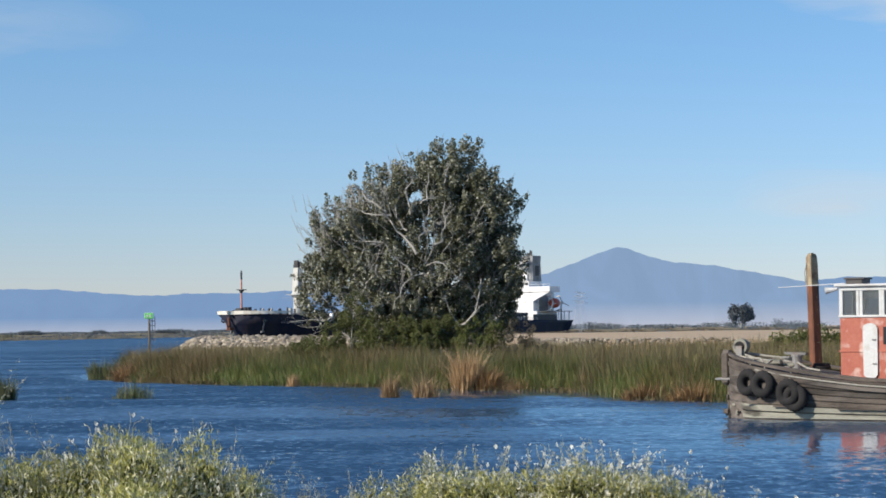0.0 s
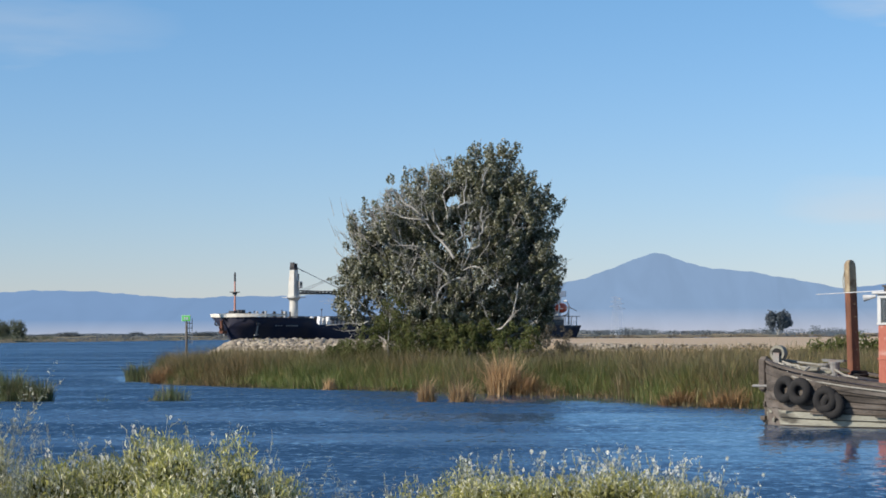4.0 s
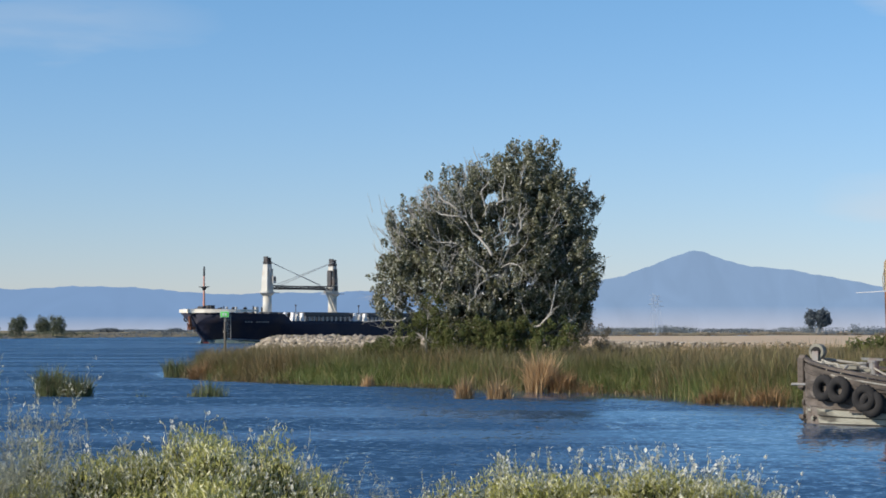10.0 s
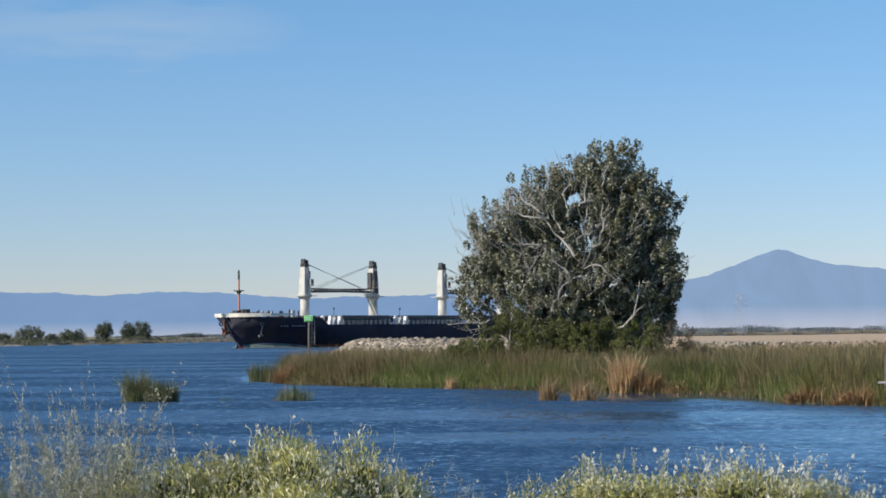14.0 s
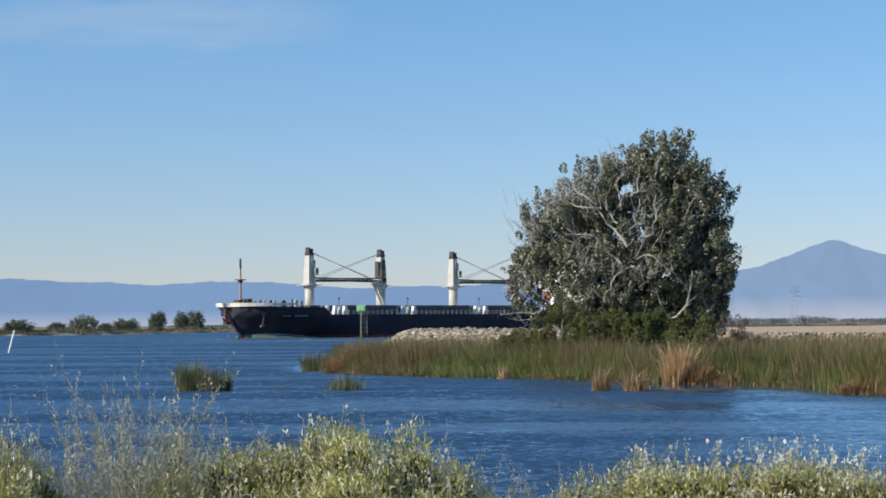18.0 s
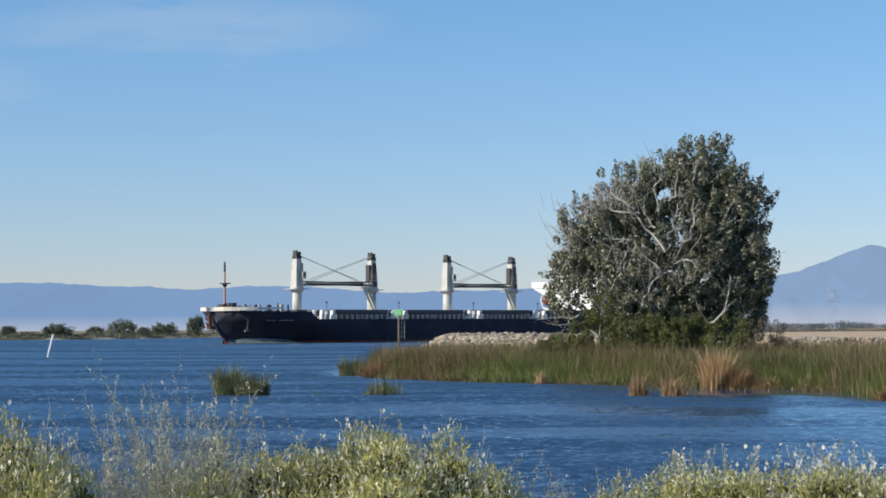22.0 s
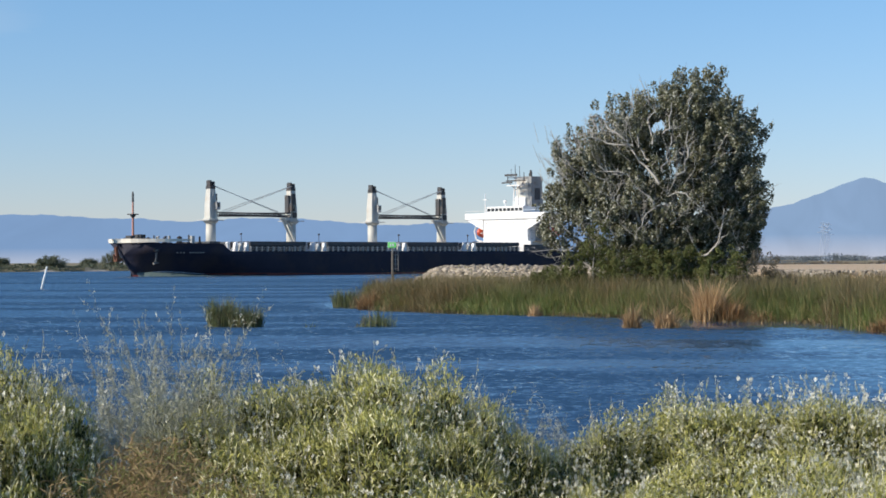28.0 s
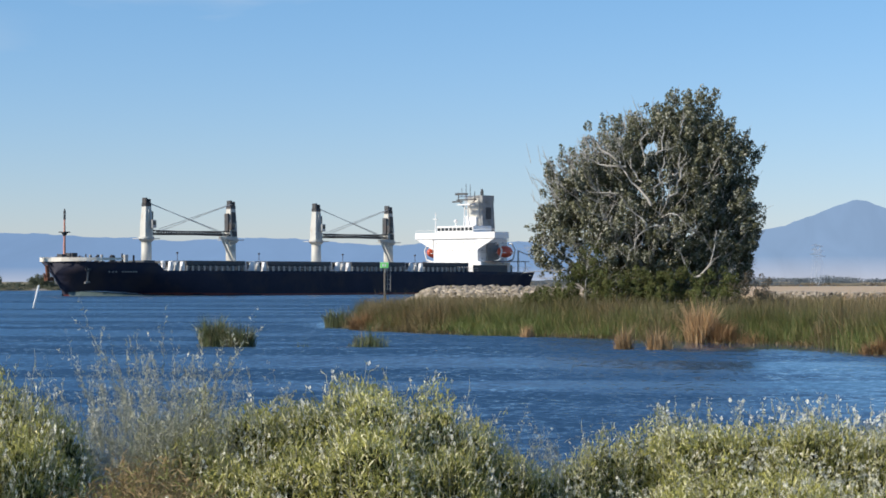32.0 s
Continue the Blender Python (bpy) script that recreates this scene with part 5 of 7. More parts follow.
def build_ship():
    ship = thing("bulk_carrier", "black-hulled bulk carrier with four cream deck cranes under way", "ship")
    stations = [0.05, 0.4, 1, 2, 3, 4.5, 6, 8, 10, 13, 16, 20, 25, 27.5, 32, 40, 60, 100, 130, 140, 151, 158, 164, 166.8]
    secs = []
    for s in stations:
        dk = deck_height(s)
        zs = [-4, -1.2, 0, 1.2, 2.6, 4, 5.3, dk]
        ring = [(bow_fit(max(s, 6.2 - 0.62 * z) if s < 7 else s), -float(hull_half(max(s, 6.25 - 0.62 * z), z)) - 0.02, z) for z in zs]
        ring += [(p[0], -p[1], p[2]) for p in reversed(ring)]
        secs.append(ring)
    hull = part("hull", Shape().loft(secs, closed=True), HULL, ship, "navy-black painted steel hull", True)
    # red boot-top showing at the waterline
    secs = []
    for s in [x for x in stations if x >= 6]:
        z0, z1 = -1.0, 0.42 + 0.35 * math.exp(-((s - 32) / 14.0) ** 2)
        y0, y1 = float(hull_half(s, z0)) + 0.05, float(hull_half(s, z1)) + 0.05
        secs.append([(bow_fit(s), -y0, z0), (bow_fit(s), -y1, z1)])
    part("boot_top", Shape().loft(secs, caps=False), BOOT, hull, "faded red boot-topping at the waterline")
    # white bulwark round the forecastle
    secs = []
    for s in (0.0, 0.4, 1, 2, 3, 4.5, 6, 8, 10, 12, 14.5):
        b, t = deck_height(s) - 0.3 + 0.065 * s, 9.4 - 0.012 * s
        y = float(hull_half(max(s, 0.3), 8.6))
        x = bow_fit(s)
        secs.append([(x - 0.35 * (s < 1), -y - 0.12, b), (x - 0.6 * (s < 1), -y - 0.3, t), (x, -y + 0.05, t), (x, -y + 0.1, b)])
    port = Shape().loft(secs, closed=True)
    part("bulwark", port, BULWARK_CREAM, ship, "white forecastle bulwark")
    part("bulwark", Shape().loft([[(x, -y, z) for x, y, z in s] for s in secs], closed=True), BULWARK_CREAM, ship, "white forecastle bulwark")
    # anchors in their pockets, port and starboard
    for y0 in (-1, 1):
        xa, ya, yb = bow_fit(7.6), y0 * (float(hull_half(7.6, 6.6)) + 0.05), y0 * (float(hull_half(9.0, 3.6)) + 0.15)
        an = part("anchor", Shape().tube((xa, ya, 6.8), (xa + 1.2, yb, 3.5), 0.26, 0.22, 6).tube((xa + 0.5, yb, 3.2), (xa + 2.0, yb, 3.5), 0.3, 0.3, 6), STEEL_GREY, ship, "grey stockless anchor")
        part("hawse_pipe", Shape().torus((xa - 0.1, ya, 6.7), (0.4, 1, 0), 0.6, 0.22, 12, 6), DARK_STEEL, an)
    part("anchor", Shape().tube((3.5, 0.8, 7.4), (3.9, 0.8, 4.4), 0.42, 0.5, 6).box(3.2, 5.2, 0.1, 1.5, 3.7, 4.6, 0.1).tube((3.4, 0.8, 4.2), (2.6, 0.8, 5.6), 0.42, 0.15, 6), RUST, ship, "rusty anchor hung under the bow")
    # ship's name, unreadable: plain bars on the bow
    for k, s in enumerate((12.4, 13.2, 14.0, 15.6, 16.3, 17.0, 17.7, 18.4, 19.1)):
        y = -float(hull_half(s, 6.0))
        part("name_bar", Shape().box(bow_fit(s) - 0.22, bow_fit(s) + 0.22, y - 0.10, y + 0.02, 5.7, 6.05), STEEL_GREY, hull)
    # forecastle gear
    part("foredeck", Shape().loft([[(bow_fit(q), -float(hull_half(q, 8)) * 0.9, z) for z in (7.9, 8.2)] + [(bow_fit(q), float(hull_half(q, 8)) * 0.9, z) for z in (8.2, 7.9)] for q in (1, 3, 6, 10, 16, 24)], closed=True), DARK_STEEL, ship)
    wl = part("windlass", Shape().tube((7.5, -2.6, 9.0), (7.5, 2.6, 9.0), 0.7, 0.7, 10).box(9.4, 11.0, -1.4, 1.4, 8.2, 10.5, 0.1).box(6.6, 8.0, -1.1, 1.1, 8.2, 10.2, 0.1), DARK_STEEL, ship, "dark anchor windlass")
    part("drum", Shape().tube((11.0, -3.2, 9.0), (11.0, 3.2, 9.0), 0.6, 0.6, 10), DARK_STEEL, wl)
    for s, y in ((12.5, -4.5), (14, -5.5), (17.5, -6.5), (20.5, -7.0), (13.5, 3.5), (19, 4.5)):
        part("vent", Shape().tube((s, y, 8.2), (s, y, 9.7), 0.25, 0.25, 8).ball((s, y, 9.8), 0.42, 0.42, 0.3, 8, 5), FUNNEL_GREY if s in (12.5, 20.5) else DARK_STEEL, ship)
    for s, y, w, h in ((9.6, -4.2, 0.5, 0.9), (10.8, -5.0, 0.35, 1.3), (13.0, -6.2, 0.5, 0.8), (15.4, -5.2, 0.7, 1.2), (16.6, -7.0, 0.4, 0.9), (18.6, -5.6, 0.8, 1.0), (19.8, -7.4, 0.35, 1.5), (23.6, -7.0, 0.5, 1.1)):
        part("mooring_bitt", Shape().tube((s, y, 8.2), (s, y, 8.9 + h), w * 0.5, w * 0.5, 8).box(s - w, s + w, y - 0.3, y + 0.3, 8.2, 8.5), DARK_STEEL if s != 15.4 else FUNNEL_GREY, ship)
    part("locker", Shape().box(20.0, 21.0, -8.4, -7.4, 8.2, 10.1, 0.08), FUNNEL_GREY, ship, "grey deck locker")
    mast = part("foremast", Shape().tube((8.1, 0, 8.2), (8.1, 0, 20.0), 0.34, 0.2, 8), MAST_RED, ship, "salmon-red foremast")
    part("platform", Shape().box(7.2, 9.0, -1.2, 1.2, 15.4, 15.65).tube((8.1, 0, 14.6), (8.1, 0, 15.4), 0.3, 0.8, 8), DARK_STEEL, mast, "dark mast platform")
    part("mast_lamp", Shape().tube((8.1, 0, 18.6), (8.1, 0, 20.2), 0.30, 0.26, 8).tube((8.1, 0, 20.2), (8.1, 0, 21.2), 0.34, 0.16, 8), DARK_STEEL, mast)
    # hatches: coaming, cover with ribs
    for a, b in ((27.2, 30.2), (37.5, 56.0), (64.0, 85.5), (93.5, 113.0), (120.5, 138.0)):
        hb = 10.2 if a > 28 else 6.5
        co = part("hatch_coaming", Shape().box(a, b, -hb, hb, 6.0, 7.55), DARK_STEEL, ship, "dark hatch coaming")
        cv = Shape().box(a - 0.3, b + 0.3, -hb - 0.3, hb + 0.3, 7.6, 8.75, 0.12)
        part("hatch_cover", cv, HATCH_GREEN, ship, "dark blue-grey steel hatch cover")
        n = max(2, int((b - a) / 1.7))
        stay = Shape().box(-0.14, 0.14, -0.22, 0.22, 6.2, 7.5).mesh("coaming_stay", FUNNEL_GREY)
        for i in range(n + 1):
            for y0 in (-1, 1):
                part("coaming_stay", stay, None, co).location = (a + (b - a) * i / n, y0 * (hb + 0.22), 0)
    # white winch platforms and ventilators between the hatches
    for s0, s1 in ((31.0, 36.6), (57.0, 63.2), (86.6, 92.6), (114.0, 119.8)):
        hs = part("mast_house", Shape().box(s0, s1, -6.6, 6.6, 6.1, 8.0, 0.1), SHIP_WHITE, ship, "white deck house at the crane's foot")
        for k in range(4):
            s = s0 + 0.7 + k * (s1 - s0 - 1.4) / 3
            part("ventilator", Shape().tube((s, -8.2, 6.2), (s, -8.2, 8.2), 0.42, 0.42, 8).ball((s, -8.2, 8.3), 0.65, 0.65, 0.4, 8, 5), SHIP_WHITE if k % 2 == 0 else DARK_STEEL, hs)
        for k in range(3):
            s = s0 + 0.4 + k * (s1 - s0 - 0.8) / 2.6
            part("hatch_motor_box", Shape().prism([(s, 6.2), (s + 1.1, 6.2), (s + 0.8, 8.5 - 0.4 * (k % 2)), (s + 0.3, 8.5 - 0.4 * (k % 2))], 1, -11.4, -10.4), SHIP_WHITE if k != 1 else FUNNEL_GREY, hs, "white hatch winch housing")
        part("stair", Shape().add([(s0, -9.4, 6.2), (s0 + 0.9, -9.4, 6.2), (s1 - 0.6, -9.4, 8.6), (s1 - 1.5, -9.4, 8.6), (s0, -9.2, 6.2), (s0 + 0.9, -9.2, 6.2), (s1 - 0.6, -9.2, 8.6), (s1 - 1.5, -9.2, 8.6)],
                                  [(0, 1, 2, 3), (7, 6, 5, 4), (0, 4, 5, 1), (1, 5, 6, 2), (2, 6, 7, 3), (3, 7, 4, 0)]), SHIP_WHITE, hs, "white inclined ladder")
        part("light_post", Shape().tube((s1 + 0.2, -7.4, 6.2), (s1 + 0.2, -7.4, 10.9), 0.1, 0.08, 6).box(s1 - 0.05, s1 + 0.45, -7.55, -7.25, 10.5, 10.9), DARK_STEEL, hs)
    # deck rails along the side, as posts and a rail
    for y0 in (-1, 1):
        rail, prev = Shape(), None
        for s in range(28, 140, 2):
            y = y0 * (float(hull_half(s, 6)) - 0.15)
            rail.tube((s, y, 6.1), (s, y, 7.15), 0.05, 0.05, 4)
            if prev:
                rail.tube(prev, (s, y, 7.15), 0.045, 0.045, 4)
                rail.tube((prev[0], prev[1], 6.65), (s, y, 6.65), 0.035, 0.035, 4)
            prev = (s, y, 7.15)
        part("deck_rail", rail, FUNNEL_GREY, ship, "thin pale deck railing")
    # cranes
    c = [32.8, 60.1, 89.8, 116.8]
    for k, s in enumerate(c):
        aft = 1 if k % 2 == 0 else -1
        cr = part("crane_post", Shape().tube((s, 0, 6.1), (s, 0, 14.2), 1.36, 1.26, 18), CRANE_CREAM, ship, "cream crane pedestal", True)
        part("slewing_ring", Shape().tube((s, 0, 14.0), (s, 0, 14.75), 1.95, 1.95, 18).tube((s, 0, 13.4), (s, 0, 14.0), 1.3, 1.9, 18), CRANE_CREAM, cr)
        part("crane_walkway", Shape().box(s - 2.5, s + 2.5, -2.4, 2.4, 14.2, 14.4), FUNNEL_GREY, cr)
        tower = Shape().loft([[(s - a, -b, z), (s + a, -b, z), (s + a, b, z), (s - a, b, z)] for a, b, z in ((1.2, 1.15, 14.75), (1.15, 1.1, 18.0), (0.8, 0.85, 22.6))], closed=True)
        part("crane_house", tower, CRANE_CREAM, cr, "cream tapering crane tower")
        part("sheave_head", Shape().box(s - 0.85, s - 0.2, -0.8, 0.8, 22.6, 24.6, 0.12).box(s + 0.2, s + 0.85, -0.8, 0.8, 22.6, 24.3, 0.12).box(s - 0.85, s + 0.85, -0.9, 0.9, 22.4, 23.2), DARK_STEEL, cr, "dark sheave head")
        part("cab", Shape().box(s + aft * 0.9 - 0.6, s + aft * 0.9 + 0.7, -2.1, -1.05, 17.0, 19.0, 0.1), FUNNEL_GREY if k % 2 == 0 else DARK_STEEL, cr, "crane driver's cab")
        part("cab_window", Shape().box(s + aft * 0.9 - 0.4, s + aft * 0.9 + 0.5, -2.14, -2.09, 17.7, 18.7), GLASS_DARK, cr)
        part("machinery", Shape().box(min(s + aft * 1.05, s + aft * 1.6), max(s + aft * 1.05, s + aft * 1.6), -0.8, 0.8, 16.4, 21.2, 0.1), DARK_STEEL, cr)
        part("tower_ladder", Shape().box(s - 0.28, s - 0.2, -1.32, -1.2, 14.8, 21.6).box(s + 0.2, s + 0.28, -1.32, -1.2, 14.8, 21.6).box(s - 0.2, s + 0.2, -1.3, -1.22, 17.9, 18.05).box(s - 0.2, s + 0.2, -1.3, -1.22, 20.0, 20.15), FUNNEL_GREY, cr)
        if aft < 0:
            part("winch_house", Shape().box(s - 1.0, s + 0.5, -1.5, -1.1, 18.6, 21.6, 0.1), DARK_STEEL, cr, "dark winch housing on the crane tower")
            part("winch_house", Shape().box(s - 0.5, s + 0.9, -1.45, -1.1, 15.2, 16.6, 0.1), DARK_STEEL, cr)
        # jib laid level towards the next crane, built as a lattice
        off = 0.95 if aft > 0 else -0.95
        x0, x1, zj = s + aft * 1.4, s + aft * 24.6, 15.9
        jb = Shape()
        for dy in (-0.55, 0.55):
            for dz in (-0.42, 0.42):
                jb.tube((x0, off + dy, zj + dz * 1.3), (x1, off + dy * 0.7, zj + dz * 0.6), 0.15, 0.12, 5)
        for i in range(14):
            p, q = x0 + (x1 - x0) * i / 14, x0 + (x1 - x0) * (i + 1) / 14
            for dy in (-0.55, 0.55):
                jb.tube((p, off + dy, zj - 0.5), (q, off + dy, zj + 0.5), 0.08, 0.08, 4)
                jb.box(min(p, q), max(p, q), off + dy - 0.02, off + dy + 0.02, zj - 0.3, zj - 0.02)
        part("jib", jb, DARK_STEEL, cr, "dark lattice jib laid level")
        part("jib_wire", Shape().tube((s + aft * 0.6, off - 0.3, 23.6), (x1 - aft * 0.8, off - 0.3, zj + 0.4), 0.075, 0.075, 4).tube((s + aft * 0.6, off + 0.3, 23.6), (x1 - aft * 0.8, off + 0.3, zj + 0.9), 0.075, 0.075, 4), FUNNEL_GREY, cr, "luffing wires")
        if aft < 0:
            part("jib_rest", Shape().tube((s - 4.2, -1.4, 14.9), (s - 0.9, -1.4, 8.6), 0.34, 0.34, 6).tube((s - 3.0, -1.4, 14.9), (s + 0.3, -1.4, 8.6), 0.34, 0.34, 6).box(s - 4.8, s - 1.0, -1.9, -0.9, 14.5, 15.1), CRANE_CREAM, cr)
    # superstructure
    f0 = 143.5
    house = part("superstructure", Shape().box(f0, f0 + 12.5, -9.0, 9.0, 6.1, 17.0, 0.15), SHIP_WHITE, ship, "white accommodation block")
    part("lower_house", Shape().box(f0 - 0.8, f0 + 6.0, -11.0, 11.0, 6.1, 9.2, 0.1), SHIP_WHITE, ship)
    part("engine_casing", Shape().box(f0 + 6.0, f0 + 12.0, -10.6, 10.6, 6.1, 8.9, 0.1), SHIP_WHITE, ship, "white casing under the boat deck")
    part("side_bulwark", Shape().box(137.0, 151.0, -13.6, -13.4, 6.1, 8.1), DARK_STEEL, ship, "dark bulwark beside the accommodation")
    br = part("bridge", Shape().box(f0 - 0.5, f0 + 5.5, -16.2, 16.2, 15.7, 17.6, 0.12).prism([(-9.0, 15.8), (-16.0, 15.8), (-9.0, 12.6)], 0, f0 - 0.2, f0 + 0.5).prism([(9.0, 15.8), (16.0, 15.8), (9.0, 12.6)], 0, f0 - 0.2, f0 + 0.5), SHIP_WHITE, ship, "white bridge with open wings")
    wh = part("wheelhouse", Shape().box(f0 - 0.2, f0 + 7.5, -7.4, 7.4, 17.55, 19.5, 0.1), SHIP_WHITE, ship, "white wheelhouse")
    for k in range(9):
        y = -6.4 + 1.6 * k
        part("bridge_window", Shape().box(f0 - 0.26, f0 - 0.18, y - 0.62, y + 0.62, 18.1, 19.0), GLASS_DARK, wh)
    for row, z in enumerate((9.9, 12.4, 14.6)):
        for k in range(8):
            y = -7.8 + 2.2 * k
            if (k + row) % 4 == 3:
                continue
            part("porthole", Shape().box(f0 - 0.05, f0 + 0.05, y - 0.22, y + 0.22, z - 0.22, z + 0.22), CRANE_CREAM, house)
        for k in range(4):
            s = f0 + 1.8 + 2.9 * k
            part("porthole", Shape().box(s - 0.25, s + 0.25, -9.06, -8.96, z - 0.24, z + 0.24), FUNNEL_GREY, house)
    # thin grey panel on part of the white port wall
    part("side_panel", Shape().box(f0 + 3.4, f0 + 8.2, -9.6, -9.02, 9.2, 14.6, 0.1), FUNNEL_PAINT, ship, "grey panel on the port house wall behind the lifeboat")
    for z in (11.2, 13.4, 15.4):
        part("deck_edge", Shape().box(f0 + 0.6, f0 + 12.8, -9.5, -8.9, z, z + 0.16), SHIP_WHITE, house)
        part("side_rail", Shape().tube((f0 + 0.7, -9.45, z + 1.0), (f0 + 12.6, -9.45, z + 1.0), 0.05, 0.05, 4).tube((f0 + 0.7, -9.45, z + 0.55), (f0 + 12.6, -9.45, z + 0.55), 0.04, 0.04, 4), FUNNEL_GREY, house)
    for y0 in (-1, 1):
        part("bridge_rail", Shape().path([(f0 - 0.3, y0 * 16, 17.6), (f0 - 0.3, y0 * 16, 18.3), (f0 - 0.3, y0 * 7.5, 18.3)], 0.06, 4), SHIP_WHITE, br)
    rm = part("radar_mast", Shape().tube((f0 + 4, -1.7, 19.4), (f0 + 4, -0.7, 29.2), 0.2, 0.14, 8).tube((f0 + 4, 0.4, 19.4), (f0 + 4, -0.4, 29.2), 0.2, 0.14, 8).tube((f0 + 5.4, -0.6, 19.4), (f0 + 4.2, -0.5, 28.0), 0.16, 0.12, 8).tube((f0 + 4, -1.5, 21.6), (f0 + 4, 0.2, 22.8), 0.09, 0.09, 5).tube((f0 + 4, 0.2, 21.6), (f0 + 4, -1.4, 22.8), 0.09, 0.09, 5).tube((f0 + 4, -1.3, 23.8), (f0 + 4, 0.1, 24.8), 0.09, 0.09, 5).box(f0 + 2.9, f0 + 5.1, -3.0, 2.0, 25.6, 25.9).box(f0 + 3.2, f0 + 4.8, -2.6, 1.6, 28.0, 28.25), SHIP_WHITE, ship, "white radar mast")
    part("radar_scanner", Shape().box(f0 + 2.4, f0 + 2.8, -2.4, 2.4, 28.5, 29.1), DARK_STEEL, rm)
    part("mast_crosstree", Shape().box(f0 + 3.6, f0 + 4.4, -4.4, 3.0, 27.0, 27.35).tube((f0 + 4, -4.0, 27.2), (f0 + 4, -4.0, 29.6), 0.16, 0.1, 6).tube((f0 + 4, 2.6, 27.2), (f0 + 4, 2.6, 29.4), 0.16, 0.1, 6).tube((f0 + 4, -4.0, 27.0), (f0 + 4, -0.8, 24.4), 0.12, 0.12, 5).tube((f0 + 4, 2.6, 27.0), (f0 + 4, -0.6, 24.4), 0.12, 0.12, 5), DARK_STEEL, rm, "dark mast crosstree with lamps")
    part("whip_aerial", Shape().tube((f0 + 8.4, -2.8, 26.6), (f0 + 8.4, -2.8, 30.2), 0.12, 0.08, 5), DARK_STEEL, rm)
    part("radar_scanner", Shape().box(f0 + 2.2, f0 + 2.6, -0.6, 3.4, 26.4, 26.8), DARK_STEEL, rm)
    part("aerials", Shape().tube((f0 + 4, -2.2, 28.2), (f0 + 4, -2.2, 31.6), 0.1, 0.06, 5).tube((f0 + 4, -0.5, 29), (f0 + 4, -0.5, 31.9), 0.1, 0.06, 5).tube((f0 + 4, 1.2, 28.2), (f0 + 4, 1.2, 30.8), 0.1, 0.06, 5), DARK_STEEL, rm)
    part("signal_mast", Shape().tube((f0 + 1.5, 9.5, 17.5), (f0 + 1.5, 9.5, 23.6), 0.22, 0.12, 6).box(f0 + 1.2, f0 + 1.8, 8.7, 10.3, 21.6, 21.8), SHIP_WHITE, ship)
    part("dome", Shape().tube((f0 + 3.5, 3.2, 19.4), (f0 + 3.5, 3.2, 20.6), 0.2, 0.2, 6).ball((f0 + 3.5, 3.2, 21.0), 0.6, 0.6, 0.6, 10, 6), SHIP_WHITE, ship)
    fn = part("funnel", Shape().loft([[(f0 + 7.6, -3.6, z), (f0 + 13.6 - t, -3.6, z), (f0 + 13.6 - t, 2.6, z), (f0 + 7.6, 2.6, z)] for z, t in ((16.9, 0.6), (28.4, 1.4))], closed=True), FUNNEL_PAINT, ship, "grey funnel casing")
    part("funnel_band", Shape().box(f0 + 7.5, f0 + 12.4, -3.72, 2.7, 26.8, 28.5), FUNNEL_PAINT, fn)
    part("exhaust_pipe", Shape().tube((f0 + 9.6, -1.6, 28.4), (f0 + 9.6, -1.6, 30.0), 0.4, 0.4, 8).tube((f0 + 11.4, 0.4, 28.4), (f0 + 11.4, 0.4, 29.6), 0.35, 0.35, 8).tube((f0 + 10.6, -0.6, 28.4), (f0 + 10.6, -0.6, 30.5), 0.3, 0.3, 8), DARK_STEEL, fn, "dark exhaust pipes")
    part("funnel_face", Shape().box(f0 + 7.46, f0 + 7.58, -2.2, 2.3, 22.2, 27.6), CRANE_CREAM, fn, "pale forward face of the funnel")
    part("funnel_emblem", Shape().box(f0 + 9.0, f0 + 11.2, -3.78, -3.66, 21.6, 25.0), DARK_STEEL, fn, "dark square emblem")
    part("house_top_box", Shape().box(f0 + 7.2, f0 + 9.6, -1.6, 2.9, 17.0, 22.2, 0.1), SHIP_WHITE, fn)
    # lifeboats in davits, port and starboard
    for y0 in (-1, 1):
        fb = f0 if y0 < 0 else f0 - 4.2
        lb = part("lifeboat", Shape().ball((fb + 8.0, y0 * 12.2, 12.0), 3.0, 1.45, 1.7, 14, 8), BOAT_ORANGE, ship, "orange enclosed lifeboat", True)
        part("keel_band", Shape().box(fb + 5.6, fb + 10.4, y0 * 12.2 - 1.3, y0 * 12.2 + 1.3, 11.6, 11.8), SHIP_WHITE, lb)
        for s in (fb + 5.2, fb + 10.8):
            part("davit", Shape().path([(s, y0 * 10.4, 9.2), (s, y0 * 12.8, 9.8), (s, y0 * 13.6, 12.4), (s, y0 * 12.4, 14.4), (s, y0 * 11.2, 14.2)], 0.22, 6), SHIP_WHITE, lb, "white lifeboat davit")
        for s in (f0 + 6.5, f0 + 9.0, f0 + 12.5, f0 + 15.5):
            part("boat_deck_pillar", Shape().tube((s, y0 * 13.2, 6.1), (s, y0 * 13.2, 9.1), 0.16, 0.16, 6), SHIP_WHITE, ship, "white boat deck pillar")
        part("boat_deck", Shape().box(f0 + 0.5, f0 + 16.5, min(y0 * 9.9, y0 * 14.0), max(y0 * 9.9, y0 * 14.0), 9.1, 9.3), DARK_STEEL, ship)
    part("provision_crane", Shape().tube((f0 + 17.6, -8.5, 6.1), (f0 + 17.6, -8.5, 12.6), 0.3, 0.25, 8).tube((f0 + 17.6, -8.5, 12.4), (f0 + 20.8, -9.5, 11.2), 0.18, 0.14, 6), FUNNEL_GREY, ship)
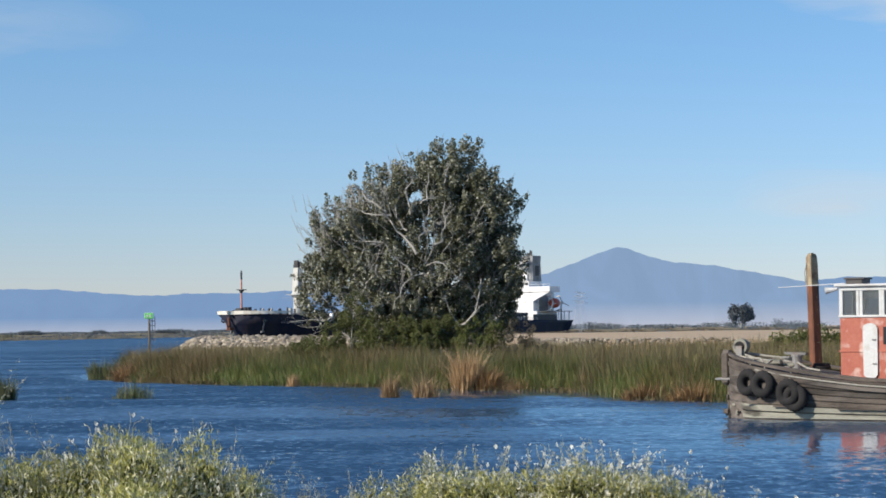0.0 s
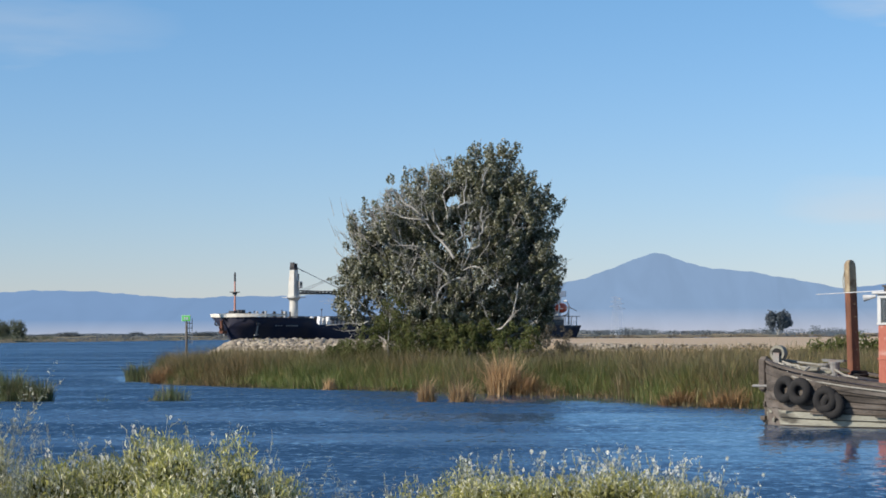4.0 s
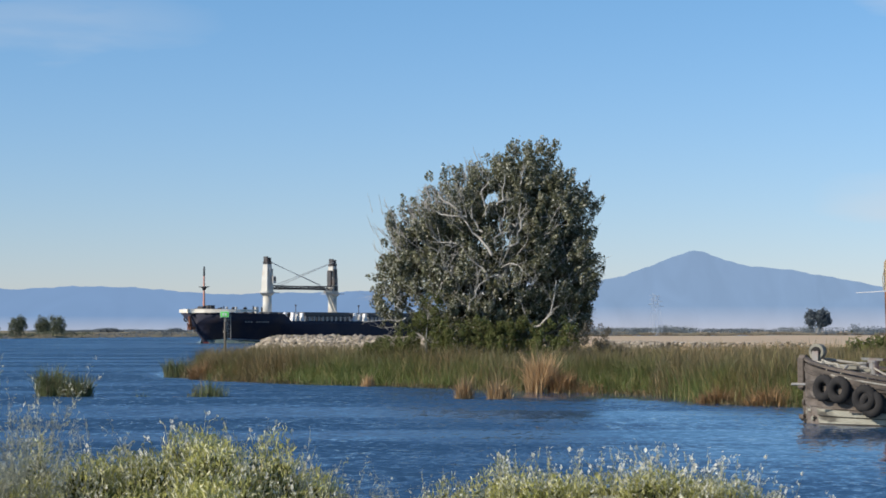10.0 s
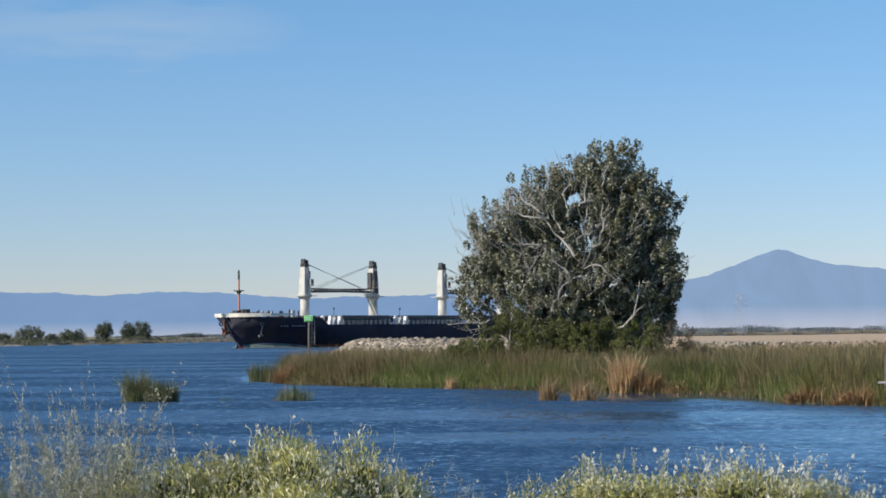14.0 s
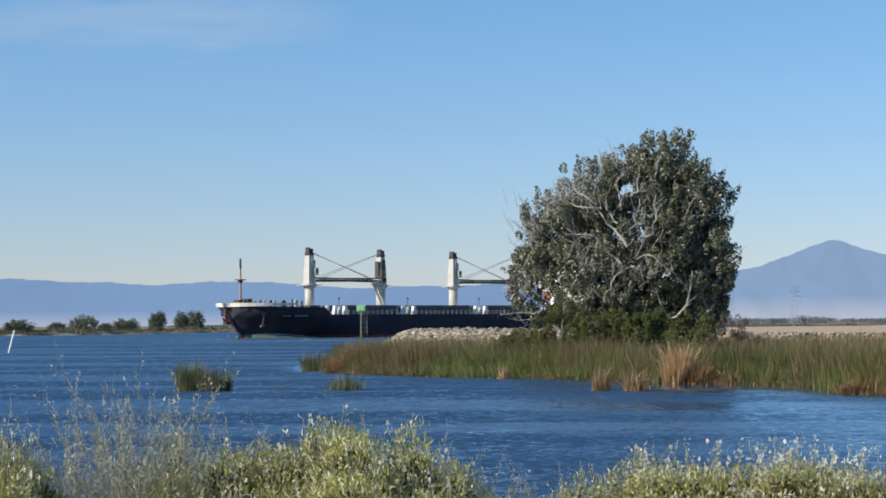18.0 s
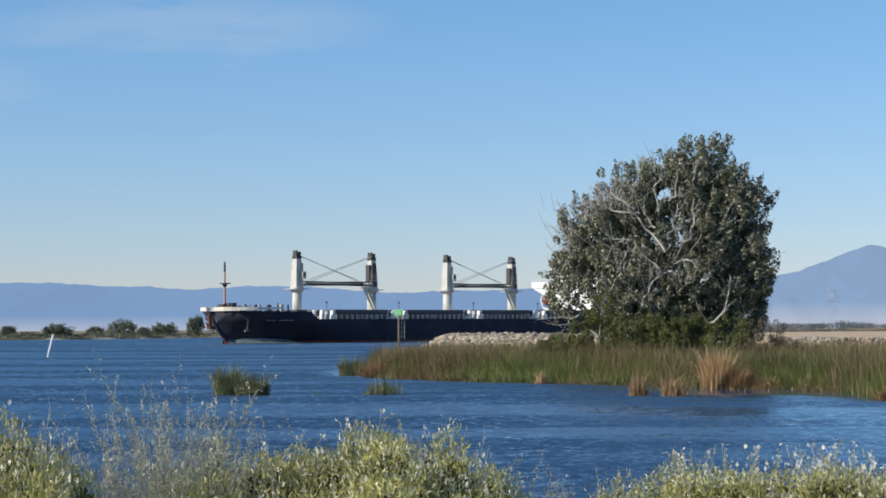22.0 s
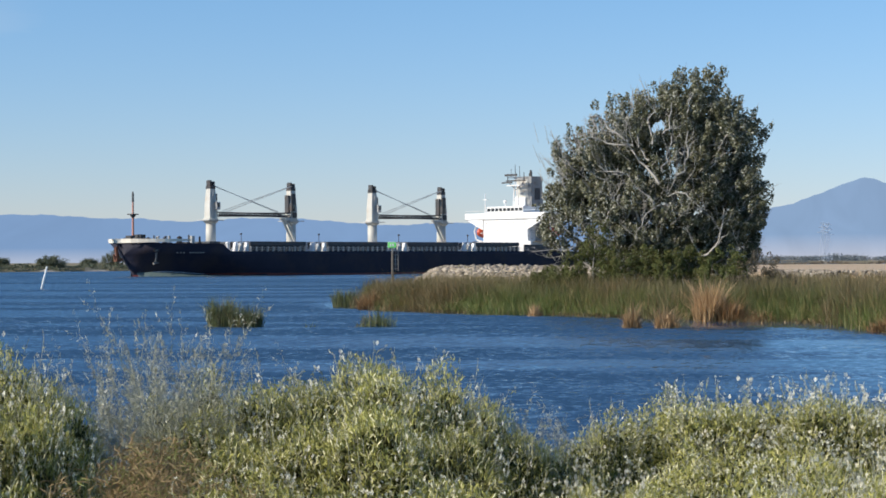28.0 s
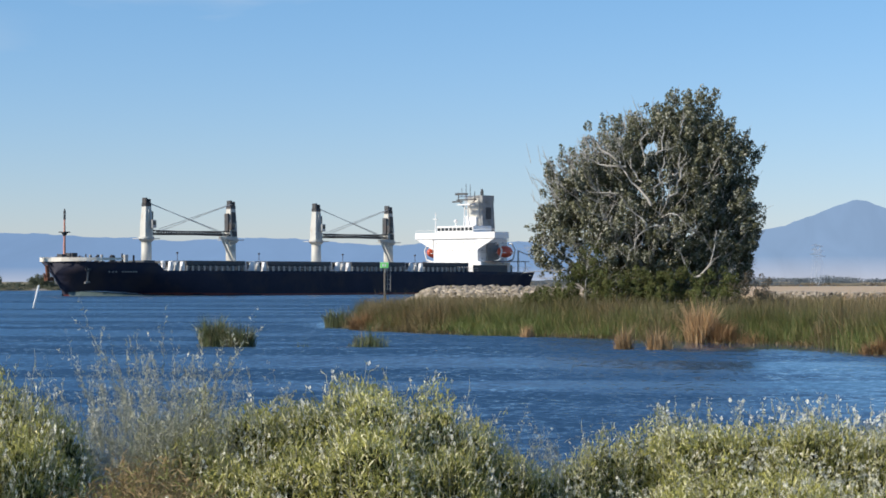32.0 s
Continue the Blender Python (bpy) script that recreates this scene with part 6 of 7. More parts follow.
    for s in (150, 153, 156, 159, 162, 164.2):
        y = -float(hull_half(s, 6)) + 0.4
        part("stern_rail_post", Shape().tube((s, y, 6.1), (s, y, 7.6), 0.07, 0.07, 5).tube((s, y, 7.55), (s + 2.4, y + 0.5, 7.55), 0.05, 0.05, 4), SHIP_WHITE, ship)
    part("stern_winch", Shape().box(158, 161.5, -6, 4, 6.2, 8.2, 0.2), DARK_STEEL, ship)
    part("flagstaff", Shape().tube((165.4, 0, 6.1), (166.6, 0, 12.4), 0.09, 0.06, 5), SHIP_WHITE, ship)
    # bow wave: crest of green-grey water with a broken white edge
    for y0 in (-1, 1):
        secs = []
        for s in (6.1, 7.2, 9, 12, 16, 21, 27, 34):
            y = y0 * (float(hull_half(max(s, 6.3), 0)) + 0.1)
            wdt = 0.7 + 0.36 * (s - 4.5)
            hgt = 1.35 * math.exp(-((s - 7.5) / 13.0) ** 2) + 0.08
            x = bow_fit(s)
            secs.append([(x, y - y0 * 0.2, -0.3), (x, y + y0 * 0.15, hgt), (x + 0.3, y + y0 * wdt * 0.55, hgt * 0.75), (x + 0.6, y + y0 * wdt * 1.3, -0.1)])
        wv_ = part("bow_wave", Shape().loft(secs, caps=False), WAKE, ship, "green-grey bow wave", True)
        crest = Shape().loft([[(q[1][0], q[1][1], q[1][2] - 0.05), (q[1][0], q[1][1] + y0 * 0.1, q[1][2] + 0.2), (q[2][0], q[2][1], q[2][2] + 0.1)] for q in secs[:6]], caps=False)
        part("foam_crest", crest, FOAM, wv_, "broken white foam")
    return ship


SHIP_OB = build_ship()


# ================= the old tugboat =================
def build_tug():
    # local frame: x aft from the stem, y to starboard, z up; origin at the stem on the water
    yaw = -33.0
    tug = thing("tugboat", "derelict wooden tugboat with faded red wheelhouse moored among reeds", "tugboat", m=pose(11.55, 82.6, 0, 0, 0, yaw))
    L = 15.0

    def half(s, z):
        u = np.clip((s + 0.15) / 3.4, 0, 1)
        b = 2.25 * (1 - (1 - u) ** 2.2) ** 0.62 * (0.86 + 0.075 * min(z, 1.8))
        return float(b * (1 - 0.35 * np.clip((s - 11) / 4, 0, 1) ** 2)) + 0.12

    def sheer(s):
        return 1.42 + 1.05 * max(0, 1 - s / 8.5) ** 1.7

    st = [0, 0.25, 0.6, 1.0, 1.5, 2.1, 2.8, 3.6, 4.6, 6, 8, 10, 12, 13.5, 15]
    secs = []
    for s in st:
        ring = [(s, -half(s, z) * k, z) for z, k in ((-0.9, 0.5), (-0.3, 0.9), (0, 1), (sheer(s) * 0.5, 1), (sheer(s) - 0.12, 0.99))]
        ring += [(x, -y, z) for x, y, z in reversed(ring)]
        secs.append(ring)
    hull = part("hull", Shape().loft(secs, closed=True), OLD_WOOD, tug, "weathered dark plank hull")
    # planks along the port and starboard sides, each its own piece
    for side in (-1, 1):
        for k in range(7):
            f0_, f1_ = k / 7, (k + 1) / 7 - 0.018
            ss = []
            for s in (st if k > 1 else st[3:]):
                lo, hi = 0.05 + (sheer(s) - 0.1) * f0_, 0.05 + (sheer(s) - 0.1) * f1_
                y0 = half(s, lo) + 0.015
                y1 = half(s, hi) + 0.015
                t = 0.045 if k not in (1,) else 0.11
                ss.append([(s, side * y0, lo), (s, side * (y0 + t), lo + 0.012), (s, side * (y1 + t), hi - 0.012), (s, side * y1, hi)])
            part("plank", Shape().loft(ss, closed=True), PALE_WOOD if k in (0, 1) else OLD_WOOD, hull, "bleached pale rubbing plank" if k in (0, 1) else "")
        cap = [[(s, side * (half(s, 1) - 0.22), sheer(s) - 0.02), (s, side * (half(s, 1) + 0.14), sheer(s) - 0.02), (s, side * (half(s, 1) + 0.14), sheer(s) + 0.09), (s, side * (half(s, 1) - 0.22), sheer(s) + 0.09)] for s in st]
        part("cap_rail", Shape().loft(cap, closed=True), OLD_WOOD, hull, "worn cap rail")
        rub = [[(s, side * (half(s, 1) + 0.05), sheer(s) - 0.42), (s, side * (half(s, 1) + 0.17), sheer(s) - 0.40), (s, side * (half(s, 1) + 0.17), sheer(s) - 0.26), (s, side * (half(s, 1) + 0.05), sheer(s) - 0.24)] for s in st]
        part("rub_rail", Shape().loft(rub, closed=True), OLD_WOOD, hull)
    # deck planks
    for k in range(14):
        y0 = -2.1 + 0.3 * k
        s0 = 0.5
        while half(s0, 1.5) < abs(y0 + 0.15) + 0.12 and s0 < 3.4:
            s0 += 0.15
        pl = [[(s, y0, sheer(s) - 0.16), (s, y0 + 0.285, sheer(s) - 0.16), (s, y0 + 0.285, sheer(s) - 0.10), (s, y0, sheer(s) - 0.10)] for s in [s0] + [x for x in st if x > s0 + 0.1 and x < 14.5]]
        part("deck_plank", Shape().loft(pl, closed=True), OLD_WOOD, tug)
    # stem post and bow fender
    part("stem_post", Shape().box(-0.32, 0.12, -0.2, 0.2, -0.6, 2.35, 0.05), OLD_WOOD, tug, "rotten stem timber")
    for k, (y, z0, z1) in enumerate(((-0.75, 1.35, 2.55), (-0.45, 1.3, 2.65), (-0.12, 1.25, 2.6), (0.2, 1.3, 2.5))):
        part("bow_fender_post", Shape().box(-0.42 + 0.25 * abs(y), -0.14 + 0.25 * abs(y), y - 0.13, y + 0.13, z0, z1, 0.04), OLD_WOOD, tug, "worn upright fender timber")
    part("fender_shelf", Shape().box(-0.5, 0.5, -0.9, 0.5, 1.46, 1.56, 0.03), STEEL_GREY, tug, "rusty plate under the bow fender")
    rot = random.Random(8)
    for k in range(22):
        x, z = rot.uniform(-0.3, 0.75), rot.uniform(-0.05, 1.35)
        y = -half(max(x, 0), 1) - rot.uniform(-0.06, 0.05)
        w, h = rot.uniform(0.08, 0.3), rot.uniform(0.05, 0.22)
        part("rotten_block", Shape().box(x, x + w, y - 0.06, y + 0.14, z, z + h, 0.02), PALE_WOOD if k % 4 == 1 else OLD_WOOD if k % 3 else RUBBER, tug)
    for s, z in ((1.3, 0.62), (2.6, 0.5), (5.2, 0.42), (7.5, 0.46)):
        part("split_board", Shape().box(s, s + rot.uniform(0.8, 1.9), -half(s + 0.5, 1) - 0.13, -half(s + 0.5, 1) - 0.07, z, z + 0.06), OLD_WOOD, tug)
    # roller at the bow
    rl = part("bow_roller", Shape().tube((0.35, -0.40, 2.78), (0.35, -0.08, 2.78), 0.31, 0.31, 20), PALE_WOOD, tug, "pale round bow roller")
    part("roller_hub", Shape().tube((0.35, -0.43, 2.78), (0.35, -0.05, 2.78), 0.2, 0.2, 14), RUBBER, rl)
    part("roller_bracket", Shape().box(0.22, 0.48, -0.5, -0.44, 2.3, 2.8), STEEL_GREY, rl)
    part("roller_bracket", Shape().box(0.22, 0.48, -0.06, 0.0, 2.3, 2.8), STEEL_GREY, rl)
    # tyres hung on the port bow
    for s, z, tilt in ((1.48, 1.42, 0.45), (2.2, 1.36, 0.25), (3.28, 1.06, 0.12), (3.56, 0.86, 0.08)):
        y = -half(s, 1) - 0.25
        ax = Vector((-0.75 * math.exp(-s / 1.3) - 0.1, -1, 0.05 + tilt * 0.2))
        ty = part("tyre", Shape().torus((s, y, z), ax, 0.355, 0.17, 26, 10, 1.0), RUBBER, tug, "old black truck tyre fender", True)
        tr = Shape()
        q = ax.normalized().to_track_quat("Z", "Y")
        for i in range(20):
            a = 2 * math.pi * i / 20
            c0 = Vector((s, y, z)) + q @ Vector((0.515 * math.cos(a), 0.515 * math.sin(a), -0.08))
            c1 = Vector((s, y, z)) + q @ Vector((0.515 * math.cos(a), 0.515 * math.sin(a), 0.08))
            tr.tube(c0, c1, 0.016, 0.016, 5)
        tagged(part("tread", tr, RUBBER, ty), kind="stuff")
        part("tyre_rope", Shape().path([(s, y + 0.05, z + 0.4), (s + 0.05, y + 0.2, z + 0.75), (s + 0.1, y + 0.35, sheer(s) + 0.1)], 0.03, 5), ROPE, ty, "grey rope lashing")
    # mooring bitt with a broad cap
    bt = part("bitt", Shape().tube((2.75, -0.35, 1.9), (2.75, -0.35, 2.42), 0.17, 0.2, 12).tube((2.75, -0.35, 2.38), (2.75, -0.35, 2.46), 0.24, 0.24, 12), STEEL_GREY, tug, "grey mooring bitt")
    part("bitt_cap", Shape().loft([[(2.35, -0.5, 2.46), (3.15, -0.5, 2.44), (3.15, -0.2, 2.44), (2.35, -0.2, 2.46)], [(2.25, -0.52, 2.56), (3.2, -0.52, 2.52), (3.2, -0.18, 2.52), (2.25, -0.18, 2.56)]], closed=True), STEEL_GREY, bt)
    part("capstan", Shape().tube((2.1, 0.3, 1.95), (2.1, 0.3, 2.3), 0.26, 0.18, 12).tube((2.1, 0.3, 2.3), (2.1, 0.3, 2.38), 0.27, 0.27, 12), STEEL_GREY, tug)
    for pts, r in (([(0.4, -0.3, 2.5), (1.2, -0.55, 2.28), (2.0, -0.7, 2.2), (2.6, -0.4, 2.15)], 0.045), ([(0.6, -0.8, 2.38), (1.3, -1.25, 2.33), (1.7, -1.4, 2.32), (1.9, -1.55, 2.1)], 0.05),
                   ([(2.7, -0.4, 2.2), (3.4, -0.9, 1.95), (4.2, -1.5, 1.86)], 0.04), ([(0.5, 0.1, 2.5), (1.2, 0.2, 2.4), (2.1, 0.25, 2.3)], 0.05), ([(1.0, -1.2, 2.42), (1.05, -1.45, 2.2), (1.15, -1.6, 1.7)], 0.04),
                   ([(2.3, -1.7, 2.28), (2.25, -2.0, 2.15), (2.2, -2.05, 1.6)], 0.05)):
        part("rope", Shape().path(pts, r, 6), ROPE, tug, "slack grey mooring rope")
    part("sheer_rope", Shape().path([(s, -half(s, 1) - 0.16, sheer(s) - 0.2) for s in (1.8, 2.4, 3.2, 4.2, 6, 8, 10)], 0.035, 6), ROPE, tug, "pale rope along the side")
    part("timber_pile", Shape().box(0.7, 2.3, -0.95, -0.7, 2.1, 2.24, 0.02).box(0.9, 2.7, -0.55, -0.3, 2.0, 2.12, 0.02).box(0.8, 2.2, 0.5, 0.75, 2.15, 2.28, 0.02), PALE_WOOD, tug, "loose bleached boards on the foredeck")
    part("rope_coil", Shape().torus((3.4, 0.5, 1.95), (0, 0, 1), 0.3, 0.07, 18, 6).torus((3.4, 0.5, 2.05), (0, 0, 1), 0.26, 0.07, 18, 6), RUBBER, tug, "dark coil of hose")
    # wheelhouse
    w0, w1, hy = 4.9, 8.15, 1.25
    wb = 1.45
    house = part("wheelhouse", Shape().box(w0, w1, -hy, hy, wb, 3.88, 0.05), TUG_RED, tug, "faded peeling red cabin sides")
    part("trim_band", Shape().box(w0 - 0.03, w1 + 0.03, -hy - 0.03, hy + 0.03, 2.55, 2.63, 0.01), TUG_RED, house)
    part("sill_band", Shape().box(w0 - 0.04, w1 + 0.04, -hy - 0.04, hy + 0.04, 3.86, 3.95, 0.015), TUG_WHITE, house, "white window sill band")
    top = part("window_band", Shape().box(w0 - 0.02, w1 + 0.02, -hy - 0.02, hy + 0.02, 4.86, 5.02, 0.03), TUG_WHITE, house, "white painted upper band")
    for y in (-hy + 0.06, 0, hy - 0.06):
        for s in (w0 + 0.06, w1 - 0.06):
            part("mullion", Shape().box(s - 0.075, s + 0.075, y - 0.075, y + 0.075, 3.93, 4.88, 0.015), TUG_WHITE, top)
    for s in (w0 + 0.72, w0 + 0.86, w0 + 1.62, w0 + 1.72):
        for y in (-hy + 0.06, hy - 0.06):
            part("mullion", Shape().box(s - 0.06, s + 0.06, y - 0.06, y + 0.06, 3.93, 4.88, 0.015), TUG_WHITE, top)
    for a, b, y in ((w0 + 0.14, w0 + 0.66, -hy + 0.05), (w0 + 0.92, w0 + 1.56, -hy + 0.05), (w0 + 1.78, w1 - 0.14, -hy + 0.05), (w0 + 0.14, w0 + 0.66, hy - 0.05), (w0 + 0.92, w0 + 1.56, hy - 0.05), (w0 + 1.78, w1 - 0.14, hy - 0.05)):
        part("window_pane", Shape().box(a, b, y - 0.012, y + 0.012, 3.95, 4.86), GLASS_PANE, top)
    for y in (-0.6, 0.6):
        part("window_pane", Shape().box(w0 + 0.04, w0 + 0.065, y - 0.5, y + 0.5, 3.95, 4.86), GLASS_PANE, top)
        part("window_pane", Shape().box(w1 - 0.065, w1 - 0.04, y - 0.5, y + 0.5, 3.95, 4.86), GLASS_PANE, top)
    part("white_blind", Shape().box(w0 + 0.95, w0 + 1.5, -hy + 0.12, -hy + 0.14, 4.58, 4.84), TUG_WHITE, top, "white card in the window")
    rf = part("roof", Shape().box(w0 - 0.18, w1 + 0.15, -hy - 0.14, hy + 0.14, 5.02, 5.12, 0.03), TUG_WHITE, house, "white cabin roof")
    part("roof_vent", Shape().box(w0 + 0.02, w0 + 0.72, -0.7, 0.1, 5.10, 5.33, 0.04).box(w0 - 0.02, w0 + 0.78, -0.75, 0.15, 5.31, 5.38), DARK_STEEL, rf, "dark box on the roof")
    part("whip_aerial", Shape().tube((w0 + 0.1, -0.9, 5.16), (w0 - 2.6, -1.0, 5.05), 0.022, 0.012, 6), TUG_WHITE, rf, "thin white aerial laid forward")
    part("horn", Shape().tube((w0 - 0.15, -1.05, 4.95), (w0 - 0.6, -1.15, 4.88), 0.05, 0.14, 10), TUG_WHITE, rf, "white horn")
    # white door with rounded ends
    out = [(6.12 + 0.29 * math.cos(a), (3.42 if math.sin(a) >= 0 else 1.78) + 0.22 * math.sin(a)) for a in [2 * math.pi * i / 20 for i in range(20)]]
    dr = part("cabin_door", Shape().prism(out, 1, -hy - 0.07, -hy + 0.01), TUG_WHITE, house, "white round-ended steel door")
    part("door_handle", Shape().box(6.21, 6.35, -hy - 0.11, -hy - 0.07, 3.0, 3.05).box(6.21, 6.35, -hy - 0.11, -hy - 0.07, 2.1, 2.15), STEEL_GREY, dr)
    part("side_window", Shape().box(6.62, 7.0, -hy - 0.02, -hy + 0.02, 2.85, 3.5), GLASS_DARK, house)
    part("aft_house", Shape().box(w1, 11.5, -1.1, 1.1, 1.3, 2.9, 0.05), TUG_RED, tug, "faded red engine casing")
    # thin dark strip in plank colour along the cabin's port foot
    part("mud_stain_stripe", Shape().box(w0 - 0.02, w1, -hy - 0.015, -hy, wb, wb + 0.12), OLD_WOOD, house)
    return tug


m_, n_, k_, p_ = nodes_of("grimy_window_pane")
p_.inputs["Base Color"].default_value = (0.42, 0.45, 0.46, 1)
p_.inputs["Roughness"].default_value, p_.inputs["IOR"].default_value = 0.08, 1.45
p_.inputs["Transmission Weight"].default_value = 0.9
GLASS_PANE = m_
build_tug()

pile = thing("steel_pile", "tall squared rust-brown mooring pile with bleached head", "pile", m=pose(14.85, 83.0, 0, 0, -1.6, 0))
def pile_section(z, w=1.0):
    """A stout squared timber with worn corners, turned a little."""
    pts = []
    for x, y in ((-0.17, -0.13), (-0.14, -0.16), (0.14, -0.16), (0.17, -0.13), (0.17, 0.13), (0.14, 0.16), (-0.14, 0.16), (-0.17, 0.13)):
        pts.append((1.12 * w * (x * math.cos(0.42) - y * math.sin(0.42)), 1.12 * (x * math.sin(0.42) + y * math.cos(0.42)), z))
    return pts


part("shaft", Shape().loft([pile_section(-1.6, 1.06), pile_section(1.5, 1.04), pile_section(3.4), pile_section(5.15, 0.99)], closed=True), RUST, pile, "rust-brown streaked shaft")
part("head", Shape().loft([pile_section(5.15, 0.99), pile_section(6.1, 0.97), pile_section(6.3, 0.9), pile_section(6.42, 0.62), pile_section(6.46, 0.25)], closed=True), PILE_TOP, pile, "bleached splintered head")
for z in (2.2, 2.9, 3.6, 4.2, 4.7, 5.2, 5.7):
    part("bolt", Shape().ball((0.11, -0.165, z), 0.02, 0.02, 0.02, 6, 4), PILE_TOP, pile)
part("hanging_line", Shape().path([(-0.2, -0.02, 6.1), (-0.3, -0.02, 5.7), (-0.27, -0.02, 5.2)], 0.02, 5), ROPE, pile)


# ================= weeds on the near bank =================
def slivers(rng, base, d, ln, w, kink=0.25):
    """Arrays of slim four-cornered pods, bent at the middle."""
    n = len(base)
    side = np.cross(d, rng.normal(size=(n, 3)))
    side /= np.linalg.norm(side, axis=1)[:, None]
    mid = base + d * (ln * 0.5)[:, None] + rng.normal(size=(n, 3)) * (ln * kink)[:, None]
    v = np.stack([base, mid + side * w[:, None], base + d * ln[:, None], mid - side * w[:, None]], 1).reshape(-1, 3)
    return v, [np.arange(n)[:, None] * 4 + np.arange(4)]


def blossom(rng, places, radius):
    """Four-petalled flowers at the given places."""
    fv, ff = [], []
    for c in places:
        nrm = (Vector(rng.normal(0, 0.6, 3)) + Vector((-0.3, -0.5, 0.6))).normalized()
        q = nrm.to_track_quat("Z", "Y")
        R = radius * rng.uniform(0.8, 1.25)
        for i in range(4):
            a = math.pi / 2 * i + rng.uniform(-0.2, 0.2)
            o = len(fv)
            for rr, da, up in ((0.1, 0, 0), (0.8, -0.5, 0.15), (1.05, 0, 0.25), (0.8, 0.5, 0.15)):
                fv.append(tuple(Vector(c) + q @ Vector((R * rr * math.cos(a + da), R * rr * math.sin(a + da), R * up))))
            ff.append((o, o + 1, o + 2, o + 3))
    return np_mesh("bloom", np.array(fv), [np.array(ff)], PETAL) if ff else None


def weed_bush(seed, pods, flowery, whips):
    """A rounded weed one metre high and 0.8 m wide: a dense lumpy dome of pods on dark leaves, with thin flowering whips above it."""
    rng = np.random.default_rng(seed)
    lobes = unit(rng.normal(size=(26, 3)) + np.array([0, 0, 0.5]))
    grow_by = rng.uniform(-0.42, 0.17, 26)

    def shell(n, depth, under=0.0):
        u = rng.normal(size=(n, 3))
        u[:, 2] = np.abs(u[:, 2]) * 1.1 - 0.35
        u = unit(u)
        lump = (np.exp((u @ lobes.T - 1) * 22) * grow_by).sum(1)
        r = (1 + lump) * (1 - under - np.abs(rng.normal(0, depth, n)))
        p = u * r[:, None] * np.array([0.40, 0.40, 0.52]) + np.array([0, 0, 0.44])
        return p, u

    p, u = shell(pods, 0.17)
    d = unit(u * np.array([0.5, 0.5, 0.3]) + np.array([0, 0, 0.75]) + rng.normal(size=(pods, 3)) * 0.62) * np.array([1, 1, 0.72])
    v, f = slivers(rng, p, d, rng.uniform(0.022, 0.056, pods), rng.uniform(0.0018, 0.0038, pods), 0.14)
    # whips: thin stalks that rise out of the dome, forked, with small pods and flowers at their ends
    stems = Shape()
    flo, wp, wd = [], [], []
    for k in range(whips):
        q, n0 = shell(1, 0.05)
        q, n0 = Vector(q[0]), Vector(n0[0])
        q.z = max(q.z, 0.5)
        d0 = (n0 * 0.5 + Vector((0, 0, 0.5)) + Vector(rng.normal(0, 0.34, 3))).normalized()
        base = Vector((q.x * 0.3, q.y * 0.3, 0.0))
        stems.tube(base, q, 0.003, 0.002, 3, caps=False)
        for s in range(4):
            e = q + d0 * rng.uniform(0.012, 0.045)
            stems.tube(q, e, 0.0014, 0.0011, 3, caps=False)
            for _ in range(2):
                wp.append(tuple(q.lerp(e, rng.uniform())))
                wd.append(tuple((d0 + Vector(rng.normal(0, 0.6, 3))).normalized()))
            if rng.uniform() < 0.45:
                b = e + (d0 + Vector(rng.normal(0, 0.6, 3))).normalized() * rng.uniform(0.02, 0.05)
                stems.tube(e, b, 0.001, 0.0008, 3, caps=False)
                if rng.uniform() < flowery:
                    flo += [b + Vector(rng.normal(0, 0.008, 3)) for _ in range(rng.integers(1, 4))]
            q = e
            d0 = (d0 + Vector(rng.normal(0, 0.34, 3))).normalized()
        if rng.uniform() < flowery:
            flo += [q + Vector(rng.normal(0, 0.012, 3)) for _ in range(rng.integers(1, 4))]
    m = len(wp)
    v2, f2 = slivers(rng, np.array(wp), np.array(wd), rng.uniform(0.012, 0.03, m), rng.uniform(0.0012, 0.0022, m), 0.12)
    # a few flowers in the dome itself
    p, u = shell(int(pods * 0.012 * (0.02 + 0.5 * flowery ** 2)), 0.02, -0.06)
    flo += [Vector(x) for x in p]
    pod_mesh = np_mesh("pod_mass", np.concatenate([v, v2]), [np.concatenate([f[0], f2[0] + len(v)])], WEED_STEM)
    lp, _u = shell(int(pods * 0.3), 0.16, 0.13)
    lv, lf = leaves(rng, lp, rng.uniform(0.03, 0.065, len(lp)), 0.1, 0.17)
    return stems.mesh("stems", WEED_PALE), pod_mesh, np_mesh("leafage", lv, lf, WEED_LEAF), blossom(rng, flo, 0.0086)


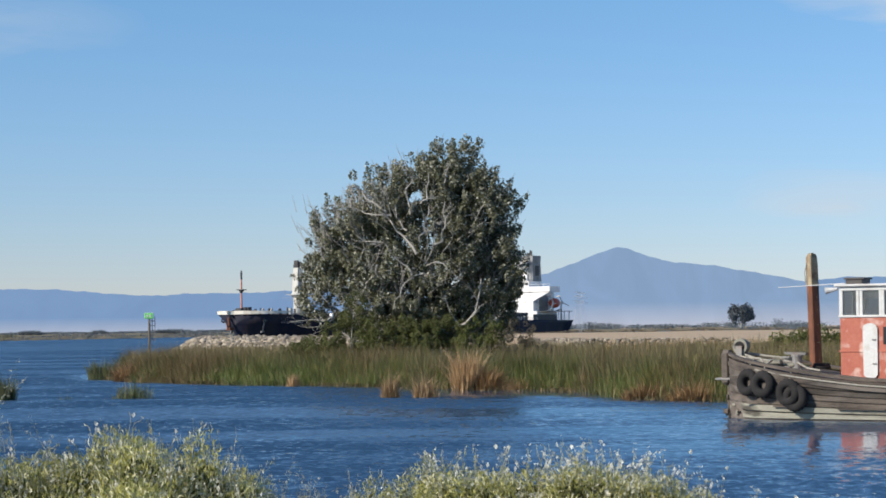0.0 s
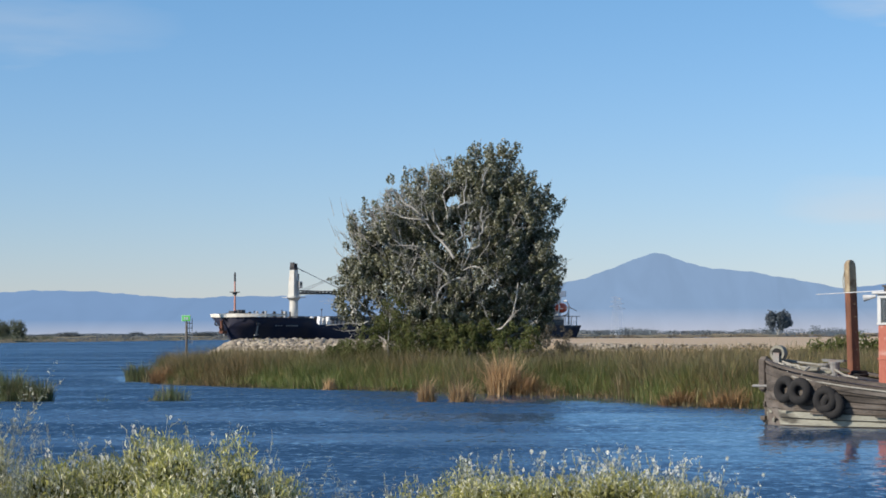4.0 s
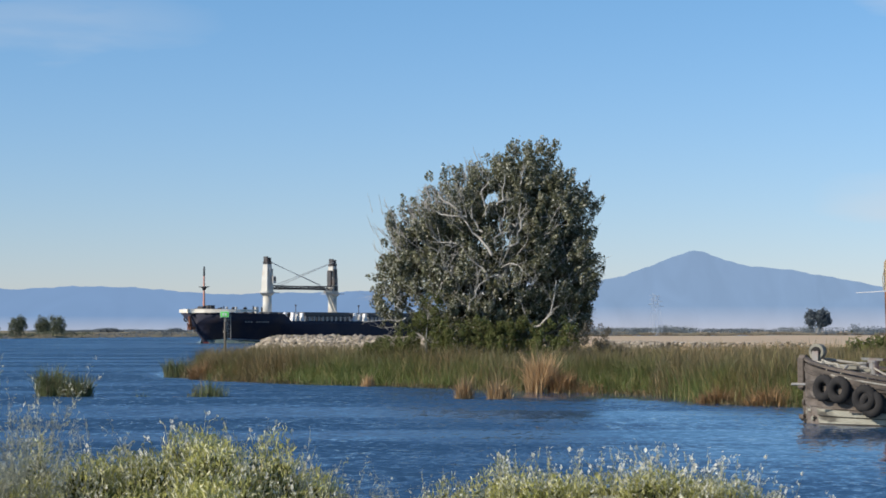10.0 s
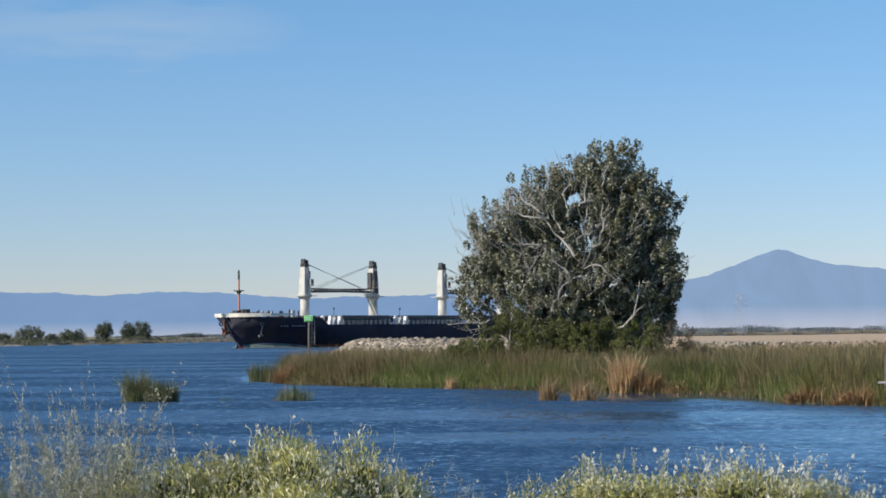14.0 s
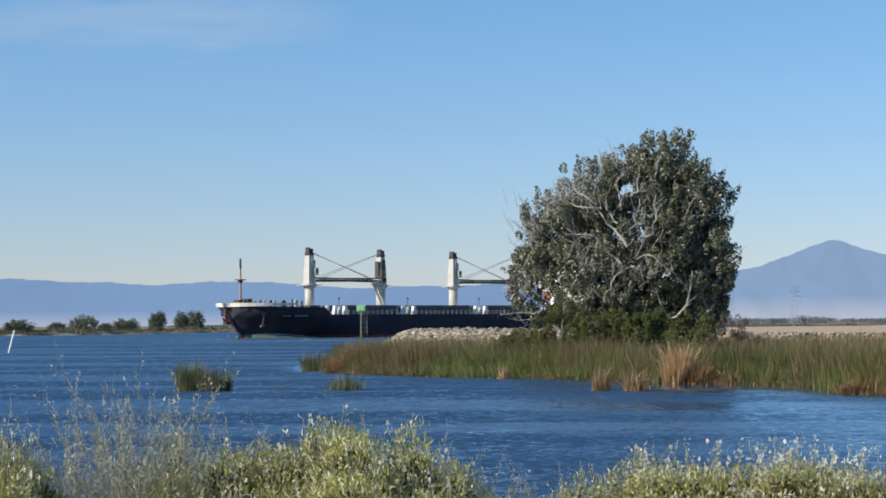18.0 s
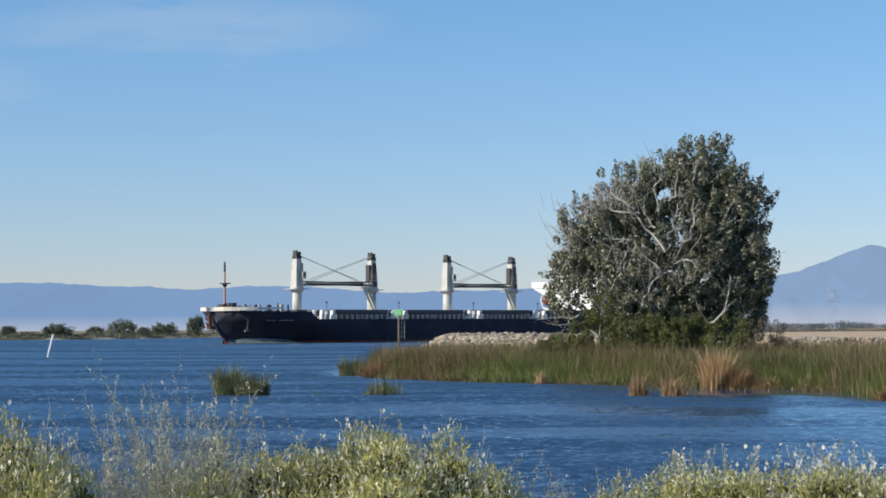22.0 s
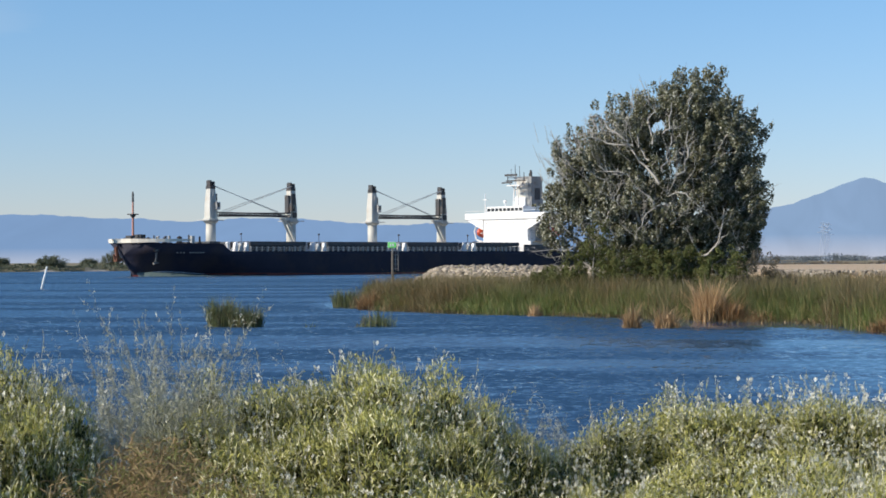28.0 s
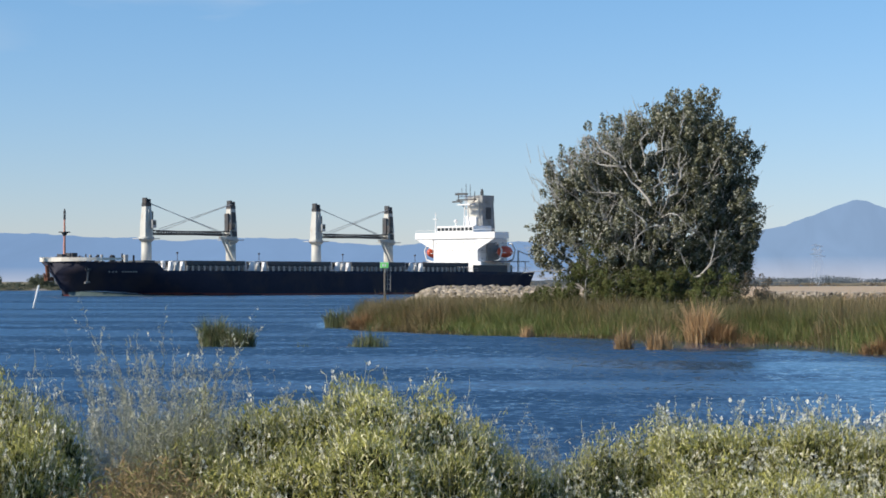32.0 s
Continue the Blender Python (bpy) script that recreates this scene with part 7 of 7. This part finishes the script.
def weed_spray(seed, count, flowery):
    """An open, dry, hair-thin spray one metre high."""
    rng = np.random.default_rng(seed)
    stems = Shape()
    wp, wd, flo = [], [], []

    def shoot(p, d, length, r, depth):
        steps = 4
        for s in range(steps):
            e = p + d * (length / steps)
            stems.tube(p, e, r, r * 0.85, 3, caps=False)
            r *= 0.85
            if depth < 2 and s >= 1:
                for _ in range(2):
                    shoot(e, (d * 0.8 + Vector(rng.normal(0, 0.45, 3)) + Vector((0, 0, 0.15))).normalized(), length * rng.uniform(0.22, 0.42), r * 0.65, depth + 1)
            if depth:
                for _ in range(3):
                    wp.append(tuple(p.lerp(e, rng.uniform())))
                    wd.append(tuple((d * 0.6 + Vector(rng.normal(0, 0.6, 3)) + Vector((0, 0, 0.2))).normalized()))
            p = e
            d = (d + Vector(rng.normal(0, 0.10, 3))).normalized()
        if depth and rng.uniform() < flowery:
            flo.append(p)

    for _ in range(count):
        a, lean = rng.uniform(0, 2 * math.pi), abs(rng.normal(0.12, 0.14))
        shoot(Vector((rng.normal(0, 0.04), rng.normal(0, 0.04), 0)), Vector((math.cos(a) * lean, math.sin(a) * lean, 1)).normalized(), rng.uniform(0.55, 0.74), 0.0022, 0)
    m = len(wp)
    v, f = slivers(rng, np.array(wp), np.array(wd), rng.uniform(0.010, 0.026, m), rng.uniform(0.0009, 0.0018, m))
    return stems.mesh("stems", WEED_PALE), np_mesh("pod_mass", v, f, WEED_PALE), None, blossom(rng, flo, 0.006)


def build_weeds():
    rng = np.random.default_rng(17)
    kinds = [weed_bush(101, 9000, 0.5, 75), weed_bush(102, 9000, 0.35, 70), weed_bush(103, 9000, 0.85, 110), weed_bush(104, 9000, 0.45, 65), weed_bush(105, 9000, 0.7, 95),
             weed_spray(106, 2, 0.35), weed_spray(107, 6, 0.05)]
    label = ["rounded wild weed with green pods and few white flowers"] * 2 + ["wild weed topped with many small white flowers", "rounded wild weed with green pods", "wild weed topped with many small white flowers", "thin straggling weed stalks with white flowers", "dry pale spray of hair-thin weed twigs"]
    first = {}

    def plant(a, rr, drop, k, wide=None):
        x, y = -rr * math.sin(radians(a)), rr * math.cos(radians(a))
        z = float(land(x, y)) - 0.02
        size = max(0.35, 3.6 - rr * drop / 1000 - z)
        wide = 0.55 + 0.4 * size if wide is None else wide
        m = pose(x, y, z, 0, 0, rng.uniform(0, 360))
        if k not in first:
            ob = thing("weed", label[k], "weed", m=m, group="weeds on the near bank")
            for nm, me in zip(("stalk_tangle", "pod_mass", "leafage", "bloom"), kinds[k]):
                if me:
                    tagged(part(nm, me, None, ob), kind="stuff")
            first[k] = ob
        else:
            ob = copy_thing(first[k], m)
        ob.scale = (wide, wide, size)

    # mounds: degrees to the left, distance, drop of the tops below the eye (radians x 1000), width
    mounds = ((19.2, 8.6, 43, 0.8), (18.3, 8.4, 42, 0.75), (17.5, 8.8, 48, 0.7), (16.7, 8.5, 60, 0.5), (15.4, 8.8, 92, 0.5), (14.0, 9.3, 62, 0.55), (12.9, 9.6, 53, 0.8), (11.8, 9.2, 56, 0.8), (11.0, 9.7, 51, 0.85),
              (9.9, 9.2, 52, 0.8), (9.1, 9.6, 43, 0.8), (8.3, 8.9, 44, 0.8), (7.2, 9.3, 50, 0.75), (6.4, 9.0, 56, 0.65), (5.5, 9.3, 66, 0.6), (4.6, 9.0, 78, 0.6), (3.7, 9.2, 86, 0.55), (3.0, 9.3, 84, 0.55), (2.3, 9.4, 78, 0.6),
              (1.5, 9.6, 72, 0.7), (0.6, 10.0, 66, 0.8), (-0.5, 9.6, 68, 0.85), (-1.6, 10.0, 65, 0.85), (-2.6, 9.6, 67, 0.85), (-3.7, 9.4, 66, 0.8), (-4.6, 9.6, 64, 0.8), (-5.6, 9.3, 68, 0.7), (-6.6, 9.4, 76, 0.7), (-7.7, 9.2, 85, 0.7),
              (-9.0, 9.0, 90, 0.8), (-11, 9.0, 92, 0.9))
    for a, rr, drop, w in mounds:
        few = a > 3.5
        plant(a, rr, drop - 8 + rng.uniform(-2, 4), int(rng.choice([0, 1, 3] if few else [2, 4, 2, 0])), w)
        if w > 0.6:
            plant(a + rng.uniform(-0.7, 0.7), rr + rng.uniform(-1.3, -0.6), drop + rng.uniform(12, 22), int(rng.choice([0, 1, 3] if few else [2, 4, 0])), w * 0.9)
    # lower plants before them
    for a in np.arange(-9.5, 19.6, 0.72):
        rr = rng.uniform(6.5, 7.7)
        if 13.0 < a < 17.3 or 11.5 < a < 12.3:
            continue
        gap = 14 if 2.6 < a < 5.0 else 0
        plant(a + rng.uniform(-0.4, 0.4), rr, 90 + gap + 22 * rng.uniform() + (14 if a < -6.5 else 0), int(rng.choice([0, 1, 3, 3] if a > 3.5 else [0, 4, 3])), rng.uniform(0.6, 0.8))
    # pale dry sprays, then thin flowering stalks
    for a, rr, drop in ((16.6, 9.2, 50), (16.0, 9.0, 40), (15.2, 8.9, 26), (14.7, 9.3, 15), (14.2, 8.8, 12), (13.8, 9.1, 16), (13.3, 9.4, 27), (12.8, 9.0, 33), (14.5, 9.0, 28), (15.4, 9.3, 38), (13.7, 9.4, 32), (14.0, 9.2, 26),
                        (19.8, 8.3, 34), (19.2, 8.4, 38), (18.4, 8.6, 43), (17.8, 8.6, 47), (17.2, 8.8, 50), (16.8, 8.9, 56), (3.9, 9.2, 66), (3.2, 9.4, 64), (2.4, 9.5, 60), (4.7, 9.4, 60), (5.4, 9.3, 56), (7.4, 9.4, 38), (9.3, 9.4, 36)):
        plant(a, rr, drop + (0 if 12.5 < a < 16.5 else 5), 6, rng.uniform(0.8, 1.1))
    for a, rr, drop in ((15.8, 9.0, 44), (12.2, 9.5, 38), (11.5, 9.2, 42), (10.2, 9.4, 42), (9.6, 9.4, 34), (9.1, 9.2, 36), (6.9, 9.2, 24), (7.3, 9.5, 32), (8.4, 9.3, 34), (4.8, 9.6, 52), (3.6, 9.4, 54), (3.0, 9.8, 52), (2.2, 9.5, 58), (-0.2, 9.8, 50), (0.4, 9.6, 56),
                        (-1.6, 9.7, 56), (-2.8, 9.6, 58), (-4.5, 9.4, 48), (-5.2, 9.5, 54), (-6.2, 9.5, 62), (18.9, 8.4, 38), (17.4, 8.8, 46), (8.8, 9.2, 33)):
        plant(a, rr, drop + 5, 5, 0.8)


build_weeds()


def bank_grass():
    rng = np.random.default_rng(19)
    for n, lb, mt, a0, a1, thatch, h0, h1 in ((9000, "green grass between the weeds on the near bank", WEED_LEAF, -12, 22, 0.0, 0.25, 0.5), (24000, "matted tawny dry grass on the near bank", DRY_GRASS, 12.6, 17.4, 0.95, 0.03, 0.09), (5000, "tawny dry grass tuft among weeds", DRY_GRASS, 11.5, 12.4, 0.85, 0.03, 0.09)):
        a, r = np.radians(rng.uniform(a0, a1, n)), rng.uniform(5.4, 10.5, n)
        if thatch:
            a = np.radians((a0 + a1) / 2 + (a1 - a0) * np.clip(rng.normal(0, 0.22, n), -0.5, 0.5))
            r = rng.uniform(6.6, 8.4, n)
        x, y = -r * np.sin(a), r * np.cos(a)
        heap = thatch * (0.75 + 0.3 * np.sin(x * 9 + 2 * np.sin(y * 5))) * rng.uniform(0, 1, n) ** 0.5
        at = np.stack([x, y, land(x, y) - 0.03 + heap], 1)
        if thatch:
            v, f = slivers(rng, at, unit(rng.normal(size=(n, 3)) * np.array([1, 1, 0.8]) + np.array([0, 0, 0.35])), rng.uniform(h0, h1, n), rng.uniform(0.0012, 0.0028, n), 0.2)
        else:
            v, f = blades(rng, at, rng.uniform(h0, h1, n), rng.uniform(0.003, 0.007, n), np.abs(rng.normal(0.35, 0.3, n)))
        thing("bank_grass", lb, "grass", kind="stuff", data=np_mesh("bank_grass", v, f, mt))


bank_grass()


# ================= what moves =================
def motions():
    """The ship steams along the channel, almost straight, at about nine knots."""
    rows = []
    for t in range(0, 33, 2):
        mid = radians(SHIP["psi"] + SHIP["turn"] * (t - 32) / 2)
        b = Vector((-math.sin(mid), -math.cos(mid), 0)) * SHIP["speed"] * (t - 32)
        rows.append((t, pose(SHIP["x"] + b.x, SHIP["y"] + b.y, 0, 0, 0, 90 - (SHIP["psi"] + SHIP["turn"] * (t - 32)))))
    walk(SHIP_OB, rows)


motions()
